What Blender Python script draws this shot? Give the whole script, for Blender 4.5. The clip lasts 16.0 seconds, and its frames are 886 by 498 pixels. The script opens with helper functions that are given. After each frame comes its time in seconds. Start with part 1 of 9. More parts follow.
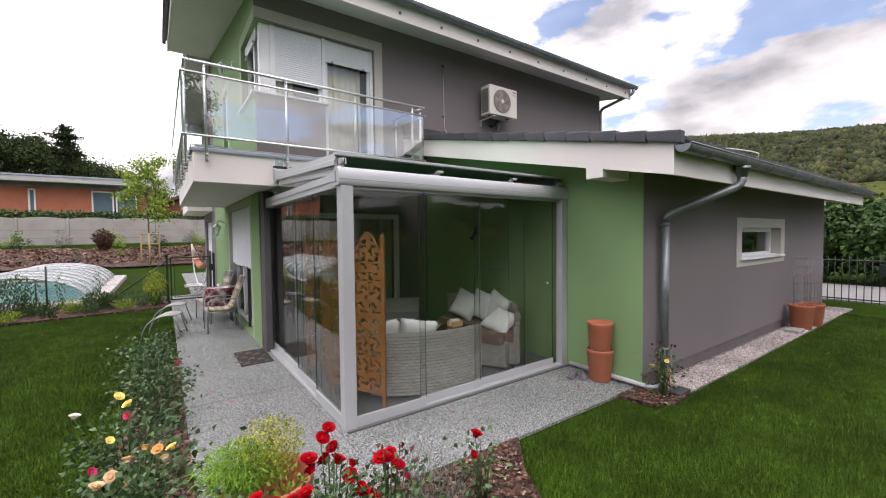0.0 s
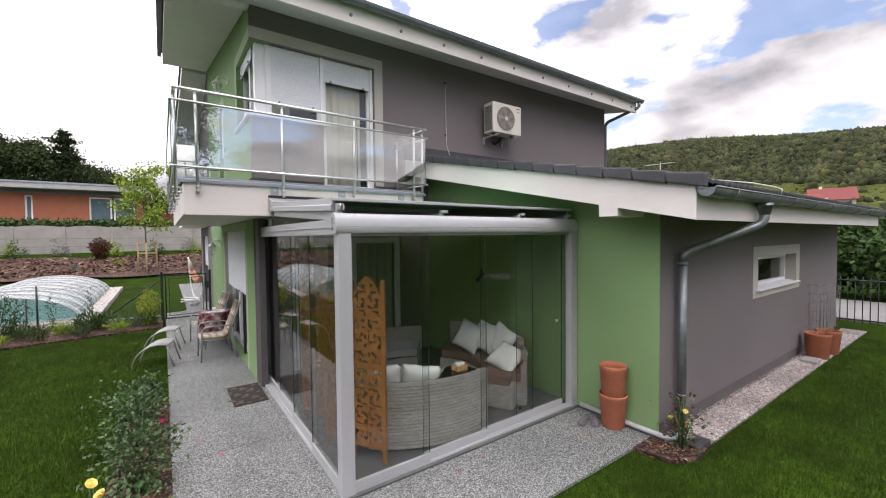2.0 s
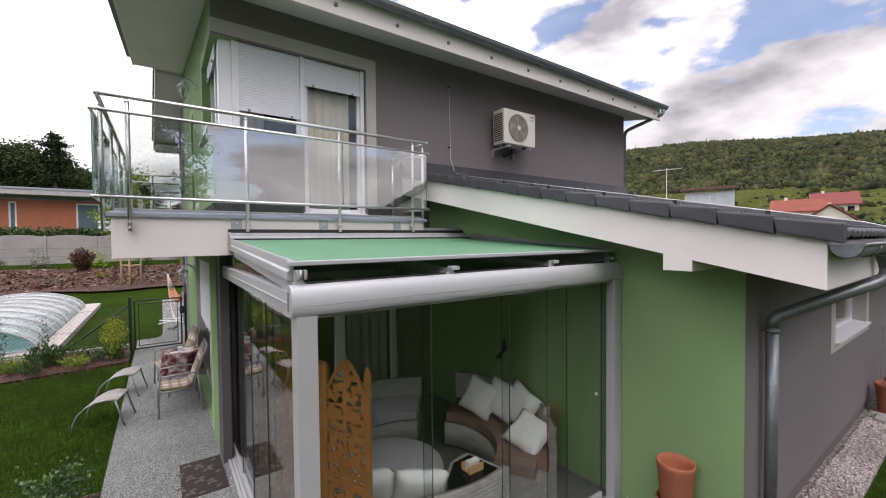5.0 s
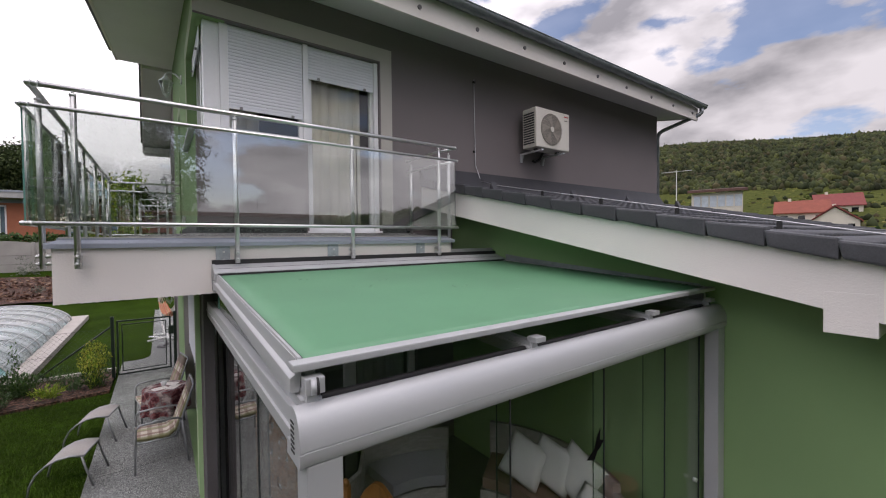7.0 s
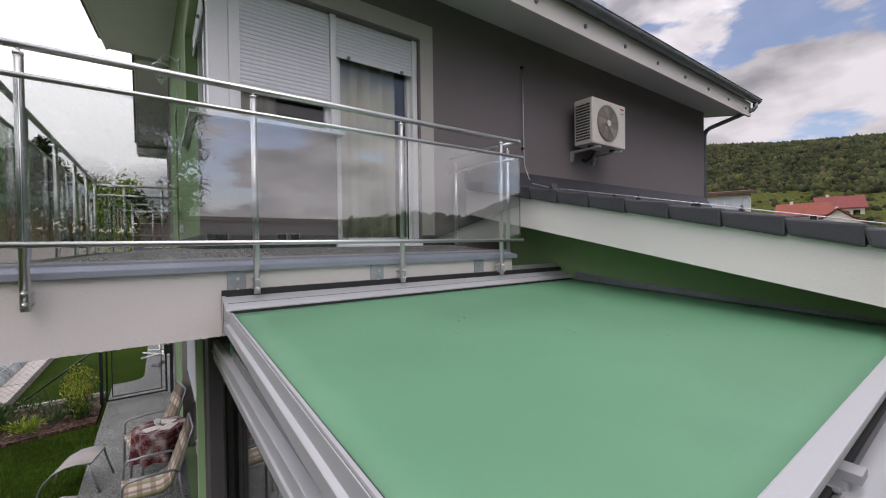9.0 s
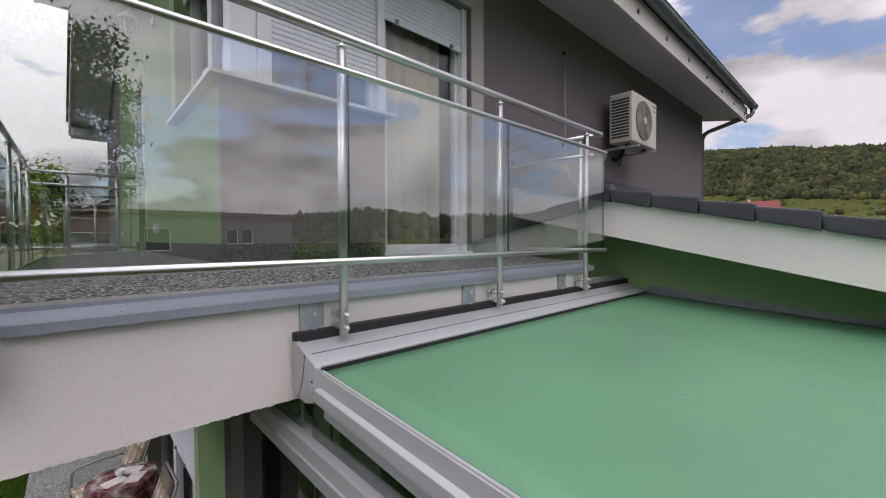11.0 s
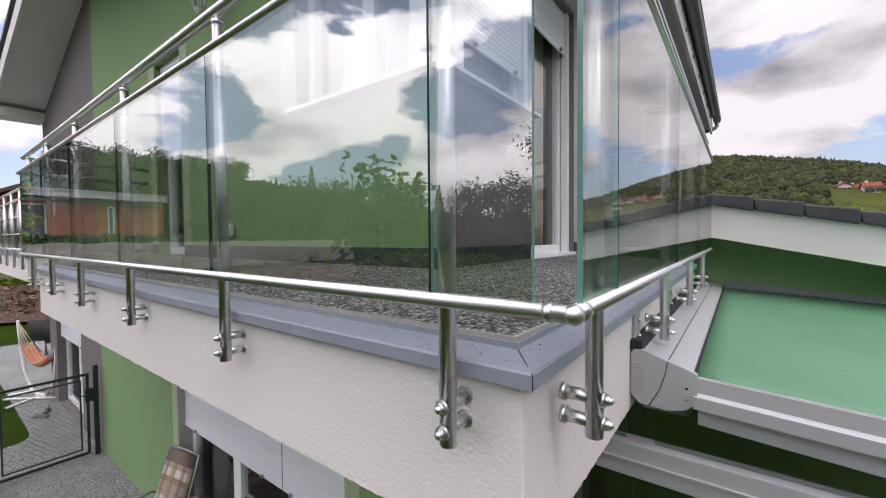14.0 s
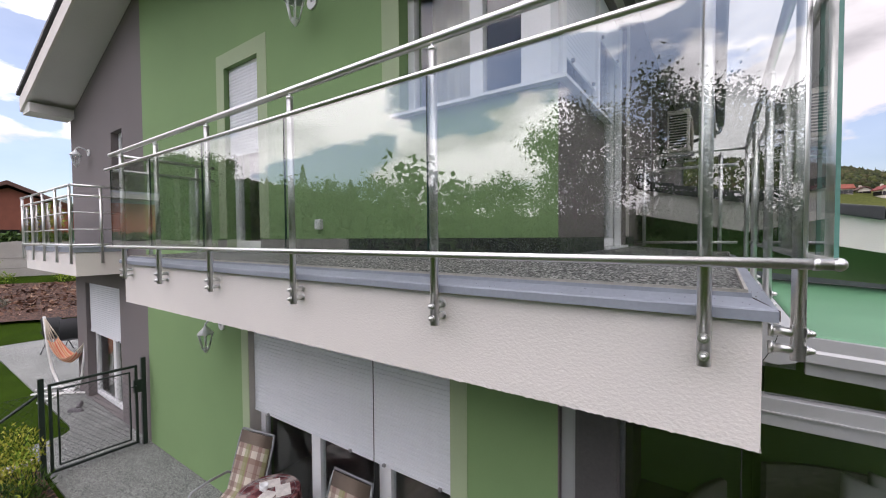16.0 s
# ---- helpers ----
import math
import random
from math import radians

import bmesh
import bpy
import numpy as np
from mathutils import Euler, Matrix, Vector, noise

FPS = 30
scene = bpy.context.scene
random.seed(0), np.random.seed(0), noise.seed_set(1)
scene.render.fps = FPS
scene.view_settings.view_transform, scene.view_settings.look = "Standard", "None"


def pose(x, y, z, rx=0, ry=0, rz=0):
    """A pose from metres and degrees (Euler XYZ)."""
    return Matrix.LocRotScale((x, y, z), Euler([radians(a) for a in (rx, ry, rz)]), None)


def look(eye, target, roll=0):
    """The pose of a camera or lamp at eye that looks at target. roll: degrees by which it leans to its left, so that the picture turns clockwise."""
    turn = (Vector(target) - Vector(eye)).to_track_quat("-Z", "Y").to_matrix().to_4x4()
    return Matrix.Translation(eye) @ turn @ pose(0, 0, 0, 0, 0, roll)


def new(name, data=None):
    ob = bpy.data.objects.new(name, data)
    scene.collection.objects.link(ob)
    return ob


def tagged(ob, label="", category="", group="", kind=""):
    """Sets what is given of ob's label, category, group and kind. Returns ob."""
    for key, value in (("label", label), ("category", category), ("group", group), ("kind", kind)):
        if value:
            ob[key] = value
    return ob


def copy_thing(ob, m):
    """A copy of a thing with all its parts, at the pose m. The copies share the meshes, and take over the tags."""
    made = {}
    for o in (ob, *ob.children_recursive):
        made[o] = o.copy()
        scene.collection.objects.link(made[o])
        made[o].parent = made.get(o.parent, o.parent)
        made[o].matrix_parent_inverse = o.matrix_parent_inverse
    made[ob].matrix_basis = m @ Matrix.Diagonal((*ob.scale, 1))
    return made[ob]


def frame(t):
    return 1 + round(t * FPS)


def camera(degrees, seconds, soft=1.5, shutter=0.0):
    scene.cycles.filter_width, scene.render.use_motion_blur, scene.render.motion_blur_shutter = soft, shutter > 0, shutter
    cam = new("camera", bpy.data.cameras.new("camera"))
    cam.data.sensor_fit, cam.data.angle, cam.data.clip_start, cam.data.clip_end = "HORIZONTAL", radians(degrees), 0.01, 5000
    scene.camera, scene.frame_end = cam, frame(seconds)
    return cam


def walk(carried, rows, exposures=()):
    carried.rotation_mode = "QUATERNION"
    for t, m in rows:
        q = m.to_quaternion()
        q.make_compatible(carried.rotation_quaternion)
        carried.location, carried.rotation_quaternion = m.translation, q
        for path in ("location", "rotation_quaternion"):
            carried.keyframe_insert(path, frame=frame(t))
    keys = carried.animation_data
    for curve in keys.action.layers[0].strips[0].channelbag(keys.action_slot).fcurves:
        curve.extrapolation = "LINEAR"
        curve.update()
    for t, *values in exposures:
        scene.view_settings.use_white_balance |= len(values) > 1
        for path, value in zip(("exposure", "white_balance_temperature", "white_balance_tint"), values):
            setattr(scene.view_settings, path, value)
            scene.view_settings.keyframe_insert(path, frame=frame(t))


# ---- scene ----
cam = camera(96.2, 16.0, 1.1)
PATH = [
    (0, (0.327, 0.566, 1.873), (1.478, 2.201, 1.801), -0.6),
    (0.5, (0.332, 0.608, 1.971), (1.483, 2.242, 1.902), -0.6),
    (1, (0.359, 0.657, 2.074), (1.51, 2.292, 2.009), -0.6),
    (1.5, (0.398, 0.73, 2.198), (1.549, 2.364, 2.132), -0.6),
    (2, (0.459, 0.828, 2.312), (1.61, 2.462, 2.248), -0.6),
    (2.5, (0.522, 0.956, 2.427), (1.676, 2.588, 2.365), -0.6),
    (3, (0.613, 1.092, 2.535), (1.767, 2.725, 2.475), -0.5),
    (3.5, (0.715, 1.261, 2.624), (1.871, 2.892, 2.567), -0.5),
    (4, (0.842, 1.436, 2.676), (1.998, 3.067, 2.622), -0.5),
    (6.5, (1.299, 2.584, 2.995), (2.455, 4.215, 2.945), -0.6),
    (7, (1.326, 2.865, 3.07), (2.485, 4.495, 3.022), -0.6),
    (7.5, (1.343, 3.149, 3.13), (2.505, 4.776, 3.083), -0.6),
    (8, (1.36, 3.43, 3.158), (2.519, 5.06, 3.118), -0.6),
    (8.5, (1.373, 3.701, 3.177), (2.526, 5.335, 3.145), -0.8),
    (11, (1.021, 5.169, 3.303), (2.377, 6.638, 3.254), -0.2),
    (11.5, (0.846, 5.427, 3.335), (2.243, 6.857, 3.292), -0.5),
    (12, (0.676, 5.703, 3.326), (2.114, 7.093, 3.298), -0.8),
    (12.5, (0.495, 5.967, 3.314), (1.98, 7.306, 3.276), -0.2),
    (13, (0.305, 6.173, 3.315), (1.83, 7.467, 3.272), -0.3),
    (13.5, (0.12, 6.332, 3.325), (1.686, 7.576, 3.274), -0.3),
    (14, (-0.078, 6.475, 3.34), (1.522, 7.674, 3.281), -0.5),
    (14.5, (-0.276, 6.602, 3.347), (1.344, 7.774, 3.291), -0.3),
    (15, (-0.472, 6.721, 3.34), (1.157, 7.879, 3.282), -0.3),
    (15.5, (-0.657, 6.836, 3.316), (0.977, 7.987, 3.258), -0.3),
    (16, (-0.848, 6.946, 3.289), (0.792, 8.089, 3.228), -0.4),
]
walk(cam, [(t, look(eye, target, roll)) for t, eye, target, roll in PATH], (
    (0.0, 0.17, 6500, 20), (4.0, 0.15, 6500, 20), (7.0, -0.46, 6450, 22), (12.0, -0.44, 6400, 22), (13.5, -0.28, 6400, 22), (16.0, -0.10, 6450, 22)))

# ---- world, sun, exposure ----

SUN_EL, SUN_AZ = radians(50), radians(200)
world = bpy.data.worlds.new("world")
scene.world = world
world.use_nodes = True
wn, wl = world.node_tree.nodes, world.node_tree.links
wn.clear()
w_out, w_bg = wn.new("ShaderNodeOutputWorld"), wn.new("ShaderNodeBackground")
sky = wn.new("ShaderNodeTexSky")
sky.sky_type, sky.sun_disc, sky.sun_elevation, sky.sun_rotation = "NISHITA", False, SUN_EL, SUN_AZ
sky.air_density, sky.dust_density = 1.0, 1.5
w_tc = wn.new("ShaderNodeTexCoord")
w_map = wn.new("ShaderNodeMapping")
w_map.inputs["Scale"].default_value = (1.0, 1.0, 2.3)
w_map.inputs["Location"].default_value = (0.35, 2.4, 1.3)
w_n1 = wn.new("ShaderNodeTexNoise")
w_n1.inputs["Scale"].default_value, w_n1.inputs["Detail"].default_value, w_n1.inputs["Roughness"].default_value = 3.0, 9.0, 0.52
w_r1 = wn.new("ShaderNodeValToRGB")
w_r1.color_ramp.elements[0].position, w_r1.color_ramp.elements[1].position = 0.44, 0.485
w_r1.color_ramp.elements[0].color = (0.14, 0.14, 0.14, 1)
w_n2 = wn.new("ShaderNodeTexNoise")
w_n2.inputs["Scale"].default_value, w_n2.inputs["Detail"].default_value = 3.1, 6.0
w_r2 = wn.new("ShaderNodeValToRGB")
w_r2.color_ramp.elements[0].position, w_r2.color_ramp.elements[1].position = 0.34, 0.55
w_r2.color_ramp.elements[0].color, w_r2.color_ramp.elements[1].color = (3.0, 3.05, 3.15, 1), (9.2, 9.15, 9.0, 1)
w_mix = wn.new("ShaderNodeMix")
w_mix.data_type = "RGBA"
wl.new(w_tc.outputs["Generated"], w_map.inputs["Vector"])
wl.new(w_map.outputs[0], w_n1.inputs["Vector"])
wl.new(w_map.outputs[0], w_n2.inputs["Vector"])
# more cloud towards the horizon, as one looks along its layers
w_sep, w_low, w_add = wn.new("ShaderNodeSeparateXYZ"), wn.new("ShaderNodeMapRange"), wn.new("ShaderNodeMath")
w_low.inputs["From Min"].default_value, w_low.inputs["From Max"].default_value = 0.02, 0.26
w_low.inputs["To Min"].default_value, w_low.inputs["To Max"].default_value = 0.045, -0.005
wl.new(w_tc.outputs["Generated"], w_sep.inputs[0])
wl.new(w_sep.outputs["Z"], w_low.inputs["Value"])
wl.new(w_n1.outputs["Fac"], w_add.inputs[0])
wl.new(w_low.outputs[0], w_add.inputs[1])
wl.new(w_add.outputs[0], w_r1.inputs[0])
wl.new(w_n2.outputs["Fac"], w_r2.inputs[0])
wl.new(w_r1.outputs[0], w_mix.inputs[0])
w_clear = wn.new("ShaderNodeVectorMath")
w_clear.operation = "SCALE"
w_clear.inputs["Scale"].default_value = 1.75
wl.new(sky.outputs[0], w_clear.inputs[0])
wl.new(w_clear.outputs[0], w_mix.inputs[6])
# the clouds are brightest overhead, and brighter towards the north-west, where the sun lights their faces
w_dot, w_max, w_sq, w_gain, w_scale = wn.new("ShaderNodeVectorMath"), wn.new("ShaderNodeMath"), wn.new("ShaderNodeMath"), wn.new("ShaderNodeMath"), wn.new("ShaderNodeVectorMath")
w_dot.operation, w_max.operation, w_sq.operation, w_gain.operation, w_scale.operation = "DOT_PRODUCT", "MAXIMUM", "POWER", "MULTIPLY_ADD", "SCALE"
w_dot.inputs[1].default_value = (math.sin(radians(300)) * math.cos(radians(72)), math.cos(radians(300)) * math.cos(radians(72)), math.sin(radians(72)))
w_max.inputs[1].default_value, w_sq.inputs[1].default_value = 0.0, 1.7
w_gain.inputs[1].default_value, w_gain.inputs[2].default_value = 3.9, 1.0
wl.new(w_tc.outputs["Generated"], w_dot.inputs[0])
wl.new(w_dot.outputs["Value"], w_max.inputs[0])
wl.new(w_max.outputs[0], w_sq.inputs[0])
wl.new(w_sq.outputs[0], w_gain.inputs[0])
wl.new(w_r2.outputs[0], w_scale.inputs[0])
wl.new(w_gain.outputs[0], w_scale.inputs["Scale"])
wl.new(w_scale.outputs[0], w_mix.inputs[7])
wl.new(w_mix.outputs[2], w_bg.inputs[0])
w_bg.inputs[1].default_value = 0.116
wl.new(w_bg.outputs[0], w_out.inputs[0])
sun_data = bpy.data.lights.new("sun", "SUN")
sun_data.energy, sun_data.angle, sun_data.color = 0.60, radians(24), (1.0, 0.95, 0.88)
sun = new("sun", sun_data)
sun.matrix_basis = look((60 * math.sin(SUN_AZ), 60 * math.cos(SUN_AZ), 60 * math.tan(SUN_EL)), (0, 0, 0))

# ---- materials ----
MATS = {}


def node_material(name):
    m = bpy.data.materials.new(name)
    m.use_nodes = True
    nt = m.node_tree
    return m, nt.nodes, nt.links, nt.nodes["Principled BSDF"]


def mat(name, col, rough=0.7, metal=0.0, vary=0.12, scale=3.0, grain=0.1, gscale=60.0, bump=0.2, bscale=80.0, bdist=0.01, each=0.0, spec=0.5, island=0.0, stretch=None):
    """A surface with two scales of variation in its colour and fine relief."""
    if name in MATS:
        return MATS[name]
    m, n, l, p = node_material(name)
    tc = n.new("ShaderNodeTexCoord")
    src = tc.outputs["Object"]
    if stretch:
        mp = n.new("ShaderNodeMapping")
        mp.inputs["Scale"].default_value = stretch
        l.new(src, mp.inputs["Vector"])
        src = mp.outputs[0]
    big, fine = n.new("ShaderNodeTexNoise"), n.new("ShaderNodeTexNoise")
    big.inputs["Scale"].default_value, big.inputs["Detail"].default_value = scale, 4
    fine.inputs["Scale"].default_value, fine.inputs["Detail"].default_value = gscale, 3
    l.new(src, big.inputs["Vector"])
    l.new(src, fine.inputs["Vector"])
    def amount(socket, lo, hi):
        r = n.new("ShaderNodeMapRange")
        r.inputs["From Min"].default_value, r.inputs["From Max"].default_value = 0.25, 0.75
        r.inputs["To Min"].default_value, r.inputs["To Max"].default_value = lo, hi
        l.new(socket, r.inputs["Value"])
        return r.outputs[0]
    def times(a, b):
        t = n.new("ShaderNodeMath")
        t.operation = "MULTIPLY"
        l.new(a, t.inputs[0]), l.new(b, t.inputs[1])
        return t.outputs[0]
    v = times(amount(big.outputs["Fac"], 1 - vary, 1 + vary), amount(fine.outputs["Fac"], 1 - grain, 1 + grain))
    if each:
        oi = n.new("ShaderNodeObjectInfo")
        r = n.new("ShaderNodeMapRange")
        r.inputs["To Min"].default_value, r.inputs["To Max"].default_value = 1 - each, 1 + each
        l.new(oi.outputs["Random"], r.inputs["Value"])
        v = times(v, r.outputs[0])
    if island:
        ge = n.new("ShaderNodeNewGeometry")
        r = n.new("ShaderNodeMapRange")
        r.inputs["To Min"].default_value, r.inputs["To Max"].default_value = 1 - island, 1 + island
        l.new(ge.outputs["Random Per Island"], r.inputs["Value"])
        v = times(v, r.outputs[0])
    vm = n.new("ShaderNodeVectorMath")
    vm.operation = "SCALE"
    vm.inputs[0].default_value = col
    l.new(v, vm.inputs["Scale"])
    l.new(vm.outputs[0], p.inputs["Base Color"])
    p.inputs["Roughness"].default_value, p.inputs["Metallic"].default_value = rough, metal
    p.inputs["Specular IOR Level"].default_value = spec
    if bump:
        bn = n.new("ShaderNodeTexNoise")
        bn.inputs["Scale"].default_value, bn.inputs["Detail"].default_value = bscale, 4
        l.new(src, bn.inputs["Vector"])
        b = n.new("ShaderNodeBump")
        b.inputs["Strength"].default_value, b.inputs["Distance"].default_value = bump, bdist
        l.new(bn.outputs["Fac"], b.inputs["Height"])
        l.new(b.outputs[0], p.inputs["Normal"])
    MATS[name] = m
    return m


def pebbles(name, dark, light, size, bump=0.8, rough=0.75, warm=(1, 1, 1)):
    """Stones or chips of one size lying side by side, each with its own tone."""
    m, n, l, p = node_material(name)
    tc = n.new("ShaderNodeTexCoord")
    vo = n.new("ShaderNodeTexVoronoi")
    vo.inputs["Scale"].default_value = 1 / size
    l.new(tc.outputs["Object"], vo.inputs["Vector"])
    sep = n.new("ShaderNodeSeparateColor")
    l.new(vo.outputs["Color"], sep.inputs[0])
    ramp = n.new("ShaderNodeValToRGB")
    e = ramp.color_ramp.elements
    e[0].color, e[1].color = (*dark, 1), (*light, 1)
    mid = ramp.color_ramp.elements.new(0.55)
    mid.color = (*[(a + b) * 0.42 * w for a, b, w in zip(dark, light, warm)], 1)
    l.new(sep.outputs[0], ramp.inputs[0])
    big = n.new("ShaderNodeTexNoise")
    big.inputs["Scale"].default_value, big.inputs["Detail"].default_value = 1.3, 5
    l.new(tc.outputs["Object"], big.inputs["Vector"])
    r = n.new("ShaderNodeMapRange")
    r.inputs["From Min"].default_value, r.inputs["From Max"].default_value = 0.25, 0.75
    r.inputs["To Min"].default_value, r.inputs["To Max"].default_value = 0.78, 1.15
    l.new(big.outputs["Fac"], r.inputs["Value"])
    vm = n.new("ShaderNodeVectorMath")
    vm.operation = "SCALE"
    # Shade between the stones is put into the colour: darker towards each rim.
    gap, both = n.new("ShaderNodeMapRange"), n.new("ShaderNodeMath")
    gap.inputs["From Min"].default_value, gap.inputs["From Max"].default_value = 0.38, 0.72
    gap.inputs["To Min"].default_value, gap.inputs["To Max"].default_value = 1.0, 0.22
    both.operation = "MULTIPLY"
    l.new(vo.outputs["Distance"], gap.inputs["Value"])
    l.new(gap.outputs[0], both.inputs[0]), l.new(r.outputs[0], both.inputs[1])
    l.new(ramp.outputs[0], vm.inputs[0]), l.new(both.outputs[0], vm.inputs["Scale"])
    l.new(vm.outputs[0], p.inputs["Base Color"])
    inv = n.new("ShaderNodeMath")
    inv.operation = "SUBTRACT"
    inv.inputs[0].default_value = 1.0
    l.new(vo.outputs["Distance"], inv.inputs[1])
    b = n.new("ShaderNodeBump")
    b.inputs["Strength"].default_value, b.inputs["Distance"].default_value = bump, size * 0.6
    l.new(inv.outputs[0], b.inputs["Height"])
    l.new(b.outputs[0], p.inputs["Normal"])
    p.inputs["Roughness"].default_value = rough
    return m


def glass(name, tint=(0.93, 0.98, 0.96), rough=0.0, base=0.06):
    """A clear pane: mirrors more the flatter one looks at it, lets the rest straight through."""
    m, n, l, p = node_material(name)
    n.remove(p)
    out = n["Material Output"]
    tr, gl, mx, lw = n.new("ShaderNodeBsdfTransparent"), n.new("ShaderNodeBsdfGlossy"), n.new("ShaderNodeMixShader"), n.new("ShaderNodeLayerWeight")
    tr.inputs[0].default_value = (*tint, 1)
    gl.inputs["Roughness"].default_value = rough
    lw.inputs[0].default_value = 0.5
    pw, mr = n.new("ShaderNodeMath"), n.new("ShaderNodeMapRange")
    pw.operation = "POWER"
    pw.inputs[1].default_value = 5.0
    mr.inputs["To Min"].default_value, mr.inputs["To Max"].default_value = base, 1.0
    l.new(lw.outputs["Facing"], pw.inputs[0]), l.new(pw.outputs[0], mr.inputs["Value"])
    l.new(mr.outputs[0], mx.inputs[0]), l.new(tr.outputs[0], mx.inputs[1]), l.new(gl.outputs[0], mx.inputs[2])
    l.new(mx.outputs[0], out.inputs[0])
    return m


GREEN = mat("green_plaster", (0.208, 0.330, 0.142), 0.9, vary=0.05, scale=0.8, grain=0.05, gscale=220, bump=0.25, bscale=260, bdist=0.004)
GREY = mat("grey_plaster", (0.178, 0.158, 0.157), 0.9, vary=0.06, scale=0.7, grain=0.06, gscale=220, bump=0.25, bscale=260, bdist=0.004)
WHITE = mat("white_plaster", (0.76, 0.72, 0.68), 0.9, vary=0.05, scale=0.9, grain=0.04, gscale=160, bump=0.24, bscale=66, bdist=0.008, stretch=(1.0, 1.0, 1.45))
TRIM = mat("pale_trim_plaster", (0.46, 0.44, 0.40), 0.9, vary=0.05, scale=1.5, grain=0.05, gscale=220, bump=0.2, bscale=240, bdist=0.004)
GTRIM = mat("pale_green_trim", (0.37, 0.45, 0.28), 0.9, vary=0.05, scale=1.5, grain=0.05, gscale=220, bump=0.2, bscale=240, bdist=0.004)
SOFFIT = mat("white_soffit_paint", (0.70, 0.69, 0.66), 0.7, vary=0.04, scale=1.0, grain=0.03, bump=0.1)
ALU = mat("silver_powder_coat", (0.45, 0.46, 0.465), 0.45, 0.2, vary=0.04, scale=2.0, grain=0.03, gscale=300, bump=0.03, bscale=400, bdist=0.002)
ALU_DARK = mat("shaded_seal_rubber", (0.02, 0.02, 0.02), 0.7, bump=0.1)
STEEL = mat("brushed_stainless", (0.70, 0.70, 0.69), 0.36, 1.0, vary=0.05, scale=4, grain=0.06, gscale=180, bump=0.03, bscale=300, bdist=0.001)
ZINC = mat("weathered_zinc", (0.23, 0.25, 0.26), 0.42, 0.6, vary=0.2, scale=6, grain=0.12, gscale=40, bump=0.08, bscale=20)
FLASH = mat("blue_grey_sheet_metal", (0.34, 0.37, 0.43), 0.5, 0.2, vary=0.08, scale=3, grain=0.06, bump=0.06, bscale=12)
PVC = mat("white_window_plastic", (0.80, 0.81, 0.82), 0.35, vary=0.03, scale=2, grain=0.02, bump=0.02)
SHUTTER = mat("white_shutter_slats", (0.76, 0.78, 0.82), 0.5, vary=0.03, scale=2, grain=0.03, bump=0.03)
TILE = mat("dark_concrete_roof_tile", (0.055, 0.056, 0.062), 0.5, vary=0.2, scale=2.5, grain=0.18, gscale=120, bump=0.25, bscale=150, bdist=0.004, each=0.16)
CANVAS = mat("green_awning_cloth", (0.105, 0.262, 0.145), 0.50, vary=0.09, scale=1.3, grain=0.05, gscale=500, bump=0.08, bscale=500, bdist=0.001)
DECK = pebbles("washed_aggregate", (0.16, 0.17, 0.162), (0.50, 0.52, 0.495), 0.010, 0.7)
DECK_UP = pebbles("coarse_washed_aggregate", (0.23, 0.245, 0.232), (0.90, 0.915, 0.88), 0.013, 0.9)
DECK_TRIM = mat("pale_edge_profile", (0.52, 0.50, 0.46), 0.45, 0.3, vary=0.15, scale=9)
PLINTH = pebbles("dark_aggregate_plinth", (0.008, 0.012, 0.010), (0.16, 0.19, 0.17), 0.009)
GRAVEL = pebbles("pale_gravel", (0.20, 0.165, 0.155), (0.56, 0.50, 0.46), 0.022, 1.0)
GLASS = glass("clear_glass", (0.945, 0.96, 0.955), 0.0, 0.040)
# Clear glass tinted darker, so the dim room behind is put into the pane.
GLASS_SIDE = glass("darkened_side_glass", (0.83, 0.85, 0.84), 0.0, 0.085)
GLASS_TINT = glass("greenish_railing_glass", (0.945, 0.972, 0.958), 0.0, 0.245)
GLASS_DARK = glass("window_glass", (0.93, 0.95, 0.95))
EDGE_DARK = mat("dark_glass_edge", (0.015, 0.035, 0.030), 0.2, bump=0, vary=0.1)
GLASS_EDGE = mat("green_glass_edge", (0.12, 0.27, 0.23), 0.15, bump=0, vary=0.1)
INTERIOR = mat("interior_paint", (0.20, 0.19, 0.175), 0.9)
LAWN = mat("lawn_soil", (0.021, 0.042, 0.003), 0.95, vary=0.3, scale=0.8, grain=0.45, gscale=90, bump=0.8, bscale=90, bdist=0.015, spec=0.03)
BLADE = mat("grass_blades", (0.050, 0.100, 0.007), 0.6, vary=0.42, scale=1.3, grain=0.36, gscale=8, bump=0, island=0.3, spec=0.2)
MULCH = pebbles("bark_mulch", (0.028, 0.013, 0.009), (0.20, 0.11, 0.075), 0.05, 1.0, 0.9, (1.1, 0.9, 0.8))
TERRACOTTA = mat("terracotta", (0.40, 0.135, 0.068), 0.85, vary=0.12, scale=6, grain=0.1, gscale=80, bump=0.15, bscale=60)

# ---- building helpers ----


def add_box(bm, x0, x1, y0, y1, z0, z1):
    v = [bm.verts.new((x, y, z)) for x in (x0, x1) for y in (y0, y1) for z in (z0, z1)]
    for f in ((0, 1, 3, 2), (4, 6, 7, 5), (0, 4, 5, 1), (2, 3, 7, 6), (0, 2, 6, 4), (1, 5, 7, 3)):
        bm.faces.new([v[i] for i in f])
    return v


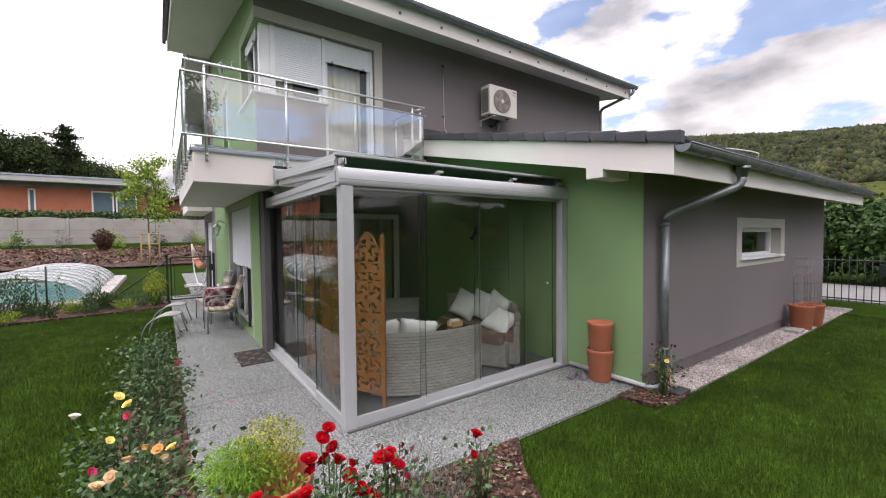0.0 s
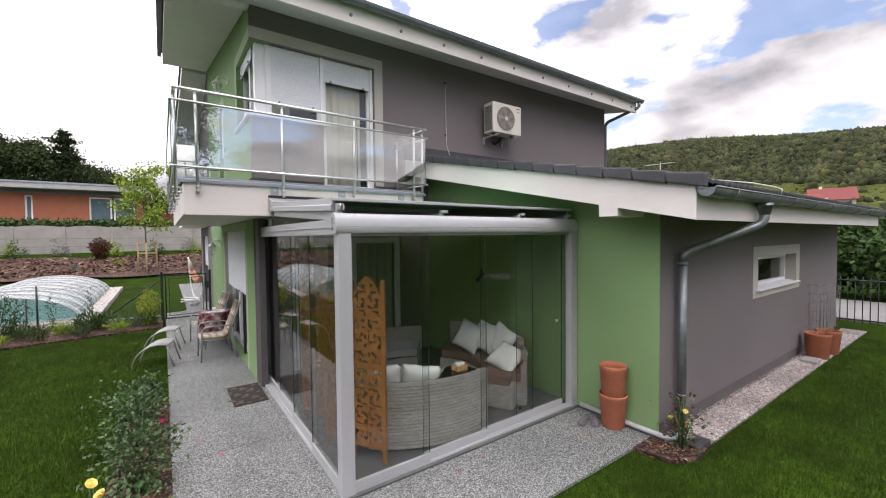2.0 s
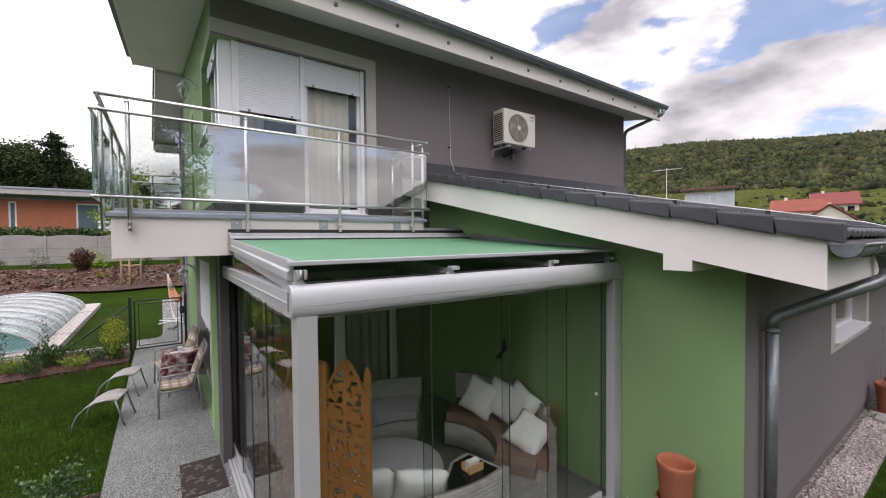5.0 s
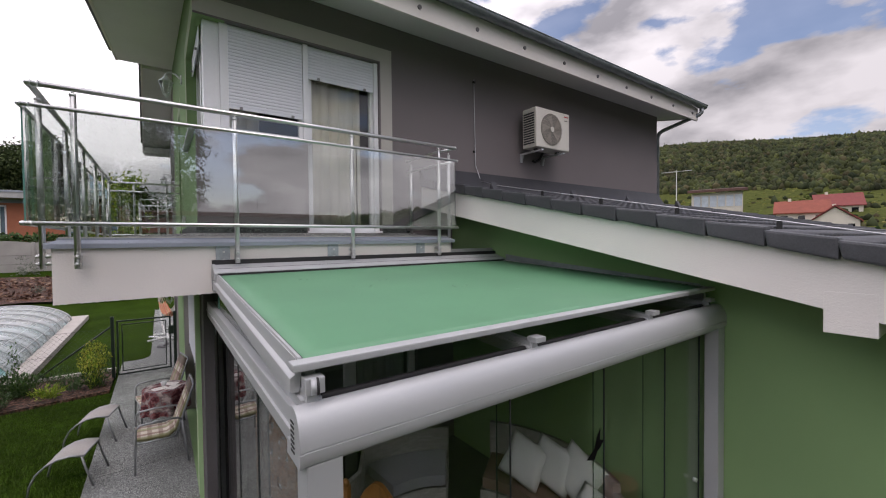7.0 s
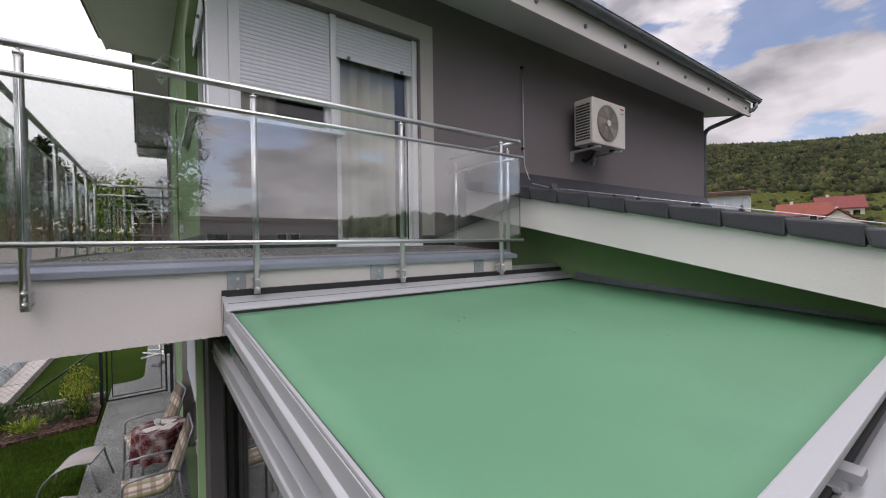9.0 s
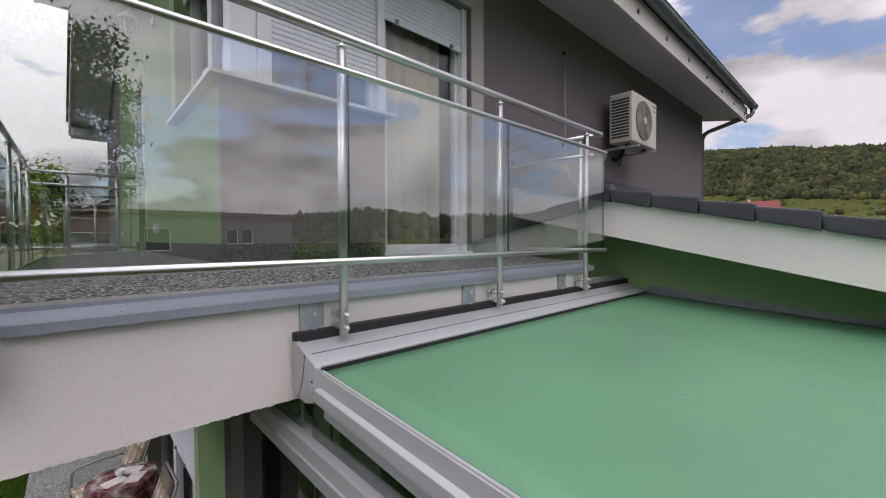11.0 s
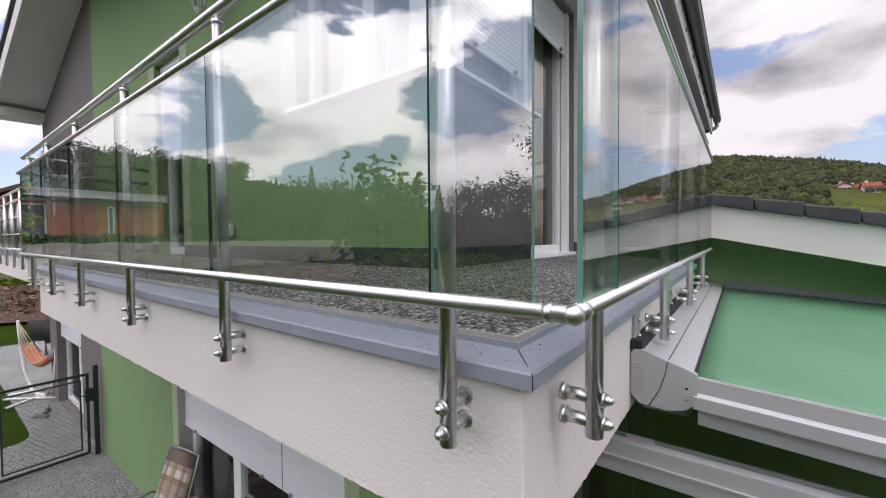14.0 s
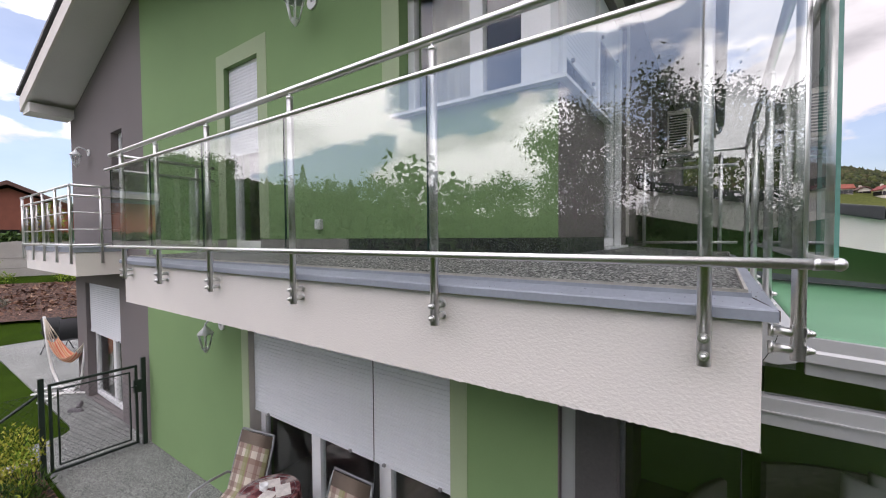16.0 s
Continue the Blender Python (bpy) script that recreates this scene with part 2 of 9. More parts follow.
def add_prism(bm, pts, axis, a, b):
    """A polygon of two coordinates drawn out along the axis from a to b."""
    def place(p, d):
        return {"x": (d, p[0], p[1]), "y": (p[0], d, p[1]), "z": (p[0], p[1], d)}[axis]
    one, two = [bm.verts.new(place(p, a)) for p in pts], [bm.verts.new(place(p, b)) for p in pts]
    k = len(pts)
    for i in range(k):
        bm.faces.new((one[i], one[(i + 1) % k], two[(i + 1) % k], two[i]))
    bm.faces.new(one[::-1]), bm.faces.new(two)


def add_tube(bm, a, b, r, seg=12, r2=None, caps=True):
    a, b = Vector(a), Vector(b)
    q = (b - a).to_track_quat("Z", "Y")
    r2 = r if r2 is None else r2
    ring = [[bm.verts.new(c + q @ Vector((rr * math.cos(t), rr * math.sin(t), 0))) for t in [2 * math.pi * i / seg for i in range(seg)]] for c, rr in ((a, r), (b, r2))]
    for i in range(seg):
        f = bm.faces.new((ring[0][i], ring[0][(i + 1) % seg], ring[1][(i + 1) % seg], ring[1][i]))
        f.smooth = True
    if caps:
        bm.faces.new(ring[0][::-1]), bm.faces.new(ring[1])


def add_sweep(bm, pts, r, seg=8, radii=None):
    """A tube along a line of points."""
    pts = [Vector(p) for p in pts]
    rings = []
    for i, p in enumerate(pts):
        d = (pts[min(i + 1, len(pts) - 1)] - pts[max(i - 1, 0)]).normalized()
        q = d.to_track_quat("Z", "Y")
        rr = radii[i] if radii else r
        rings.append([bm.verts.new(p + q @ Vector((rr * math.cos(t), rr * math.sin(t), 0))) for t in [2 * math.pi * k / seg for k in range(seg)]])
    for a, b in zip(rings, rings[1:]):
        off = min(range(seg), key=lambda o: sum((a[k].co - b[(k + o) % seg].co).length for k in range(seg)))
        for k in range(seg):
            f = bm.faces.new((a[k], a[(k + 1) % seg], b[(k + 1 + off) % seg], b[(k + off) % seg]))
            f.smooth = True
    bm.faces.new(rings[0][::-1]), bm.faces.new(rings[-1])


def add_lathe(bm, profile, centre=(0, 0, 0), seg=24):
    """A turned body from pairs of radius and height."""
    rings = [[bm.verts.new((centre[0] + r * math.cos(t), centre[1] + r * math.sin(t), centre[2] + z)) for t in [2 * math.pi * i / seg for i in range(seg)]] for r, z in profile]
    for a, b in zip(rings, rings[1:]):
        for i in range(seg):
            f = bm.faces.new((a[i], a[(i + 1) % seg], b[(i + 1) % seg], b[i]))
            f.smooth = True
    bm.faces.new(rings[0][::-1]), bm.faces.new(rings[-1])


def add_ball(bm, c, r, seg=10, squash=1.0):
    ret = bmesh.ops.create_uvsphere(bm, u_segments=seg, v_segments=max(6, seg // 2 + 2), radius=r, matrix=Matrix.Translation(c) @ Matrix.Diagonal((1, 1, squash, 1)))
    for f in {f for v in ret["verts"] for f in v.link_faces}:
        f.smooth = True


def mesh_of(name, bm, material, bevel=0.0):
    if bevel:
        bmesh.ops.bevel(bm, geom=list(bm.edges), offset=bevel, segments=2, affect="EDGES", profile=0.6, clamp_overlap=True)
    bmesh.ops.recalc_face_normals(bm, faces=bm.faces)
    me = bpy.data.meshes.new(name)
    bm.to_mesh(me)
    bm.free()
    me.materials.append(material)
    return me


def structure(name, bm, material, label, bevel=0.0, category=""):
    return tagged(new(name, mesh_of(name, bm, material, bevel)), label, category or name.split("_")[0], kind="structure")


def thing(name, label, category, at=(0, 0, 0), group="", kind=""):
    ob = new(name)
    ob.empty_display_size = 0.1
    ob.matrix_basis = Matrix.Translation(at)
    return tagged(ob, label, category, group, kind)


def part(name, bm, material, parent, label="", bevel=0.0, local=False):
    """A mesh under a thing or under a part; its points are in the world, or in the thing's own space when local."""
    ob = new(name, mesh_of(name, bm, material, bevel) if isinstance(bm, bmesh.types.BMesh) else bm)
    ob.parent = parent
    if not local:
        top = parent
        while top.parent:
            top = top.parent
        if top is parent:
            ob.matrix_parent_inverse = top.matrix_basis.inverted()
    if label:
        ob["label"] = label
    return ob


def box_part(name, b, material, parent, label="", bevel=0.004, local=False):
    bm = bmesh.new()
    add_box(bm, *b)
    return part(name, bm, material, parent, label, bevel, local)


def wall_cells(bm, axis, at, thick, u0, u1, z0, z1, openings=()):
    """A wall of one piece with openings right through it. axis: the one the wall runs along; openings: (u0, u1, z0, z1)."""
    us = sorted({u0, u1, *[o[0] for o in openings], *[o[1] for o in openings]})
    zs = sorted({z0, z1, *[o[2] for o in openings], *[o[3] for o in openings]})
    solid = {(i, k) for i in range(len(us) - 1) for k in range(len(zs) - 1) if not any(o[0] <= us[i] and us[i + 1] <= o[1] and o[2] <= zs[k] and zs[k + 1] <= o[3] for o in openings)}
    made = {}
    def v(i, k, s):
        if (i, k, s) not in made:
            d = at + thick * s
            made[i, k, s] = bm.verts.new((us[i], d, zs[k]) if axis == "x" else (d, us[i], zs[k]))
        return made[i, k, s]
    for i, k in solid:
        for s in (0, 1):
            bm.faces.new((v(i, k, s), v(i + 1, k, s), v(i + 1, k + 1, s), v(i, k + 1, s)))
        for step, (a, b) in (((-1, 0), ((i, k), (i, k + 1))), ((1, 0), ((i + 1, k), (i + 1, k + 1))), ((0, -1), ((i, k), (i + 1, k))), ((0, 1), ((i, k + 1), (i + 1, k + 1)))):
            if (i + step[0], k + step[1]) not in solid:
                bm.faces.new((v(*a, 0), v(*b, 0), v(*b, 1), v(*a, 1)))


def pane(name, b, parent, material, label="", thin="y", edge=None, shade=False):
    """A sheet of glass with green edges, that lets daylight in."""
    bm = bmesh.new()
    add_box(bm, *b)
    ob = part(name, bm, material, parent, label)
    ob.data.materials.append(edge or GLASS_EDGE)
    axis = "xyz".index(thin)
    for f in ob.data.polygons:
        f.material_index = 0 if abs(f.normal[axis]) > 0.9 else 1
    ob.visible_shadow = shade
    return ob


def along(axis, u0, u1, d0, d1, z0, z1):
    """A box given along a wall: axis x: u is x and d is y; axis y: u is y and d is x."""
    return (u0, u1, d0, d1, z0, z1) if axis == "x" else (d0, d1, u0, u1, z0, z1)


def window(name, label, axis, at, u0, u1, z0, z1, splits=(), w=0.075, depth=0.07, kind="structure", category="window"):
    """Plastic frame with its panes; at: the frame's outer face."""
    win = thing(name, label, category, kind=kind)
    for b in ((u0, u0 + w, z0, z1), (u1 - w, u1, z0, z1), (u0 + w, u1 - w, z0, z0 + w), (u0 + w, u1 - w, z1 - w, z1)):
        box_part("window_frame", along(axis, b[0], b[1], at, at + depth, b[2], b[3]), PVC, win, "", 0.006)
    edges = [u0 + w, *[s for s in splits], u1 - w]
    for s in splits:
        box_part("mullion", along(axis, s - w * 0.8, s + w * 0.8, at - 0.004, at + depth, z0 + w, z1 - w), PVC, win, "", 0.006)
    for i, (a, b) in enumerate(zip(edges, edges[1:])):
        a2, b2 = a + (w * 0.8 if i else 0), b - (w * 0.8 if i < len(edges) - 2 else 0)
        pane("pane", along(axis, a2 - 0.002, b2 + 0.002, at + 0.03, at + 0.042, z0 + w - 0.002, z1 - w + 0.002), win, GLASS_DARK, thin="y" if axis == "x" else "x")
    return win


def slat_mesh(axis, length, h=0.037):
    """One curved slat of a roller shutter, lying along the axis from 0 to length."""
    bm = bmesh.new()
    prof = [(0.0, 0.0), (-0.0035, 0.004), (-0.005, h * 0.5), (-0.0035, h - 0.005), (0.0, h - 0.002), (0.006, h - 0.002), (0.006, 0.0)]
    if axis == "x":
        add_prism(bm, prof, "x", 0, length)
    else:
        add_prism(bm, prof, "y", 0, length)
    return mesh_of("slat", bm, SHUTTER)


def roller_shutter(label, axis, at, u0, u1, z0, z1, h=0.037):
    """A half-lowered shutter: slats, end bar and stoppers, guide rails."""
    sh = thing("roller_shutter", label, "shutter", group="roller shutters")
    me = slat_mesh(axis, u1 - u0, h)
    k = int((z1 - z0) / h)
    for i in range(k):
        ob = part("slat", me, None, sh)
        ob.matrix_basis = Matrix.Translation((u0, at, z1 - (i + 1) * h) if axis == "x" else (at, u0, z1 - (i + 1) * h))
    zb = z1 - k * h
    box_part("end_bar", along(axis, u0, u1, at - 0.008, at + 0.008, zb - 0.03, zb), SHUTTER, sh, "", 0.003)
    for u in (u0 + (u1 - u0) * 0.15, u0 + (u1 - u0) * 0.85):
        box_part("stopper", along(axis, u - 0.015, u + 0.015, at - 0.03, at - 0.006, zb - 0.028, zb - 0.004), mat("grey_stopper_plastic", (0.25, 0.25, 0.26), 0.5), sh, "small grey stopper", 0.003)
    return sh

# ---- large structure: ground ----
WX, SY = 1.652, 7.785         # outer faces of the main house: west and south
GX, GY = 5.0, 3.06          # outer faces of the garage wing: west and south


def hill_height(x, y):
    """Height of the land: level round the house, a bank to the north, a wooded ridge to the east and lower ones round about."""
    bank = 1.55 * min(max((y - 26.3) / 8.7, 0), 1) ** 1.05
    drop = 0.035 * min(max(x - 30, 0), 70)
    r, az = math.hypot(x, y), math.degrees(math.atan2(x, y))
    ridge = 0.0
    if r > 95:
        keys = ((-180, 1.5), (-120, 1.5), (-60, 2.5), (-28, 6.5), (-15, 6.8), (-8, 5.2), (0, 2.6), (8, 1.6), (24, 4.6), (40, 9.6), (55, 10.9), (66, 10.9), (80, 9.9), (88, 8.9), (96, 7.1), (104, 4.9), (125, 3.0), (138, 2.8), (146, 3.8), (156, 3.0), (180, 1.5))
        for (a, ea), (b, eb) in zip(keys, keys[1:]):
            if a <= az <= b:
                top = ea + (eb - ea) * (az - a) / (b - a)
        f = min((r - 95) / 205.0, 1)
        ridge = math.tan(radians(top)) * 300 * (f * f * (3 - 2 * f)) * 0.93
        ridge += 5 * noise.noise((x * 0.012, y * 0.012, 0)) * f
    return (bank if y > 26 else 0) + drop + ridge


bm = bmesh.new()
rings = [0.01, 4, 8, 11, 13, 15, 16, 17, 18, 19, 20, 21, 22, 23, 24, 25, 26, 27, 28, 29, 30, 31, 32, 33, 34, 35, 36, 38, 40, 50, 65, 80, 95, 110, 130, 150, 175, 200, 230, 260, 300, 340, 420, 900, 2500]
SEG = 144
grid = [[bm.verts.new((r * math.sin(2 * math.pi * i / SEG), r * math.cos(2 * math.pi * i / SEG), 0)) for i in range(SEG)] for r in rings]
for row in grid:
    for v in row:
        v.co.z = hill_height(v.co.x, v.co.y) - 0.03
for a, b in zip(grid, grid[1:]):
    for i in range(SEG):
        f = bm.faces.new((a[i], b[i], b[(i + 1) % SEG], a[(i + 1) % SEG]))
        f.smooth = True
bm.faces.new(grid[0][::-1])
ground = structure("ground", bm, LAWN, "mown green lawn running into meadow and wooded hills", category="ground")
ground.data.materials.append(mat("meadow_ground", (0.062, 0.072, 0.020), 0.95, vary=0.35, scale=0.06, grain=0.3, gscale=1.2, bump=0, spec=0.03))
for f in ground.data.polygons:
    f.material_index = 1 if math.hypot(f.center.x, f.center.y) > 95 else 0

# terrace of washed aggregate, with its joints
bm = bmesh.new()
for x0, x1, y0, y1 in ((0.47, 1.650, 3.2, 5.69), (0.47, 1.650, 5.70, 9.69), (0.47, 1.650, 9.70, 14.6), (1.06, 6.0, 18.405, 25.2), (1.655, 5.0, 3.12, 4.105), (1.655, 1.705, 4.11, 7.70)):
    add_box(bm, x0, x1, y0, y1, -0.12, 0.0)
add_prism(bm, ((0.47, 14.605), (1.65, 14.605), (1.65, 18.4), (1.06, 18.4), (1.05, 16.35), (1.01, 16.12), (0.90, 15.98), (0.70, 15.93), (0.47, 15.95)), "z", -0.12, 0.0)
structure("pavement", bm, DECK, "grey washed-aggregate concrete terrace slabs", 0.004, "terrace")
bm = bmesh.new()
add_box(bm, 1.71, 5.0, 4.11, SY, -0.12, 0.012)
structure("floor_conservatory", bm, mat("dark_floor_tile", (0.10, 0.105, 0.10), 0.35, vary=0.15, grain=0.15, gscale=90), "dark grey tiled floor of the glass room", category="floor")

# gravel strip along the garage
bm = bmesh.new()
add_box(bm, 5.0, 13.8, 2.66, GY + 0.03, -0.1, -0.005)
structure("gravel_strip", bm, GRAVEL, "strip of pale pinkish gravel along the garage wall", category="gravel")

# ---- large structure: main house ----
W_LOW = (8.63, 11.50, 0.0, 2.47)
W_DOOR = (11.19, 11.92, 3.17, 5.345)
bm = bmesh.new()
wall_cells(bm, "y", WX, 0.3, SY + 0.008, 14.48, -0.1, 5.95, (W_LOW, (SY + 0.008, 9.11, 4.275, 5.47), W_DOOR))
add_prism(bm, ((SY + 0.008, 5.95), (14.48, 5.95), (14.48, 7.3), (SY + 0.008, 6.03)), "x", WX, WX + 0.3)
structure("wall_west", bm, GREEN, "green rendered west wall of the house", category="wall")
bm = bmesh.new()
wall_cells(bm, "y", WX, 0.3, 14.48, 18.4, -0.1, 5.85, ((15.75, 17.75, 0.0, 2.4), (15.4, 15.95, 4.35, 5.2)))
add_prism(bm, ((14.48, 5.85), (18.4, 5.85), (18.4, 5.9), (14.48, 7.25)), "x", WX, WX + 0.3)
structure("wall_west_grey", bm, GREY, "grey rendered west wall of the north wing", category="wall")
bm = bmesh.new()
wall_cells(bm, "x", SY, 0.3, WX + 0.3, 11.27, 2.6, 6.03, ((WX + 0.3, 2.82, 4.275, 5.47), (2.82, 3.79, 3.17, 5.47)))
add_box(bm, WX, WX + 0.3, SY, SY + 0.008, -0.1, 4.275)
add_box(bm, WX, WX + 0.3, SY, SY + 0.008, 5.47, 6.03)
wall_cells(bm, "x", SY, 0.3, WX + 0.3, 5.0, -0.1, 2.6, ((2.35, 4.35, 0.02, 2.30),))
structure("wall_south", bm, GREY, "grey rendered south wall of the house", category="wall")
bm = bmesh.new()
add_box(bm, 10.97, 11.27, SY + 0.3, 18.4, -0.1, 6.0)
add_box(bm, WX + 0.3, 10.97, 18.1, 18.4, -0.1, 5.9)
add_box(bm, 5.02, 11.27, SY + 0.0, SY + 0.3, -0.1, 2.6)
structure("wall_rear", bm, GREY, "grey rendered rear walls of the house", category="wall")
bm = bmesh.new()
add_box(bm, WX + 0.3, 10.97, SY + 0.3, 18.1, 2.75, 3.12)
add_box(bm, WX + 0.3, 10.97, SY + 0.3, 18.1, -0.1, 0.0)
structure("floor", bm, INTERIOR, "floor slabs inside the house", category="floor")
bm = bmesh.new()
add_box(bm, WX + 0.3, 10.97, SY + 0.3, 18.1, 5.7, 5.8)
add_box(bm, 5.6, 5.7, SY + 0.3, 18.1, 0.0, 5.7)
add_box(bm, WX + 0.3, 5.6, 12.0, 12.1, 0.0, 5.7)
structure("ceiling", bm, INTERIOR, "plain ceiling and partitions inside the house", category="ceiling")

# garage wing
G_WIN = (8.04, 9.98, 1.42, 1.94)
bm = bmesh.new()
wall_cells(bm, "x", GY, 0.3, GX + 0.008, 13.05, 0.16, 2.62, (G_WIN,))
add_box(bm, 12.75, 13.05, GY + 0.3, SY, -0.1, 2.6)
structure("wall_garage_south", bm, GREY, "grey rendered garage wall", category="wall")
bm = bmesh.new()
add_box(bm, GX + 0.04, 13.03, GY + 0.02, GY + 0.3, -0.12, 0.158)
structure("plinth_garage", bm, mat("grey_plinth", (0.125, 0.11, 0.11), 0.9), "recessed grey plinth under the garage wall", category="plinth")
bm = bmesh.new()
add_prism(bm, ((GY + 0.003, -0.1), (SY, -0.1), (SY, 3.62), (GY + 0.003, 2.62)), "x", GX, GX + 0.007)
add_prism(bm, ((GY + 0.302, -0.1), (SY, -0.1), (SY, 3.62), (GY + 0.302, 2.62)), "x", GX + 0.007, GX + 0.26)
structure("wall_garage_west", bm, GREEN, "green rendered west wall of the garage wing", category="wall")

# lower roof: fascia boards, soffit and sheathing
KL = 0.2055


def zl(y):
    return 2.76 + KL * (y - 2.47)


bm = bmesh.new()
add_prism(bm, ((2.47, zl(2.47) - 0.32), (SY, zl(SY) - 0.31), (SY, zl(SY)), (2.47, zl(2.47))), "x", 4.45, 4.49)
structure("fascia_lower_west", bm, WHITE, "white rendered sloping fascia of the lower roof", category="fascia")
bm = bmesh.new()
add_box(bm, 4.49, 13.30, 2.47, 2.50, zl(2.47) - 0.32, zl(2.47) - 0.01)
structure("fascia_lower_south", bm, WHITE, "white rendered fascia behind the lower gutter", category="fascia")
bm = bmesh.new()
add_prism(bm, ((2.47, zl(2.47) - 0.32), (SY, zl(SY) - 0.31), (SY, zl(SY)), (2.47, zl(2.47))), "x", 13.30, 13.34)
structure("fascia_lower_east", bm, WHITE, "white rendered sloping fascia at the far gable", category="fascia")
bm = bmesh.new()
add_prism(bm, ((2.50, zl(2.50) - 0.28), (SY, zl(SY) - 0.27), (SY, zl(SY) - 0.03), (2.50, zl(2.50) - 0.03)), "x", 4.49, 13.30)
structure("soffit_lower", bm, SOFFIT, "white soffit and deck of the lower roof", category="soffit")
bm = bmesh.new()
add_box(bm, 4.4485, 5.0, 3.24, 3.46, 2.51, 2.75)
structure("purlin_lower", bm, WHITE, "white boxed purlin end under the lower roof", 0.004, "purlin")

# upper roof: overhanging eaves, a slope up to the ridge and one down to the north
KU = 0.185


def zu(y):
    return 6.0 + KU * (y - 7.785)


bm = bmesh.new()
add_box(bm, 0.585, 11.72, 7.06, 7.10, 5.80, 6.10)
add_prism(bm, ((7.10, zu(7.10) - 0.02), (14.7, zu(14.7) - 0.02), (14.7, zu(14.7) + 0.26), (7.10, zu(7.10) + 0.24)), "x", 0.585, 0.625)
add_prism(bm, ((7.10, zu(7.10) - 0.02), (14.7, zu(14.7) - 0.02), (14.7, zu(14.7) + 0.26), (7.10, zu(7.10) + 0.24)), "x", 11.68, 11.72)
structure("fascia_upper", bm, WHITE, "white fascia round the upper roof", category="fascia")
bm = bmesh.new()
add_prism(bm, ((7.10, zu(7.10)), (14.7, zu(14.7)), (14.7, zu(14.7) + 0.22), (7.10, zu(7.10) + 0.20)), "x", 0.625, 11.68)
add_box(bm, 0.625, WX, 7.70, 7.88, zu(7.785) - 0.07, zu(7.785) + 0.02)
structure("soffit_upper", bm, SOFFIT, "white painted soffit under the upper roof", category="soffit")


def skew_verge(bm):
    """The north slope grows narrower towards the ridge."""
    for v in bm.verts:
        if v.co.x < 2:
            v.co.x += 0.045 + 0.027 * max(18.6 - v.co.y, 0)


bm = bmesh.new()
add_prism(bm, ((14.704, 7.20), (18.6, 5.92), (18.6, 6.2), (14.704, 7.5)), "x", 0.93, 11.2)
add_box(bm, 0.93, 1.60, 18.1, 18.6, 5.82, 6.0)
skew_verge(bm)
structure("soffit_north", bm, SOFFIT, "white soffit of the north roof slope", category="soffit")
bm = bmesh.new()
add_prism(bm, ((14.704, 7.16), (18.62, 5.88), (18.62, 6.16), (14.704, 7.44)), "x", 0.89, 0.927)
skew_verge(bm)
structure("fascia_north", bm, WHITE, "white fascia of the north roof slope", category="fascia")
bm = bmesh.new()
add_prism(bm, ((14.72, 7.51), (18.66, 6.21), (18.66, 6.27), (14.72, 7.57)), "x", 0.85, 11.2)
skew_verge(bm)
structure("roof_north", bm, TILE, "dark tiled north roof slope", category="roof")

# balcony slab, deck, flashing
bm = bmesh.new()
add_prism(bm, ((0.683, 6.837), (4.27, 6.837), (4.27, SY), (WX, SY), (WX, 12.15), (0.683, 12.15)), "z", 2.625, 3.06)
structure("balcony_slab", bm, WHITE, "white rendered balcony slab", 0.006, "balcony")
bm = bmesh.new()
ZO, ZI = 3.098, 3.168
o = [bm.verts.new(p) for p in ((WX, 12.12, ZO + 0.03), (0.715, 12.12, ZO), (0.715, 6.869, ZO), (4.24, 6.869, ZO), (4.24, SY, ZI))]
c = [bm.verts.new(p) for p in ((WX, 11.5, ZI), (WX, SY, ZI))]
for f in ((o[0], o[1], c[0]), (o[1], o[2], c[1], c[0]), (o[2], o[3], o[4], c[1])):
    bm.faces.new(f)
bmesh.ops.solidify(bm, geom=bm.faces[:], thickness=0.02)
structure("balcony_deck", bm, DECK_UP, "grey washed-aggregate balcony deck", category="deck")


def flashing(bm, profile, line):
    """A sheet metal edge, mitred at its corners. profile: (outwards, height); line: corners with their outward ways."""
    rings = [[bm.verts.new((x + ox * o, y + oy * o, z)) for o, z in profile] for x, y, ox, oy in line]
    k = len(profile)
    for a, b in zip(rings, rings[1:]):
        for i in range(k):
            bm.faces.new((a[i], a[(i + 1) % k], b[(i + 1) % k], b[i]))
    bm.faces.new(rings[0]), bm.faces.new(rings[-1][::-1])


bm = bmesh.new()
flashing(bm, ((0.029, 3.032), (0.035, 3.032), (0.036, 3.064), (0.033, 3.070), (-0.026, 3.093), (-0.026, 3.107), (-0.033, 3.107), (-0.033, 3.078), (0.002, 3.0625), (0.029, 3.056)), ((WX, 12.15, 0, 1), (0.683, 12.15, -1, 1), (0.683, 6.837, -1, -1), (4.27, 6.837, 1, -1), (4.27, SY, 1, 0)))
structure("flashing_balcony", bm, FLASH, "blue-grey sheet metal edge of the balcony", category="flashing")
bm = bmesh.new()
flashing(bm, ((-0.034, 3.085), (-0.034, 3.117), (-0.043, 3.117), (-0.043, 3.085)), ((WX, 12.15, 0, 1), (0.683, 12.15, -1, 1), (0.683, 6.837, -1, -1), (4.27, 6.837, 1, -1), (4.27, SY, 1, 0)))
structure("deck_edge_profile", bm, DECK_TRIM, "thin pale metal profile along the balcony deck", category="trim")
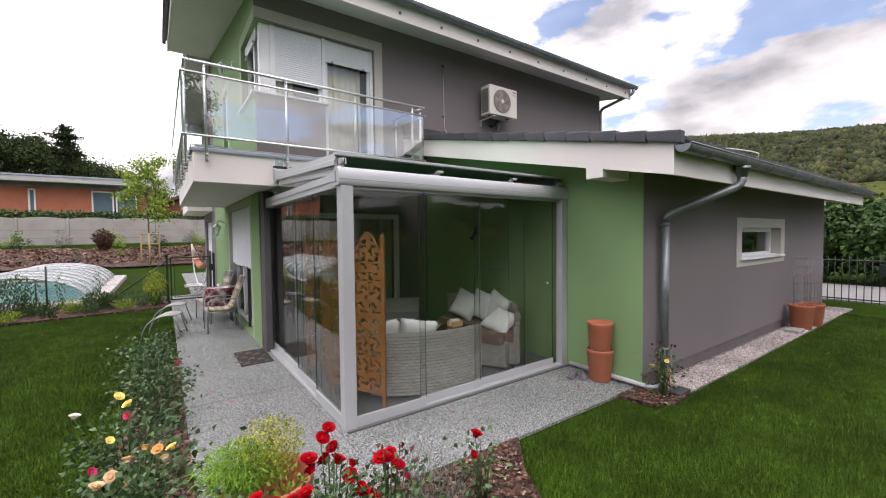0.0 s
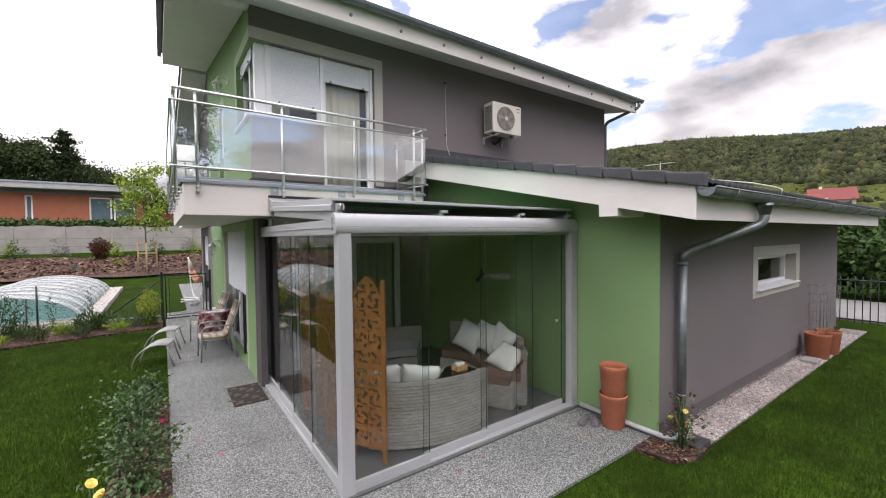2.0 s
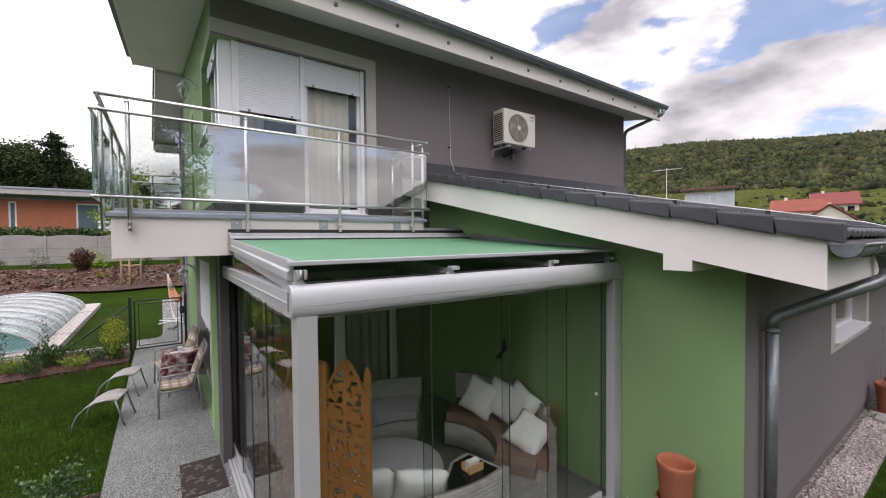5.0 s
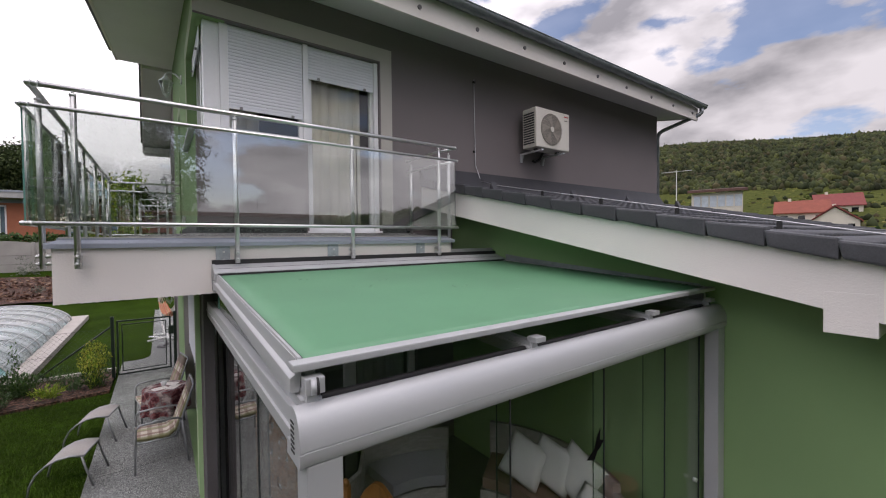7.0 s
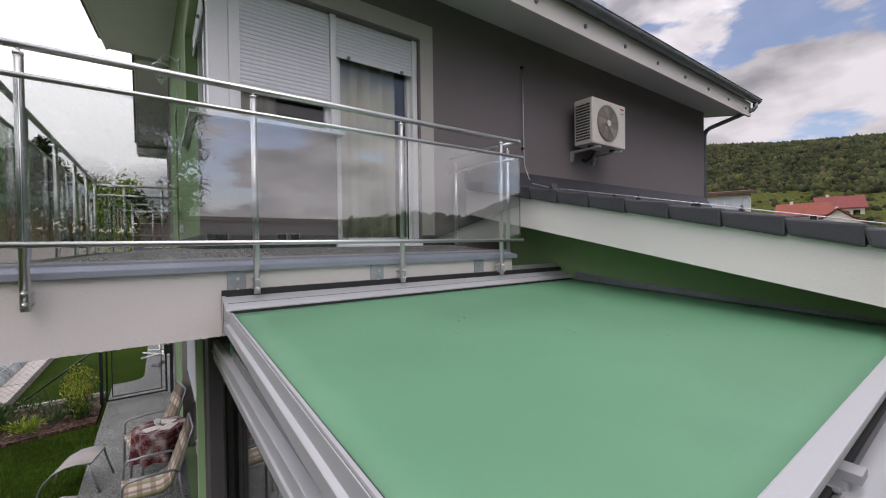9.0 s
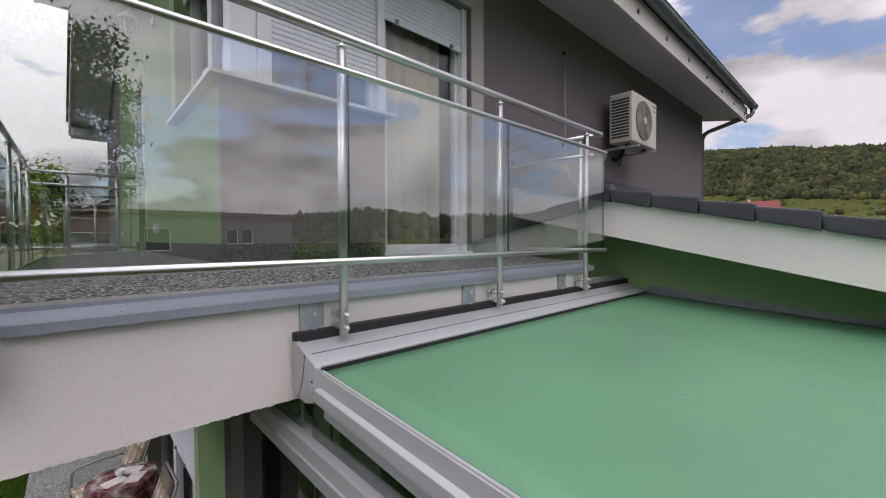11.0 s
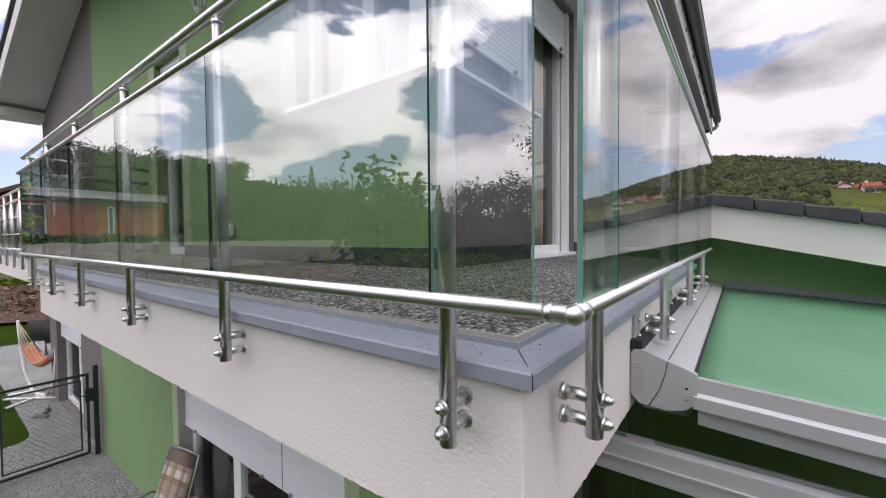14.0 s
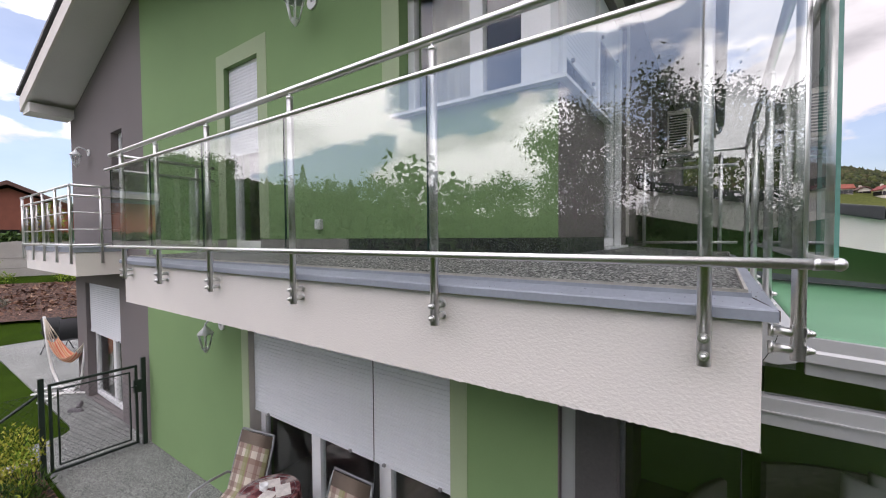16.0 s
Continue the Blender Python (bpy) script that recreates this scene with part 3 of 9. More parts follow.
# rust specks left on the sheet metal near the corner
bm = bmesh.new()
rs = random.Random(5)
for i in range(34):
    d = 0.30 * rs.random() ** 1.4
    along_x = rs.random() < 0.45
    s, q = rs.uniform(0.0012, 0.0035), rs.uniform(0.10, 0.85)
    out, zz = 0.033 - 0.059 * q, 3.070 + 0.023 * q
    c = (0.72 + d * 2.2, 6.837 - out, zz) if along_x else (0.683 - out, 6.87 + d * 3.2, zz)
    add_ball(bm, c, s, 6, 0.3)
add_sweep(bm, ((0.683 - 0.0365, 6.837 - 0.0365, 3.036), (0.683 - 0.0365, 6.837 - 0.0365, 3.066), (0.683 + 0.024, 6.837 + 0.024, 3.094)), 0.0014, 6)
tagged(new("rust_specks", mesh_of("rust_specks", bm, mat("rust", (0.055, 0.03, 0.022), 0.9))), "dark rust specks and a rusty seam on the sheet metal edge", "rust", kind="stuff")
# ragged drip edge of the render
bm = bmesh.new()


def drip_edge(p0, p1, ox, oy):
    """A crumbly lip of render along the slab's lower edge."""
    n = int(math.dist(p0, p1) / 0.013)
    rows = []
    for i in range(n + 1):
        t = i / n
        x, y = p0[0] + (p1[0] - p0[0]) * t, p0[1] + (p1[1] - p0[1]) * t
        j, k = rs.random() ** 2.5, rs.random()
        rows.append([bm.verts.new(v) for v in ((x + ox * 0.0015, y + oy * 0.0015, 2.634), (x + ox * 0.003 * k, y + oy * 0.003 * k, 2.6238 - 0.0045 * j), (x - ox * 0.012, y - oy * 0.012, 2.6245 - 0.002 * j))])
    for a, b in zip(rows, rows[1:]):
        for q in range(2):
            bm.faces.new((a[q], a[q + 1], b[q + 1], b[q]))


drip_edge((0.683, 12.14), (0.683, 6.84), -1, 0)
drip_edge((0.686, 6.837), (4.26, 6.837), 0, -1)
structure("drip_edge", bm, WHITE, "crumbly lower edge of the white slab render", category="edge")
bm = bmesh.new()
add_box(bm, WX - 0.012, WX - 0.001, SY, 11.17, 3.166, 3.28)
add_box(bm, WX - 0.012, WX - 0.001, 11.94, 12.14, 3.166, 3.28)
add_box(bm, WX - 0.012, 2.79, SY - 0.012, SY - 0.001, 3.166, 3.28)
add_box(bm, 3.81, 4.25, SY - 0.012, SY - 0.001, 3.166, 3.28)
structure("plinth_balcony", bm, PLINTH, "dark aggregate skirting along the balcony walls", category="skirting")

# second balcony on the north wing
bm = bmesh.new()
add_box(bm, 0.98, WX, 15.3, 18.8, 2.70, 3.08)
structure("balcony_slab_north", bm, WHITE, "white rendered slab of the north balcony", 0.006, "balcony")
bm = bmesh.new()
add_box(bm, 0.96, WX, 15.28, 18.82, 3.082, 3.16)
structure("flashing_north", bm, FLASH, "blue-grey metal edge of the north balcony", category="flashing")

# pale bands round the openings
bm = bmesh.new()
T = 0.004


def band_west(y0, y1, z0, z1, w=0.16, sides="lrtb"):
    for s, b in (("l", (y1, y1 + w, z0 - (w if "b" in sides else 0), z1 + w)), ("r", (y0 - w, y0, z0 - (w if "b" in sides else 0), z1 + w)), ("t", (y0, y1, z1, z1 + w)), ("b", (y0, y1, z0 - w, z0))):
        if s in sides:
            add_box(bm, WX - T, WX + 0.0005, *b)


band_west(11.19, 11.92, 3.29, 5.345, 0.18, "lrt")
band_west(SY - 0.0, 9.11, 4.275, 5.47, 0.19, "lt")
band_west(8.63, 11.50, 0.0, 2.45, 0.15, "lrt")
structure("trim_west", bm, GTRIM, "pale green painted bands round the west openings", category="trim")
bm = bmesh.new()
add_box(bm, WX - T, 3.98, SY - T, SY + 0.0005, 5.49, 5.67)
add_box(bm, 3.81, 3.98, SY - T, SY + 0.0005, 3.28, 5.489)
for b in ((7.83, 10.19, 1.94, 2.10), (7.83, 8.04, 1.30, 1.94), (9.98, 10.19, 1.30, 1.94), (8.04, 9.98, 1.30, 1.42)):
    add_box(bm, b[0], b[1], GY - T, GY + 0.0005, b[2], b[3])
structure("trim_south", bm, TRIM, "pale beige painted bands round the south openings", category="trim")

# ---- roofs: tiles, gutters, pipes ----


def tile_mesh(w=0.302, length=0.40, n=12):
    """A double-roll roof tile, its lower edge at y = 0, sloping with the roof."""
    bm = bmesh.new()
    rows = []
    for y, dz in ((0.0, 0.030), (length, 0.0)):
        rows.append([bm.verts.new((w * i / n, y, KL * y + dz + 0.020 * (0.5 - 0.5 * math.cos(4 * math.pi * i / n)) ** 0.8)) for i in range(n + 1)])
    low = [bm.verts.new((w * i / n, 0.004, 0.002 + 0.014 * (0.5 - 0.5 * math.cos(4 * math.pi * i / n)))) for i in range(n + 1)]
    for i in range(n):
        f = bm.faces.new((rows[0][i], rows[0][i + 1], rows[1][i + 1], rows[1][i]))
        f.smooth = True
        bm.faces.new((low[i], low[i + 1], rows[0][i + 1], rows[0][i]))
    return bm


roof_low = thing("roof_lower", "dark concrete-tiled lean-to roof over the garage wing", "roof", kind="structure")
tile = mesh_of("roof_tile", tile_mesh(), TILE)
COURSE, Y0 = 0.333, 2.40
far_tiles = bmesh.new()
for r in range(16):
    y = Y0 + r * COURSE
    for c in range(30):
        x, z = 4.47 + c * 0.302, zl(y) + 0.02
        if c < 19:
            ob = part("roof_tile", tile, None, roof_low, local=True)
            ob.matrix_basis = pose(x, y, z + random.uniform(-0.002, 0.002), random.uniform(-0.3, 0.3), random.uniform(-0.3, 0.3), 0)
        else:
            t_bm = tile_mesh(n=8)
            t_bm.transform(Matrix.Translation((x, y, z)))
            t_me = bpy.data.meshes.new("tmp")
            t_bm.to_mesh(t_me)
            t_bm.free()
            far_tiles.from_mesh(t_me)
            bpy.data.meshes.remove(t_me)
tagged(part("distant_tiles", far_tiles, TILE, roof_low), kind="stuff")
bm = bmesh.new()
add_prism(bm, ((0.0, -0.022), (0.320, KL * 0.320 - 0.018), (0.345, KL * 0.345 + 0.082), (0.0, 0.106)), "x", -0.055, 0.05)
verge = mesh_of("verge_tile", bm, TILE, 0.014)
for r in range(16):
    y = Y0 - 0.01 + r * COURSE
    ob = part("verge_tile", verge, None, roof_low, local=True)
    ob.matrix_basis = pose(4.452 + random.uniform(-0.004, 0.004), y, zl(y) + 0.006 + random.uniform(-0.003, 0.003), 0.6, 0, random.uniform(-0.5, 0.5))
bm = bmesh.new()
add_prism(bm, ((7.60, zl(7.6) + 0.05), (7.78, zl(7.78) + 0.09), (7.78, zl(7.78) + 0.28), (7.765, zl(7.78) + 0.28)), "x", 4.42, 11.27)
part("wall_flashing", bm, mat("dark_lead_flashing", (0.05, 0.05, 0.055), 0.5, 0.3), roof_low, "dark metal flashing where roof meets wall")
# snow guards
bm = bmesh.new()
add_prism(bm, ((0.0, 0.0), (0.10, 0.02), (0.06, 0.13)), "x", -0.05, 0.05)
guard = mesh_of("snow_guard", bm, TILE, 0.006)
for x, y in ((5.2, 7.0), (6.6, 6.7), (8.0, 6.6), (9.6, 6.5)):
    ob = part("snow_guard", guard, None, roof_low, local=True)
    ob.matrix_basis = pose(x, y, zl(y) + 0.06)

roof_up = thing("roof_upper", "dark tiled upper roof with a rippled eaves edge", "roof", kind="structure")
bm = bmesh.new()
N = 37
for c in range(N):
    x = 0.50 + c * 0.302
    for k in range(2):
        y0, y1 = (6.98, 7.40) if k == 0 else (7.36, 14.75)
        z0, z1 = zu(y0) + 0.27, zu(y1) + 0.27
        n = 8
        lo = [bm.verts.new((x + 0.302 * i / n, y0, z0 + 0.055 + 0.034 * (0.5 - 0.5 * math.cos(4 * math.pi * i / n)))) for i in range(n + 1)]
        hi = [bm.verts.new((x + 0.302 * i / n, y1, z1 + 0.022 * (0.5 - 0.5 * math.cos(4 * math.pi * i / n)))) for i in range(n + 1)]
        un = [bm.verts.new((x + 0.302 * i / n, y0 + 0.004, z0)) for i in range(n + 1)]
        for i in range(n):
            bm.faces.new((lo[i], lo[i + 1], hi[i + 1], hi[i]))
            bm.faces.new((un[i], un[i + 1], lo[i + 1], lo[i]))
tagged(part("distant_tiles", bm, TILE, roof_up), kind="stuff")
bm = bmesh.new()
add_prism(bm, ((6.98, zu(6.98) + 0.18), (14.75, zu(14.75) + 0.18), (14.75, zu(14.75) + 0.33), (6.98, zu(6.98) + 0.33)), "x", 0.47, 0.56)
part("verge_edge", bm, TILE, roof_up)
# round vents in the upper fascia
for i in range(12):
    bm = bmesh.new()
    add_tube(bm, (1.2 + i * 0.93, 7.045, 5.93), (1.2 + i * 0.93, 7.062, 5.93), 0.028, 14)
    part("eaves_vent", bm, mat("grey_vent_plastic", (0.16, 0.15, 0.15), 0.6), roof_up, "small round grey eaves vent")


def half_gutter(bm, x0, x1, y, z, r):
    """A half-round gutter along x with rolled lip and closed ends."""
    n = 12
    outer = [(y + r * math.cos(math.pi + math.pi * i / n), z + r * math.sin(math.pi + math.pi * i / n)) for i in range(n + 1)]
    inner = [(y + (r - 0.004) * math.cos(math.pi + math.pi * i / n), z + (r - 0.004) * math.sin(math.pi + math.pi * i / n)) for i in range(n + 1)]
    add_prism(bm, outer + inner[::-1], "x", x0, x1)
    for x in (x0, x1 - 0.004):
        add_prism(bm, outer, "x", x, x + 0.004)
    add_tube(bm, (x0, y - r, z + 0.004), (x1, y - r, z + 0.004), 0.010, 8)


gut = thing("gutter", "weathered zinc half-round gutter on the lower eaves", "gutter", (8.5, 2.385, 2.7), group="gutters")
bm = bmesh.new()
half_gutter(bm, 4.44, 13.46, 2.385, 2.722, 0.078)
part("trough", bm, ZINC, gut)
for x in (4.95, 5.85, 6.75, 7.65, 8.55, 9.45, 10.35, 11.25, 12.15, 13.0):
    bm = bmesh.new()
    add_sweep(bm, [(x, 2.385 + 0.082 * math.cos(a), 2.719 + 0.082 * math.sin(a)) for a in [math.pi + math.pi * i / 8 for i in range(9)]], 0.006, 6)
    part("bracket", bm, ZINC, gut)
gut2 = thing("gutter", "weathered zinc half-round gutter under the upper roof", "gutter", (6, 6.97, 6.1), group="gutters")
bm = bmesh.new()
half_gutter(bm, 0.52, 11.84, 6.972, 6.135, 0.078)
part("trough", bm, ZINC, gut2)
pipe = thing("downpipe", "weathered zinc downpipe with swan neck", "downpipe", (5.38, 2.98, 0), group="downpipes")
bm = bmesh.new()
add_lathe(bm, ((0.052, 0.0), (0.056, 0.05), (0.085, 0.13), (0.082, 0.13), (0.05, 0.0)), (5.93, 2.385, 2.512))
part("outlet", bm, ZINC, pipe)
bm = bmesh.new()
add_sweep(bm, ((5.93, 2.385, 2.54), (5.93, 2.385, 2.48), (5.915, 2.40, 2.43), (5.87, 2.44, 2.39), (5.72, 2.60, 2.30), (5.46, 2.86, 2.15), (5.39, 2.945, 2.10), (5.365, 2.972, 2.06), (5.36, 2.98, 2.00)), 0.049, 16)
part("swan_neck", bm, ZINC, pipe)
bm = bmesh.new()
add_tube(bm, (5.36, 2.98, 2.02), (5.36, 2.98, 0.14), 0.047, 20)
part("pipe", bm, ZINC, pipe)
for z in (1.95, 0.42):
    bm = bmesh.new()
    add_tube(bm, (5.36, 2.98, z), (5.36, 2.98, z + 0.03), 0.053, 20)
    add_box(bm, 5.35, 5.37, 2.99, GY, z + 0.005, z + 0.025)
    part("clip", bm, ZINC, pipe)
bm = bmesh.new()
add_lathe(bm, ((0.066, 0.0), (0.066, 0.16), (0.058, 0.17), (0.05, 0.17), (0.05, 0.0)), (5.36, 2.98, -0.02))
part("drain_collar", bm, TERRACOTTA, pipe, "terracotta drain collar")
bm = bmesh.new()
add_sweep(bm, ((4.96, 4.06, 0.055), (4.96, 3.4, 0.05), (4.97, 2.96, 0.05), (5.05, 2.90, 0.05), (5.32, 2.93, 0.05)), 0.03, 12)
part("drain_hose", bm, mat("grey_drain_plastic", (0.42, 0.43, 0.44), 0.5), pipe, "grey plastic drain pipe along the wall")
pipe2 = thing("downpipe", "dark zinc downpipe under the upper eaves corner", "downpipe", (11.05, 7.75, 2), group="downpipes")
bm = bmesh.new()
add_sweep(bm, ((11.7, 6.972, 6.09), (11.7, 6.972, 5.98), (11.68, 7.0, 5.93), (11.37, 7.7, 5.66), (11.33, 7.76, 5.6), (11.33, 7.80, 5.5), (11.33, 7.80, 0.0)), 0.045, 12)
part("pipe", bm, ZINC, pipe2)

# lightning conductor down the wall and over the tiles
wire = thing("lightning_conductor", "thin pale wire on clips down wall and roof", "wire", (5.46, 7.75, 4.0))
bm = bmesh.new()
pts = [(5.44, 7.758, 5.60), (5.45, 7.758, 4.9), (5.46, 7.756, 4.25), (5.52, 7.70, zl(7.7) + 0.16)]
pts += [(5.56 + 0.09 * i, 7.4 - 0.84 * i, zl(7.4 - 0.84 * i) + 0.125) for i in range(6)]
pts += [(6.10, 2.55, zl(2.55) + 0.12), (6.14, 2.36, zl(2.4) + 0.09), (6.14, 2.29, 2.80), (6.14, 2.295, 2.74)]
add_sweep(bm, pts, 0.006, 6)
part("wire", bm, mat("galvanised_wire", (0.55, 0.55, 0.56), 0.4, 0.7), wire)
for i in range(6):
    y = 7.4 - 0.84 * i
    box_part("clip", (5.55 + 0.09 * i, 5.575 + 0.09 * i, y - 0.02, y + 0.02, zl(y) + 0.04, zl(y) + 0.125), ALU_DARK, wire, "black clip", 0.003)
for z in (5.55, 4.45):
    box_part("clip", (5.43, 5.47, 7.752, 7.785, z, z + 0.03), ALU_DARK, wire, "black clip", 0.003)

# ---- windows and shutters of the house ----
RECESS = 0.11
window("window_1", "white plastic corner window and balcony door of the upper floor", "x", SY + RECESS, WX + 0.24, 2.82, 4.275, 5.47, (), 0.07)
win2 = window("window_2", "white plastic balcony door with cream curtain behind", "x", SY + RECESS, 2.82, 3.79, 3.17, 5.47, (), 0.09)
box_part("threshold", (2.80, 3.80, SY - 0.03, SY + RECESS, 3.155, 3.19), PVC, win2, "", 0.004)
window("window_3", "white plastic side of the corner window", "y", WX + RECESS, SY + 0.24, 9.11, 4.275, 5.47, (8.45,), 0.07)
cpost = thing("corner_mullion", "white plastic corner post between the window sides", "window post", (WX, SY, 4.275), kind="structure")
box_part("cover", (WX + 0.09, WX + 0.245, SY + 0.09, SY + 0.245, 4.28, 5.47), PVC, cpost, "", 0.006)
box_part("guide", (WX + 0.245, WX + 0.33, SY + 0.06, SY + 0.14, 4.28, 5.47), PVC, cpost, "", 0.004)
box_part("guide", (2.79, 2.85, SY + 0.04, SY + 0.10, 4.28, 5.47), PVC, cpost, "", 0.004)
box_part("guide", (3.73, 3.79, SY + 0.04, SY + 0.10, 3.18, 5.47), PVC, cpost, "", 0.004)
roller_shutter("white roller shutter lowered over the upper corner window", "x", SY + 0.07, WX + 0.33, 2.785, 4.57, 5.47)
roller_shutter("white roller shutter rolled up over the balcony door", "x", SY + 0.07, 2.85, 3.735, 5.10, 5.47)
roller_shutter("white roller shutter rolled up on the corner window's west side", "y", WX + 0.07, SY + 0.27, 9.10, 5.26, 5.47)
bm = bmesh.new()
add_prism(bm, ((SY - 0.06, 4.262), (SY - 0.06, 4.285), (SY + 0.11, 4.31), (SY + 0.11, 4.262)), "x", WX - 0.06, 2.88)
add_prism(bm, ((WX - 0.06, 4.262), (WX - 0.06, 4.285), (WX + 0.11, 4.31), (WX + 0.11, 4.262)), "y", SY + 0.1102, 9.16)
structure("window_sill", bm, mat("white_aluminium", (0.74, 0.75, 0.76), 0.4, 0.1), "white metal sill round the corner window", category="sill")
window("window_4", "white plastic balcony door in the west wall", "y", WX + RECESS, 11.19, 11.92, 3.17, 5.345, (), 0.085)
roller_shutter("white roller shutter lowered halfway over the west balcony door", "y", WX + 0.06, 11.20, 11.91, 4.30, 5.345)
win5 = window("window_5", "white plastic terrace doors under half-lowered shutters", "y", WX + 0.14, 8.63, 11.50, 0.02, 2.47, (9.45, 10.45), 0.09)
roller_shutter("white roller shutter lowered to waist height on the terrace side", "y", WX + 0.07, 9.528, 11.49, 1.24, 2.47, 0.04)
roller_shutter("narrow white roller shutter lowered to waist height", "y", WX + 0.07, 8.64, 9.514, 1.27, 2.47, 0.04)
box_part("guide_rail", (WX + 0.068, WX + 0.12, 9.515, 9.527, 0.02, 2.47), ALU_DARK, win5, "dark gap profile", 0)
bm = bmesh.new()
for y in (8.6305, 11.4945):
    add_box(bm, WX + 0.001, WX + 0.139, y, y + 0.005, 0.0, 2.465)
structure("reveal_terrace", bm, TRIM, "pale rendered reveal of the terrace doors", category="reveal")
window("window_6", "white plastic doors of the north wing under a shutter", "y", WX + 0.14, 15.75, 17.75, 0.02, 2.4, (16.6,), 0.09)
roller_shutter("white roller shutter of the north wing lowered to waist height", "y", WX + 0.07, 15.76, 17.74, 1.4, 2.4, 0.04)
window("window_7", "small white window of the north wing", "y", WX + RECESS, 15.4, 15.95, 4.35, 5.2, (), 0.07)
win8 = window("window_8", "low white plastic garage window in a deep reveal", "x", GY + 0.15, *G_WIN, (), 0.075)
bm = bmesh.new()
add_prism(bm, ((GY - 0.05, 1.405), (GY - 0.05, 1.43), (GY + 0.15, 1.45), (GY + 0.15, 1.405)), "x", 7.97, 10.06)
part("window_sill", bm, PVC, win8)
window("window_9", "white plastic terrace doors inside the glass room", "x", SY + 0.08, 2.35, 4.35, 0.02, 2.30, (3.35,), 0.10)
# deep reveals lined in pale render
bm = bmesh.new()
for b in ((8.04, 8.045, GY, GY + 0.15, 1.42, 1.94), (9.975, 9.98, GY, GY + 0.15, 1.42, 1.94), (8.04, 9.98, GY, GY + 0.15, 1.935, 1.94)):
    add_box(bm, *b)
structure("reveal_garage", bm, TRIM, "pale rendered window reveal", category="reveal")


def curtain(label, axis, at, u0, u1, z0, z1, material):
    """Hanging cloth in soft folds."""
    cu = thing("curtain", label, "curtain", group="curtains")
    bm = bmesh.new()
    n = int((u1 - u0) / 0.02)
    cols = []
    for i in range(n + 1):
        u = u0 + (u1 - u0) * i / n
        d = at + 0.03 * math.sin(u * 38) + 0.012 * math.sin(u * 91 + 1)
        cols.append([bm.verts.new((u, d, z) if axis == "x" else (d, u, z)) for z in (z0, (z0 + z1) / 2, z1)])
    for a, b in zip(cols, cols[1:]):
        for k in range(2):
            f = bm.faces.new((a[k], b[k], b[k + 1], a[k + 1]))
            f.smooth = True
    ob = part("cloth", bm, material, cu)
    sol = ob.modifiers.new("thick", "SOLIDIFY")
    sol.thickness = 0.004
    bm = bmesh.new()
    a, b = ((u0 - 0.05, at, z1 + 0.01), (u1 + 0.05, at, z1 + 0.01)) if axis == "x" else ((at, u0 - 0.05, z1 + 0.01), (at, u1 + 0.05, z1 + 0.01))
    add_tube(bm, a, b, 0.012)
    part("rail", bm, PVC, cu)
    return cu


CREAM = mat("cream_curtain_cloth", (0.72, 0.66, 0.52), 0.9, vary=0.06, grain=0.08, gscale=200)
SHEER = mat("pale_curtain_cloth", (0.62, 0.61, 0.57), 0.9, vary=0.06, grain=0.08, gscale=200)
curtain("cream curtain drawn behind the balcony door", "x", SY + 0.25, 2.86, 3.60, 3.2, 5.5, CREAM)
curtain("cream curtain behind the upper corner window", "x", SY + 0.36, 2.0, 2.35, 3.2, 5.5, CREAM)
curtain("pale curtain inside the terrace doors", "x", SY + 0.33, 2.45, 2.95, 0.05, 2.4, SHEER)
curtain("pale curtain inside the terrace doors", "x", SY + 0.33, 3.55, 4.3, 0.05, 2.4, SHEER)
curtain("pale curtain by the corner window", "y", WX + 0.40, 8.6, 9.05, 3.2, 5.5, CREAM)

# ---- balcony railing ----
R_POST, R_RAIL = 0.0197, 0.0205
PX, PY = 0.615, 6.737
rail = thing("balcony_railing", "stainless steel balcony railing with clear glass panels", "railing", (PX, PY, 2.9), kind="structure")
wall_gap = 0.075


def rail_post(x, y, ox, oy, z0=2.885, z1=4.135, bolts=True):
    bm = bmesh.new()
    add_tube(bm, (x, y, z0), (x, y, z1), R_POST, 20)
    p = part("post", bm, STEEL, rail)
    bm = bmesh.new()
    add_tube(bm, (x, y, z1), (x, y, z1 + 0.03), 0.008, 10)
    add_tube(bm, (x, y, z1 - 0.012), (x, y, z1 + 0.004), R_POST + 0.0015, 20)
    part("cap", bm, STEEL, p)
    if bolts:
        for z in (z0 + 0.034, z0 + 0.089):
            bm = bmesh.new()
            add_tube(bm, (x, y, z), (x - ox * wall_gap, y - oy * wall_gap, z), 0.0150, 16)
            part("spacer", bm, STEEL, p)
            bm = bmesh.new()
            add_tube(bm, (x - ox * (wall_gap - 0.012), y - oy * (wall_gap - 0.012), z), (x - ox * wall_gap, y - oy * wall_gap, z), 0.021, 16)
            part("washer", bm, STEEL, p)
            bm = bmesh.new()
            add_tube(bm, (x + ox * 0.018, y + oy * 0.018, z), (x + ox * 0.0245, y + oy * 0.0245, z), 0.0165, 16)
            add_tube(bm, (x + ox * 0.0245, y + oy * 0.0245, z), (x + ox * 0.034, y + oy * 0.034, z), 0.0125, 6)
            add_ball(bm, (x + ox * 0.034, y + oy * 0.034, z), 0.0095, 12)
            part("bolt", bm, STEEL, p)
    return p


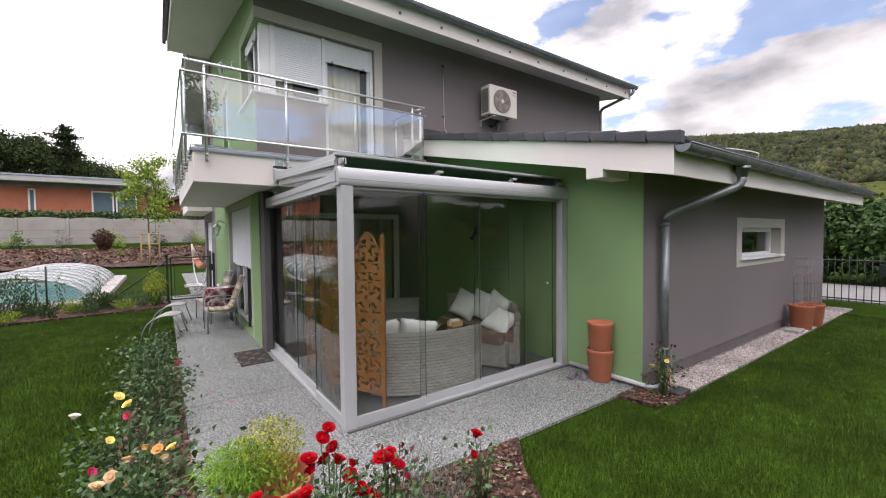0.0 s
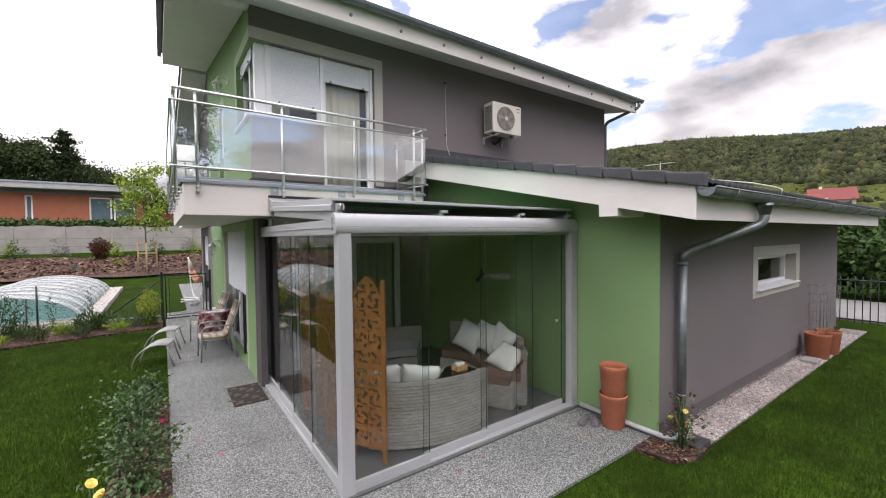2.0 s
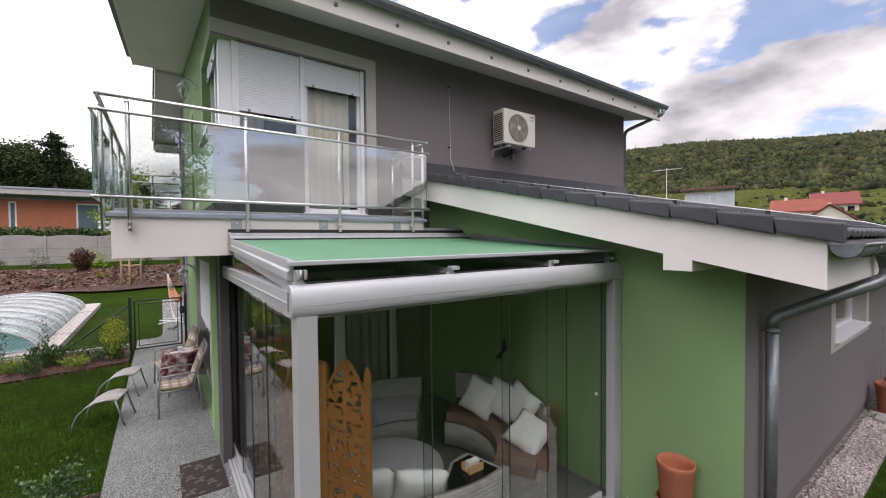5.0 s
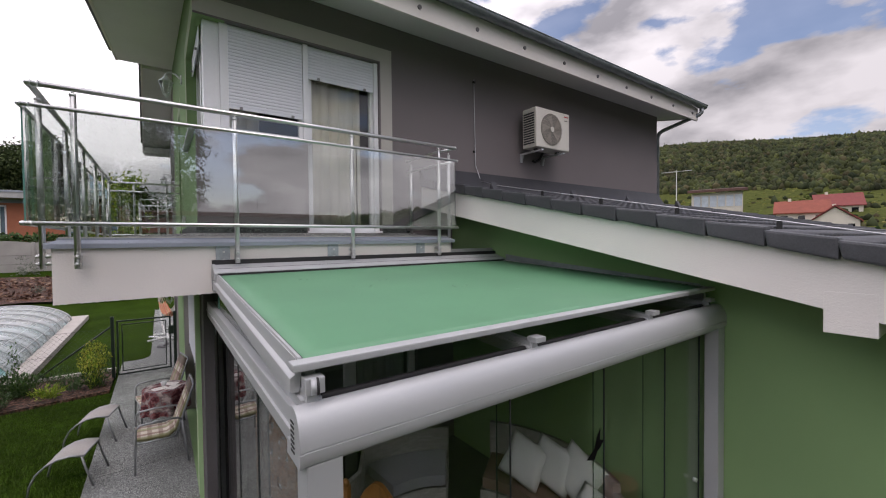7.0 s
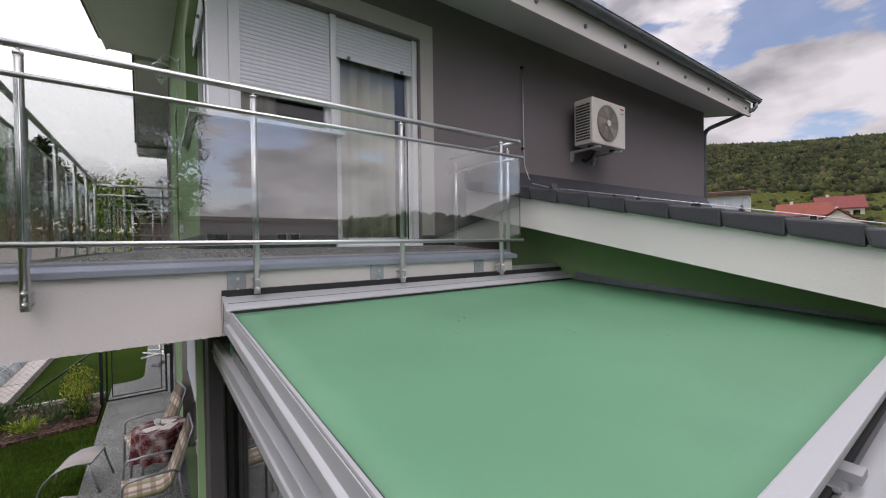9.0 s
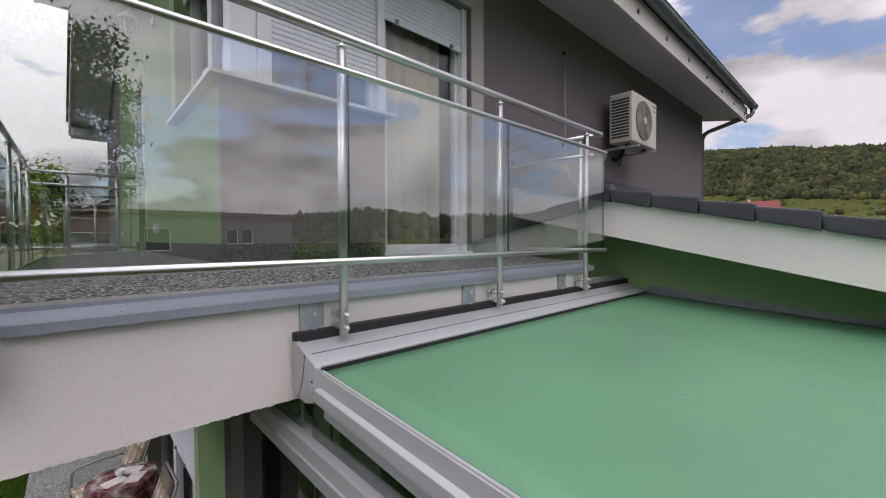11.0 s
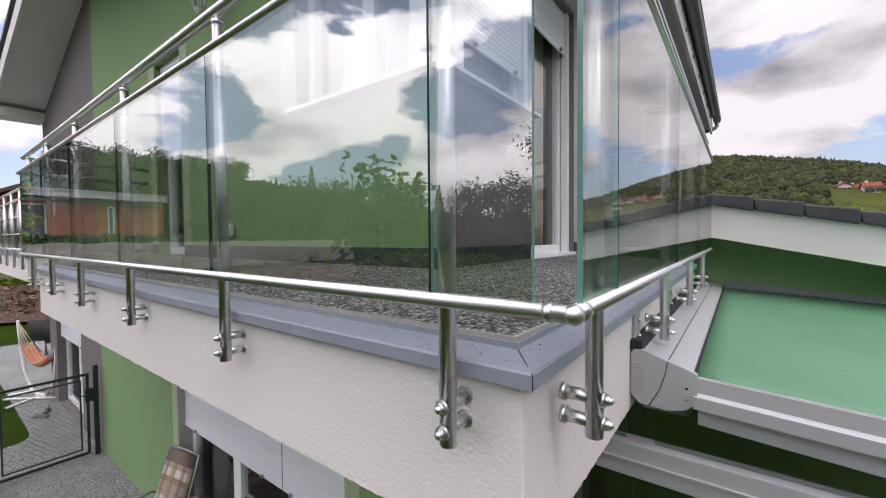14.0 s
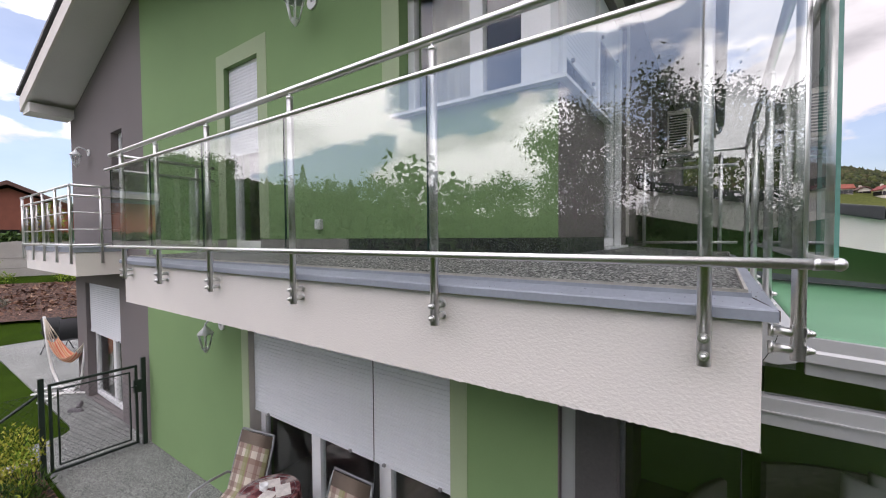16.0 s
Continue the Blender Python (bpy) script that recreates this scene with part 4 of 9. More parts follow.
WPOSTS = (6.984, 8.016, 9.085, 10.13, 11.07, 11.93)
SPOSTS = (0.838, 1.876, 2.945, 4.028)
for y in WPOSTS:
    rail_post(PX, y, -1, 0)
for x in SPOSTS:
    rail_post(x, PY, 0, -1)
for a in (0.95, 1.45):
    rail_post(a, 12.22, 0, 1, 3.0, 4.135, False)
rail_post(4.33, 6.95, 1, 0, 2.95, 4.135, False)
rail_post(4.20, 7.66, 1, 0, 3.17, 4.10, False)


def tube_part(name, pts, r, label=""):
    bm = bmesh.new()
    add_sweep(bm, pts, r, 18)
    return part(name, bm, STEEL, rail, label)


def corner_line(o, z, e0, e1):
    """West and south runs of a rail, offset o outwards from the posts."""
    return ((PX - o, e0, z), (PX - o, PY - o, z)), ((PX - o, PY - o, z), (e1, PY - o, z))


Z_TOP, Z_MID, Z_LOW = 4.175, 4.015, 3.21
for o, z, r in ((0.0, Z_TOP, R_RAIL), (0.043, Z_MID, 0.0145), (0.043, Z_LOW, 0.0152)):
    a, b = corner_line(o, z, 12.25, 4.27)
    tube_part("handrail" if z == Z_TOP else "cross_rail", a, r)
    tube_part("handrail" if z == Z_TOP else "cross_rail", b, r)
    bm = bmesh.new()
    add_ball(bm, (PX - o, PY - o, z), r * 1.18, 20)
    part("corner_joint", bm, STEEL, rail)
    for e in ((PX - o, 12.25, z), (4.27, PY - o, z)):
        bm = bmesh.new()
        add_ball(bm, e, r * 1.12, 12)
        part("end_cap", bm, STEEL, rail)
    bm = bmesh.new()
    d = 0.034
    add_tube(bm, (PX - o + d, PY - o, z), (PX - o + d + 0.016, PY - o, z), r * 1.14, 18)
    add_tube(bm, (PX - o, PY - o + d, z), (PX - o, PY - o + d + 0.016, z), r * 1.14, 18)
    part("collar", bm, STEEL, rail)
for z in (Z_TOP, Z_MID, Z_LOW):
    tube_part("cross_rail", ((PX, 12.22, z), (WX + 0.01, 12.22, z)), 0.017)
    tube_part("cross_rail", ((4.27, 6.80, z), (4.20, 7.10, z), (4.20, SY - 0.02, z)) if z != Z_TOP else ((4.27, PY, z), (4.20, 7.10, z), (4.20, SY - 0.02, z)), 0.015)
# glass hung between the rails, outside the posts
RAIL_OUT = 0.043
ys = (6.762, 6.993, 8.015, 9.083, 10.118, 11.09, 12.10)
for a, b in zip(ys, ys[1:]):
    pane("glass_panel", (PX - RAIL_OUT - 0.005, PX - RAIL_OUT + 0.005, a + 0.003, b - 0.003, Z_LOW + 0.008, Z_MID - 0.006), rail, GLASS_TINT, "clear glass panel", "x", None if a < 6.9 else EDGE_DARK)
xs = (0.60, 0.845, 1.88, 2.975, 4.24)
for a, b in zip(xs, xs[1:]):
    pane("glass_panel", (a + 0.003, b - 0.003, PY - RAIL_OUT - 0.005, PY - RAIL_OUT + 0.005, Z_LOW + 0.008, Z_MID - 0.006), rail, GLASS_TINT, "clear glass panel", "y", None if a < 0.7 else EDGE_DARK)
pane("glass_panel", (0.70, 1.60, 12.19, 12.20, Z_LOW, Z_MID), rail, GLASS_TINT, "clear glass panel", "y")
# steel hanger plates between slab and awning
PLATE = mat("galvanised_plate", (0.40, 0.43, 0.455), 0.5, 0.4, vary=0.15, scale=14, grain=0.1)
for x in (1.718, 2.71, 3.765):
    hp = thing("hanger_plate", "galvanised steel hanger plate with bolts on the slab", "plate", (x, 6.83, 2.85), group="hanger plates")
    box_part("plate", (x, x + 0.11, 6.824, 6.836, 2.86, 3.05), PLATE, hp, "", 0.002)
    for z in (2.91, 2.98):
        bm = bmesh.new()
        add_tube(bm, (x + 0.06, 6.826, z), (x + 0.06, 6.812, z), 0.011, 6)
        part("bolt", bm, STEEL, hp)

# second railing, on the north balcony
rail2 = thing("balcony_railing", "stainless steel railing with glass on the north balcony", "railing", (1.0, 15.3, 3.1), kind="structure")
for i, (x, y) in enumerate([(0.93, 15.3 + 0.85 * i) for i in range(5)] + [(1.3, 15.24)]):
    bm = bmesh.new()
    add_tube(bm, (x, y, 2.9), (x, y, 4.12), 0.021, 12)
    part("post", bm, STEEL, rail2)
for z in (4.14, 3.98, 3.2, 3.45, 3.72):
    for a, b in (((0.93, 15.24, z), (0.93, 18.8, z)), ((0.93, 15.24, z), (1.65, 15.24, z))):
        bm = bmesh.new()
        add_tube(bm, a, b, 0.019 if z > 3.9 or z < 3.3 else 0.008, 12)
        part("cross_rail", bm, STEEL, rail2)
pane("glass_panel", (0.955, 0.963, 15.3, 18.7, 3.2, 3.95), rail2, GLASS_TINT, "clear glass panel", "x")

# ---- glass veranda ----
VX0, VX1, VY0 = 1.692, 4.99, 4.14
ver = thing("glass_veranda", "silver aluminium veranda with sliding frameless glass", "veranda", (3.3, 5.5, 0), kind="structure")
box_part("corner_post", (VX0, VX0 + 0.12, VY0, VY0 + 0.12, 0.0, 2.346), ALU, ver, "", 0.006)
box_part("wall_post", (4.87, 4.99, VY0, VY0 + 0.10, 0.0, 2.346), ALU, ver, "", 0.006)
box_part("end_post", (VX0, VX0 + 0.10, SY - 0.10, SY - 0.002, 0.0, 2.335), ALU, ver, "", 0.006)
box_part("wall_profile", (WX + 0.006, WX + 0.10, SY - 0.35, SY - 0.102, 0.0, 2.6), mat("dark_grey_profile", (0.085, 0.08, 0.082), 0.6, bump=0.05), ver, "dark grey closing profile", 0.004)
bm = bmesh.new()
prof = [(4.237, 2.51), (4.22, 2.523), (4.2, 2.525), (4.181, 2.521), (4.164, 2.512), (4.15, 2.497), (4.139, 2.477), (4.131, 2.45), (4.127, 2.42), (4.126, 2.404), (4.13, 2.402), (4.13, 2.399), (4.126, 2.397), (4.127, 2.378), (4.131, 2.36), (4.139, 2.348), (4.275, 2.346), (4.275, 2.4), (4.237, 2.4)]
add_prism(bm, prof, "x", VX0 - 0.012, VX1)
beam = part("gutter_beam", bm, ALU, ver)
beam.data.shade_smooth()
beam.data.set_sharp_from_angle(angle=radians(28))
bm = bmesh.new()
add_prism(bm, [(y - (0.003 if y < 4.175 else -0.003), z + (0.003 if z > 2.45 else -0.001)) for y, z in prof], "x", VX0 - 0.026, VX0 - 0.012)
cap = part("end_cap", bm, ALU, ver)
cap.data.shade_smooth()
cap.data.set_sharp_from_angle(angle=radians(28))
box_part("header", (VX0 + 0.12, VX1, 4.18, 4.255, 2.320, 2.3455), ALU, ver, "", 0.003)
box_part("gutter_seal", (VX0 + 0.05, VX1 - 0.01, 4.2375, 4.262, 2.4005, 2.532), ALU_DARK, ver, "black rubber seal", 0.006)
for i in range(7):
    box_part("vent_slot", (VX0 - 0.028, VX0 - 0.0255, 4.185, 4.225, 2.377 + 0.016 * i, 2.384 + 0.016 * i), ALU_DARK, ver, "dark vent slot", 0)
box_part("side_beam", (VX0, VX0 + 0.09, VY0 + 0.12, SY - 0.002, 2.335, 2.475), ALU, ver, "", 0.004)
box_part("side_beam_rib", (VX0 - 0.01, VX0, VY0 + 0.14, SY - 0.35, 2.40, 2.408), ALU, ver, "", 0)


def roof_z(y, o=0.0):
    return 2.518 + (y - 4.2) * 0.064 + o


for i, x in enumerate((1.705, 2.81, 3.955, 4.84)):
    bm = bmesh.new()
    add_prism(bm, ((4.215, roof_z(4.215, -0.06)), (6.60, roof_z(6.60, -0.06)), (6.60, roof_z(6.60, 0.045)), (4.225, roof_z(4.225, 0.035)), (4.215, roof_z(4.215, 0.012))), "x", x + 0.008, x + 0.052)
    add_prism(bm, ((4.225, roof_z(4.225, 0.002)), (6.60, roof_z(6.60, 0.002)), (6.60, roof_z(6.60, 0.012)), (4.225, roof_z(4.225, 0.012))), "x", x - 0.006, x + 0.066)
    part("rafter", bm, ALU, ver)
    bm = bmesh.new()
    add_prism(bm, ((x - 0.002, 2.501), (x + 0.068, 2.501), (x + 0.066, 2.524), (x + 0.048, 2.514), (x + 0.042, 2.551), (x + 0.012, 2.551), (x + 0.008, 2.514), (x - 0.002, 2.524)), "y", 4.212, 4.226)
    brk = part("bracket", bm, ALU, ver)
    for dx in (0.014, 0.050):
        bm = bmesh.new()
        add_tube(bm, (x + dx, 4.213, 2.514), (x + dx, 4.207, 2.514), 0.006, 10)
        part("screw", bm, STEEL, brk)
    if i:
        box_part("stop_block", (x + 0.012, x + 0.082, 4.184, 4.247, 2.552, 2.580), ALU, brk, "", 0.004)
    else:
        box_part("pulley_block", (x + 0.002, x + 0.070, 4.197, 4.247, 2.552, 2.609), ALU, brk, "", 0.005)
        bm = bmesh.new()
        add_tube(bm, (x + 0.018, 4.190, 2.583), (x + 0.036, 4.186, 2.583), 0.026, 20)
        part("pulley", bm, ALU, brk)
        bm = bmesh.new()
        add_tube(bm, (x + 0.037, 4.186, 2.583), (x + 0.043, 4.185, 2.583), 0.029, 20)
        part("belt", bm, ALU_DARK, brk, "black belt")
for a, b in ((1.765, 2.812), (2.87, 3.957), (4.015, 4.842)):
    bm = bmesh.new()
    add_prism(bm, ((4.235, roof_z(4.235, -0.01)), (6.62, roof_z(6.62, -0.01)), (6.62, roof_z(6.62, 0.0)), (4.235, roof_z(4.235, 0.0))), "x", a, b)
    ob = part("roof_pane", bm, GLASS, ver, "clear roof glass")
box_part("rear_plate", (VX0 + 0.06, VX1, 6.63, 6.80, 2.615, 2.663), ALU, ver, "", 0.003)
bm = bmesh.new()
add_prism(bm, ((4.32, 2.478), (6.75, 2.478), (6.75, roof_z(6.75, -0.012)), (4.32, roof_z(4.32, -0.012))), "x", VX0 + 0.04, VX0 + 0.05)
ob = part("side_pane", bm, GLASS_SIDE, ver, "clear triangular side glass")
ob.visible_shadow = False
pane("side_pane", (VX0 + 0.04, VX0 + 0.05, 6.86, SY - 0.01, 2.478, 2.62), ver, GLASS_SIDE, thin="x")
for j in range(3):
    o = 0.036 * j
    box_part("floor_track", (VX0 + 0.12, VX1, VY0 + 0.012 + o, VY0 + 0.04 + o, 0.0, 0.032), ALU, ver, "", 0.003)
    box_part("floor_track", (VX0 + 0.012 + o, VX0 + 0.04 + o, VY0 + 0.12, SY - 0.02, 0.0, 0.032), ALU, ver, "", 0.003)
for i, (a, b) in enumerate(((1.79, 2.62), (2.57, 3.42), (3.37, 4.22), (3.95, 4.80))):
    y = VY0 + 0.024 + 0.036 * min(i, 2) + (0.012 if i == 3 else 0)
    g = pane("sliding_panel", (a, b, y, y + 0.008, 0.10, 2.335), ver, GLASS, "frameless glass panel", "y", EDGE_DARK, True)
    box_part("foot_profile", (a, b, y - 0.012, y + 0.016, 0.034, 0.115), ALU, g, "", 0.003)
    box_part("edge_seal", (b - 0.006, b, y - 0.004, y - 0.001, 0.12, 2.33), ALU_DARK, g, "", 0)
for i, (a, b) in enumerate(((4.15, 5.08), (5.03, 5.96), (5.91, 6.84), (6.79, 7.68))):
    x = VX0 + 0.024 + 0.036 * min(i, 2) + (0.012 if i == 3 else 0)
    g = pane("sliding_panel", (x, x + 0.008, a, b, 0.10, 2.335), ver, GLASS_SIDE, "frameless glass panel", "x", EDGE_DARK, True)
    box_part("foot_profile", (x - 0.012, x + 0.016, a, b, 0.034, 0.115), ALU, g, "", 0.003)
    box_part("edge_seal", (x - 0.004, x - 0.001, b - 0.006, b, 0.12, 2.33), ALU_DARK, g, "", 0)
# a bird-shaped warning sticker and the small lock on the glass
stick = thing("window_sticker", "black bird-shaped warning sticker on the glass", "sticker", (3.33, 4.175, 1.88))
bm = bmesh.new()
add_prism(bm, [(x - 0.755, z + 0.125) for x, z in ((4.00, 1.70), (4.07, 1.74), (4.10, 1.81), (4.13, 1.85), (4.125, 1.78), (4.165, 1.765), (4.13, 1.735), (4.10, 1.72), (4.07, 1.675))], "y", 4.195, 4.1962)
part("film", bm, mat("black_sticker_film", (0.004, 0.004, 0.004), 0.8, bump=0, spec=0.05), stick)
bm = bmesh.new()
add_tube(bm, (4.66, 4.205, 1.19), (4.66, 4.23, 1.19), 0.016, 14)
part("lock_knob", bm, STEEL, ver, "small round lock")
box_part("drip_rubber", (1.686, 4.98, 6.790, 6.836, 2.868, 2.912), ALU_DARK, ver, "black sealing strip", 0.004)
box_part("bead", (1.69, 4.98, 6.794, 6.802, 2.866, 2.880), PVC, ver, "", 0.002)

# ---- awning on the veranda roof ----
awn = thing("awning", "green cloth awning spread over the glass roof", "awning", (3.3, 5.4, 2.7))


def cloth_z(y):
    return 2.652 + (y - 4.25) * 0.0568


bm = bmesh.new()
n = 24
rows = []
for i in range(n + 1):
    y = 4.262 + (6.615 - 4.262) * i / n
    rows.append([bm.verts.new((1.720 + (4.945 - 1.720) * j / n, y, cloth_z(y) + 0.004 - 0.012 * math.sin(math.pi * i / n) * math.sin(math.pi * j / n))) for j in range(n + 1)])
for a, b in zip(rows, rows[1:]):
    for j in range(n):
        f = bm.faces.new((a[j], a[j + 1], b[j + 1], b[j]))
        f.smooth = True
cloth = part("cloth", bm, CANVAS, awn, "taut green cloth")
sol = cloth.modifiers.new("thick", "SOLIDIFY")
sol.thickness = 0.003
box_part("front_bar", (1.672, 4.992, 4.208, 4.275, 2.633, 2.661), ALU, awn, "", 0.006)


# pale scuffs and crumbs lying on the cloth
bm = bmesh.new()
sc = random.Random(8)
for x, y, n in ((2.82, 5.85, 5), (3.23, 5.32, 6), (2.55, 5.60, 3), (3.6, 5.0, 3), (2.3, 6.1, 2), (4.1, 5.9, 3)):
    for i in range(n):
        u, w_ = x + sc.gauss(0, 0.05), y + sc.gauss(0, 0.03)
        sag = 0.012 * math.sin(math.pi * (u - 1.72) / 3.225) * math.sin(math.pi * (w_ - 4.25) / 2.4)
        z_ = cloth_z(w_) + 0.0045 - sag
        add_box(bm, u, u + sc.uniform(0.004, 0.022), w_, w_ + sc.uniform(0.002, 0.006), z_ - 0.003, z_ + 0.0025)
tagged(new("awning_scuffs", mesh_of("awning_scuffs", bm, mat("pale_scuff", (0.27, 0.38, 0.30), 0.8))), "pale scuffs and crumbs on the green awning cloth", "scuffs", kind="stuff")


def rail_sweep(bm, section, y0, y1):
    """A section of (x, height over the cloth) drawn along the slope of the awning."""
    one, two = [[bm.verts.new((x, y, cloth_z(y) + h)) for x, h in section] for y in (y0, y1)]
    k = len(section)
    for i in range(k):
        bm.faces.new((one[i], one[(i + 1) % k], two[(i + 1) % k], two[i]))
    bm.faces.new(one[::-1]), bm.faces.new(two)


# outwards from the cloth: a raised lip, a narrow groove, a tall face, a ledge and the lower flange
for turn, edge in ((1, 1.7185), (-1, 4.9465)):
    for nm, sec, m_ in (("guide_rail", ((0.0, -0.030), (0.0, 0.011), (-0.012, 0.013), (-0.014, 0.004), (-0.0175, 0.004), (-0.019, 0.011), (-0.022, 0.010), (-0.024, -0.046), (-0.036, -0.054), (-0.040, -0.058), (-0.040, -0.105), (-0.010, -0.110)), ALU),
                        ("groove", ((-0.0142, 0.0041), (-0.0142, 0.0055), (-0.0174, 0.0055), (-0.0174, 0.0041)), mat("brown_brush_strip", (0.09, 0.06, 0.045), 0.9)),
                        ("zip_edge", ((0.0005, 0.006), (0.0005, 0.0085), (0.0045, 0.0085), (0.0045, 0.006)), ALU_DARK)):
        bm = bmesh.new()
        rail_sweep(bm, [(edge + turn * x, h) for x, h in sec], 4.2755, 6.612)
        part(nm, bm, m_, awn)
cass = ((6.6155, 2.790), (6.6155, 2.813), (6.625, 2.819), (6.70, 2.841), (6.79, 2.872), (6.805, 2.874), (6.805, 2.664), (6.68, 2.664), (6.64, 2.70))
bm = bmesh.new()
add_prism(bm, cass, "x", 1.705, 4.985)
part("cassette", bm, ALU, awn)
bm = bmesh.new()
add_prism(bm, ((6.600, 2.70), (6.600, 2.812), (6.624, 2.824), (6.70, 2.846), (6.79, 2.879), (6.822, 2.874), (6.834, 2.855), (6.834, 2.69), (6.80, 2.655), (6.70, 2.648), (6.64, 2.665)), "x", 1.682, 1.705)
cap = part("end_cap", bm, ALU, awn, bevel=0.004)
for i in range(8):
    box_part("rib", (1.679, 1.683, 6.785, 6.826, 2.72 + 0.014 * i, 2.726 + 0.014 * i), ALU, cap, "", 0)
for i in range(5):
    box_part("rib", (1.679, 1.683, 6.618, 6.655, 2.69 + 0.011 * i, 2.695 + 0.011 * i), ALU, cap, "", 0)
for z in (2.752, 2.705):
    bm = bmesh.new()
    add_tube(bm, (1.6825, 6.635, z), (1.680, 6.635, z), 0.005, 10)
    part("screw", bm, ALU_DARK, cap)
bm = bmesh.new()
add_prism(bm, ((6.699, 2.8405), (6.702, 2.8415), (6.702, 2.8428), (6.699, 2.8418)), "x", 1.708, 4.98)
part("seam", bm, ALU_DARK, awn)
bm = bmesh.new()
add_sweep(bm, ((1.681, 6.70, 2.845), (1.681, 6.706, 2.80), (1.681, 6.725, 2.73), (1.681, 6.765, 2.655)), 0.0015, 5)
part("seam", bm, ALU_DARK, cap)
# Dark strip added as the shade in the slot where the cloth enters.
bm = bmesh.new()
add_box(bm, 1.706, 4.97, 6.609, 6.6150, 2.786, 2.806)
part("slot_brush", bm, ALU_DARK, awn)
bm = bmesh.new()
add_box(bm, 4.1, 4.99, 6.86, 6.9, 2.86, 2.95)
part("closing_angle", bm, ALU, awn)

bm = bmesh.new()
add_prism(bm, ((4.32, cloth_z(4.32) + 0.004), (6.61, cloth_z(6.61) + 0.004), (6.61, cloth_z(6.61) + 0.085), (6.2, cloth_z(6.2) + 0.066), (4.32, cloth_z(4.32) + 0.020)), "x", 4.988, 4.9965)
structure("wall_flashing", bm, ZINC, "grey zinc strip on the green wall beside the awning", category="flashing")

# ---- air conditioner ----
AC = mat("cream_painted_steel", (0.66, 0.63, 0.56), 0.5, vary=0.05, grain=0.05)
GRILL = mat("grey_grille", (0.22, 0.20, 0.175), 0.6, 0.2)
ac = thing("air_conditioner", "cream outdoor air-conditioning unit on wall brackets", "air conditioner", (6.8, 7.45, 4.58))
ax0, ax1, ay0, ay1, az0, az1 = 6.43, 7.295, 7.35, 7.655, 4.600, 5.258
box_part("body", (ax0, ax1, ay0, ay1, az0, az1), AC, ac, "", 0.018)
cx, cz = 6.81, 4.925
bm = bmesh.new()
add_tube(bm, (cx, ay0 + 0.001, cz), (cx, ay0 - 0.012, cz), 0.262, 40)
part("fan_recess", bm, GRILL, ac, "round grey-brown fan grille")
for k in range(5):
    bm = bmesh.new()
    a0 = k * 2 * math.pi / 5
    pts = [(cx + r * math.cos(a0 + da), cz + r * math.sin(a0 + da)) for r, da in ((0.06, 0), (0.15, 0.25), (0.235, 0.35), (0.235, 0.95), (0.15, 0.75), (0.06, 0.6))]
    add_prism(bm, pts, "y", ay0 - 0.016, ay0 - 0.012)
    part("fan_blade", bm, mat("brown_grey_fan", (0.30, 0.27, 0.23), 0.5), ac, "", 0)
for r in [0.045 + 0.0245 * i for i in range(10)]:
    bm = bmesh.new()
    add_sweep(bm, [(cx + r * math.cos(2 * math.pi * i / 36), ay0 - 0.02, cz + r * math.sin(2 * math.pi * i / 36)) for i in range(37)], 0.0022, 5)
    part("grille_ring", bm, mat("grille_wire", (0.42, 0.38, 0.32), 0.5), ac)
bm = bmesh.new()
add_tube(bm, (cx, ay0 - 0.012, cz), (cx, ay0 - 0.028, cz), 0.045, 20)
part("hub", bm, AC, ac)
for i in range(13):
    z = 4.66 + i * 0.041
    box_part("louvre", (ax0 - 0.006, ax0 + 0.001, ay0 + 0.04, ay1 - 0.03, z, z + 0.024), mat("dark_louvre", (0.05, 0.05, 0.05), 0.6), ac, "dark louvre slot", 0)
box_part("badge", (7.15, 7.25, ay0 - 0.003, ay0 + 0.001, 5.185, 5.205), mat("red_badge", (0.5, 0.05, 0.05), 0.5), ac, "small red badge", 0)
box_part("rating_label", (7.16, 7.24, ay0 - 0.003, ay0 + 0.001, 5.12, 5.135), GRILL, ac, "small grey label", 0)
for x in (6.50, 7.05):
    bm = bmesh.new()
    add_prism(bm, ((ay0 - 0.06, 4.555), (SY, 4.555), (SY, 4.40), (SY - 0.03, 4.40), (SY - 0.06, 4.525), (ay0 - 0.06, 4.53)), "x", x, x + 0.04)
    part("bracket", bm, ALU, ac, "grey steel bracket")
    box_part("foot", (x - 0.01, x + 0.05, ay0 + 0.06, ay0 + 0.12, 4.555, 4.586), ALU_DARK, ac, "black rubber foot", 0.003)
bm = bmesh.new()
add_sweep(bm, ((7.0, 7.65, 4.72), (7.02, 7.70, 4.64), (6.95, 7.73, 4.5), (6.85, 7.75, 4.44), (6.80, 7.77, 4.47)), 0.022, 10)
part("coolant_hose", bm, ALU_DARK, ac, "black insulated hose")

# ---- inside the glass veranda ----
RATTAN = mat("grey_woven_rattan", (0.33, 0.315, 0.285), 0.65, vary=0.12, scale=5, grain=0.22, gscale=14, bump=0.3, bscale=90, bdist=0.004, stretch=(1, 1, 3))
BLACK_GLASS = mat("black_table_glass", (0.01, 0.01, 0.012), 0.05, bump=0)
CUSHION = mat("off_white_cushion_cloth", (0.72, 0.73, 0.69), 0.9, vary=0.05, scale=6, grain=0.06, gscale=180, bump=0.15, bscale=24, bdist=0.01)
BLANKET = mat("brown_blanket", (0.20, 0.135, 0.10), 0.95, vary=0.12, scale=5, grain=0.15, gscale=120, bump=0.4, bscale=14, bdist=0.02)
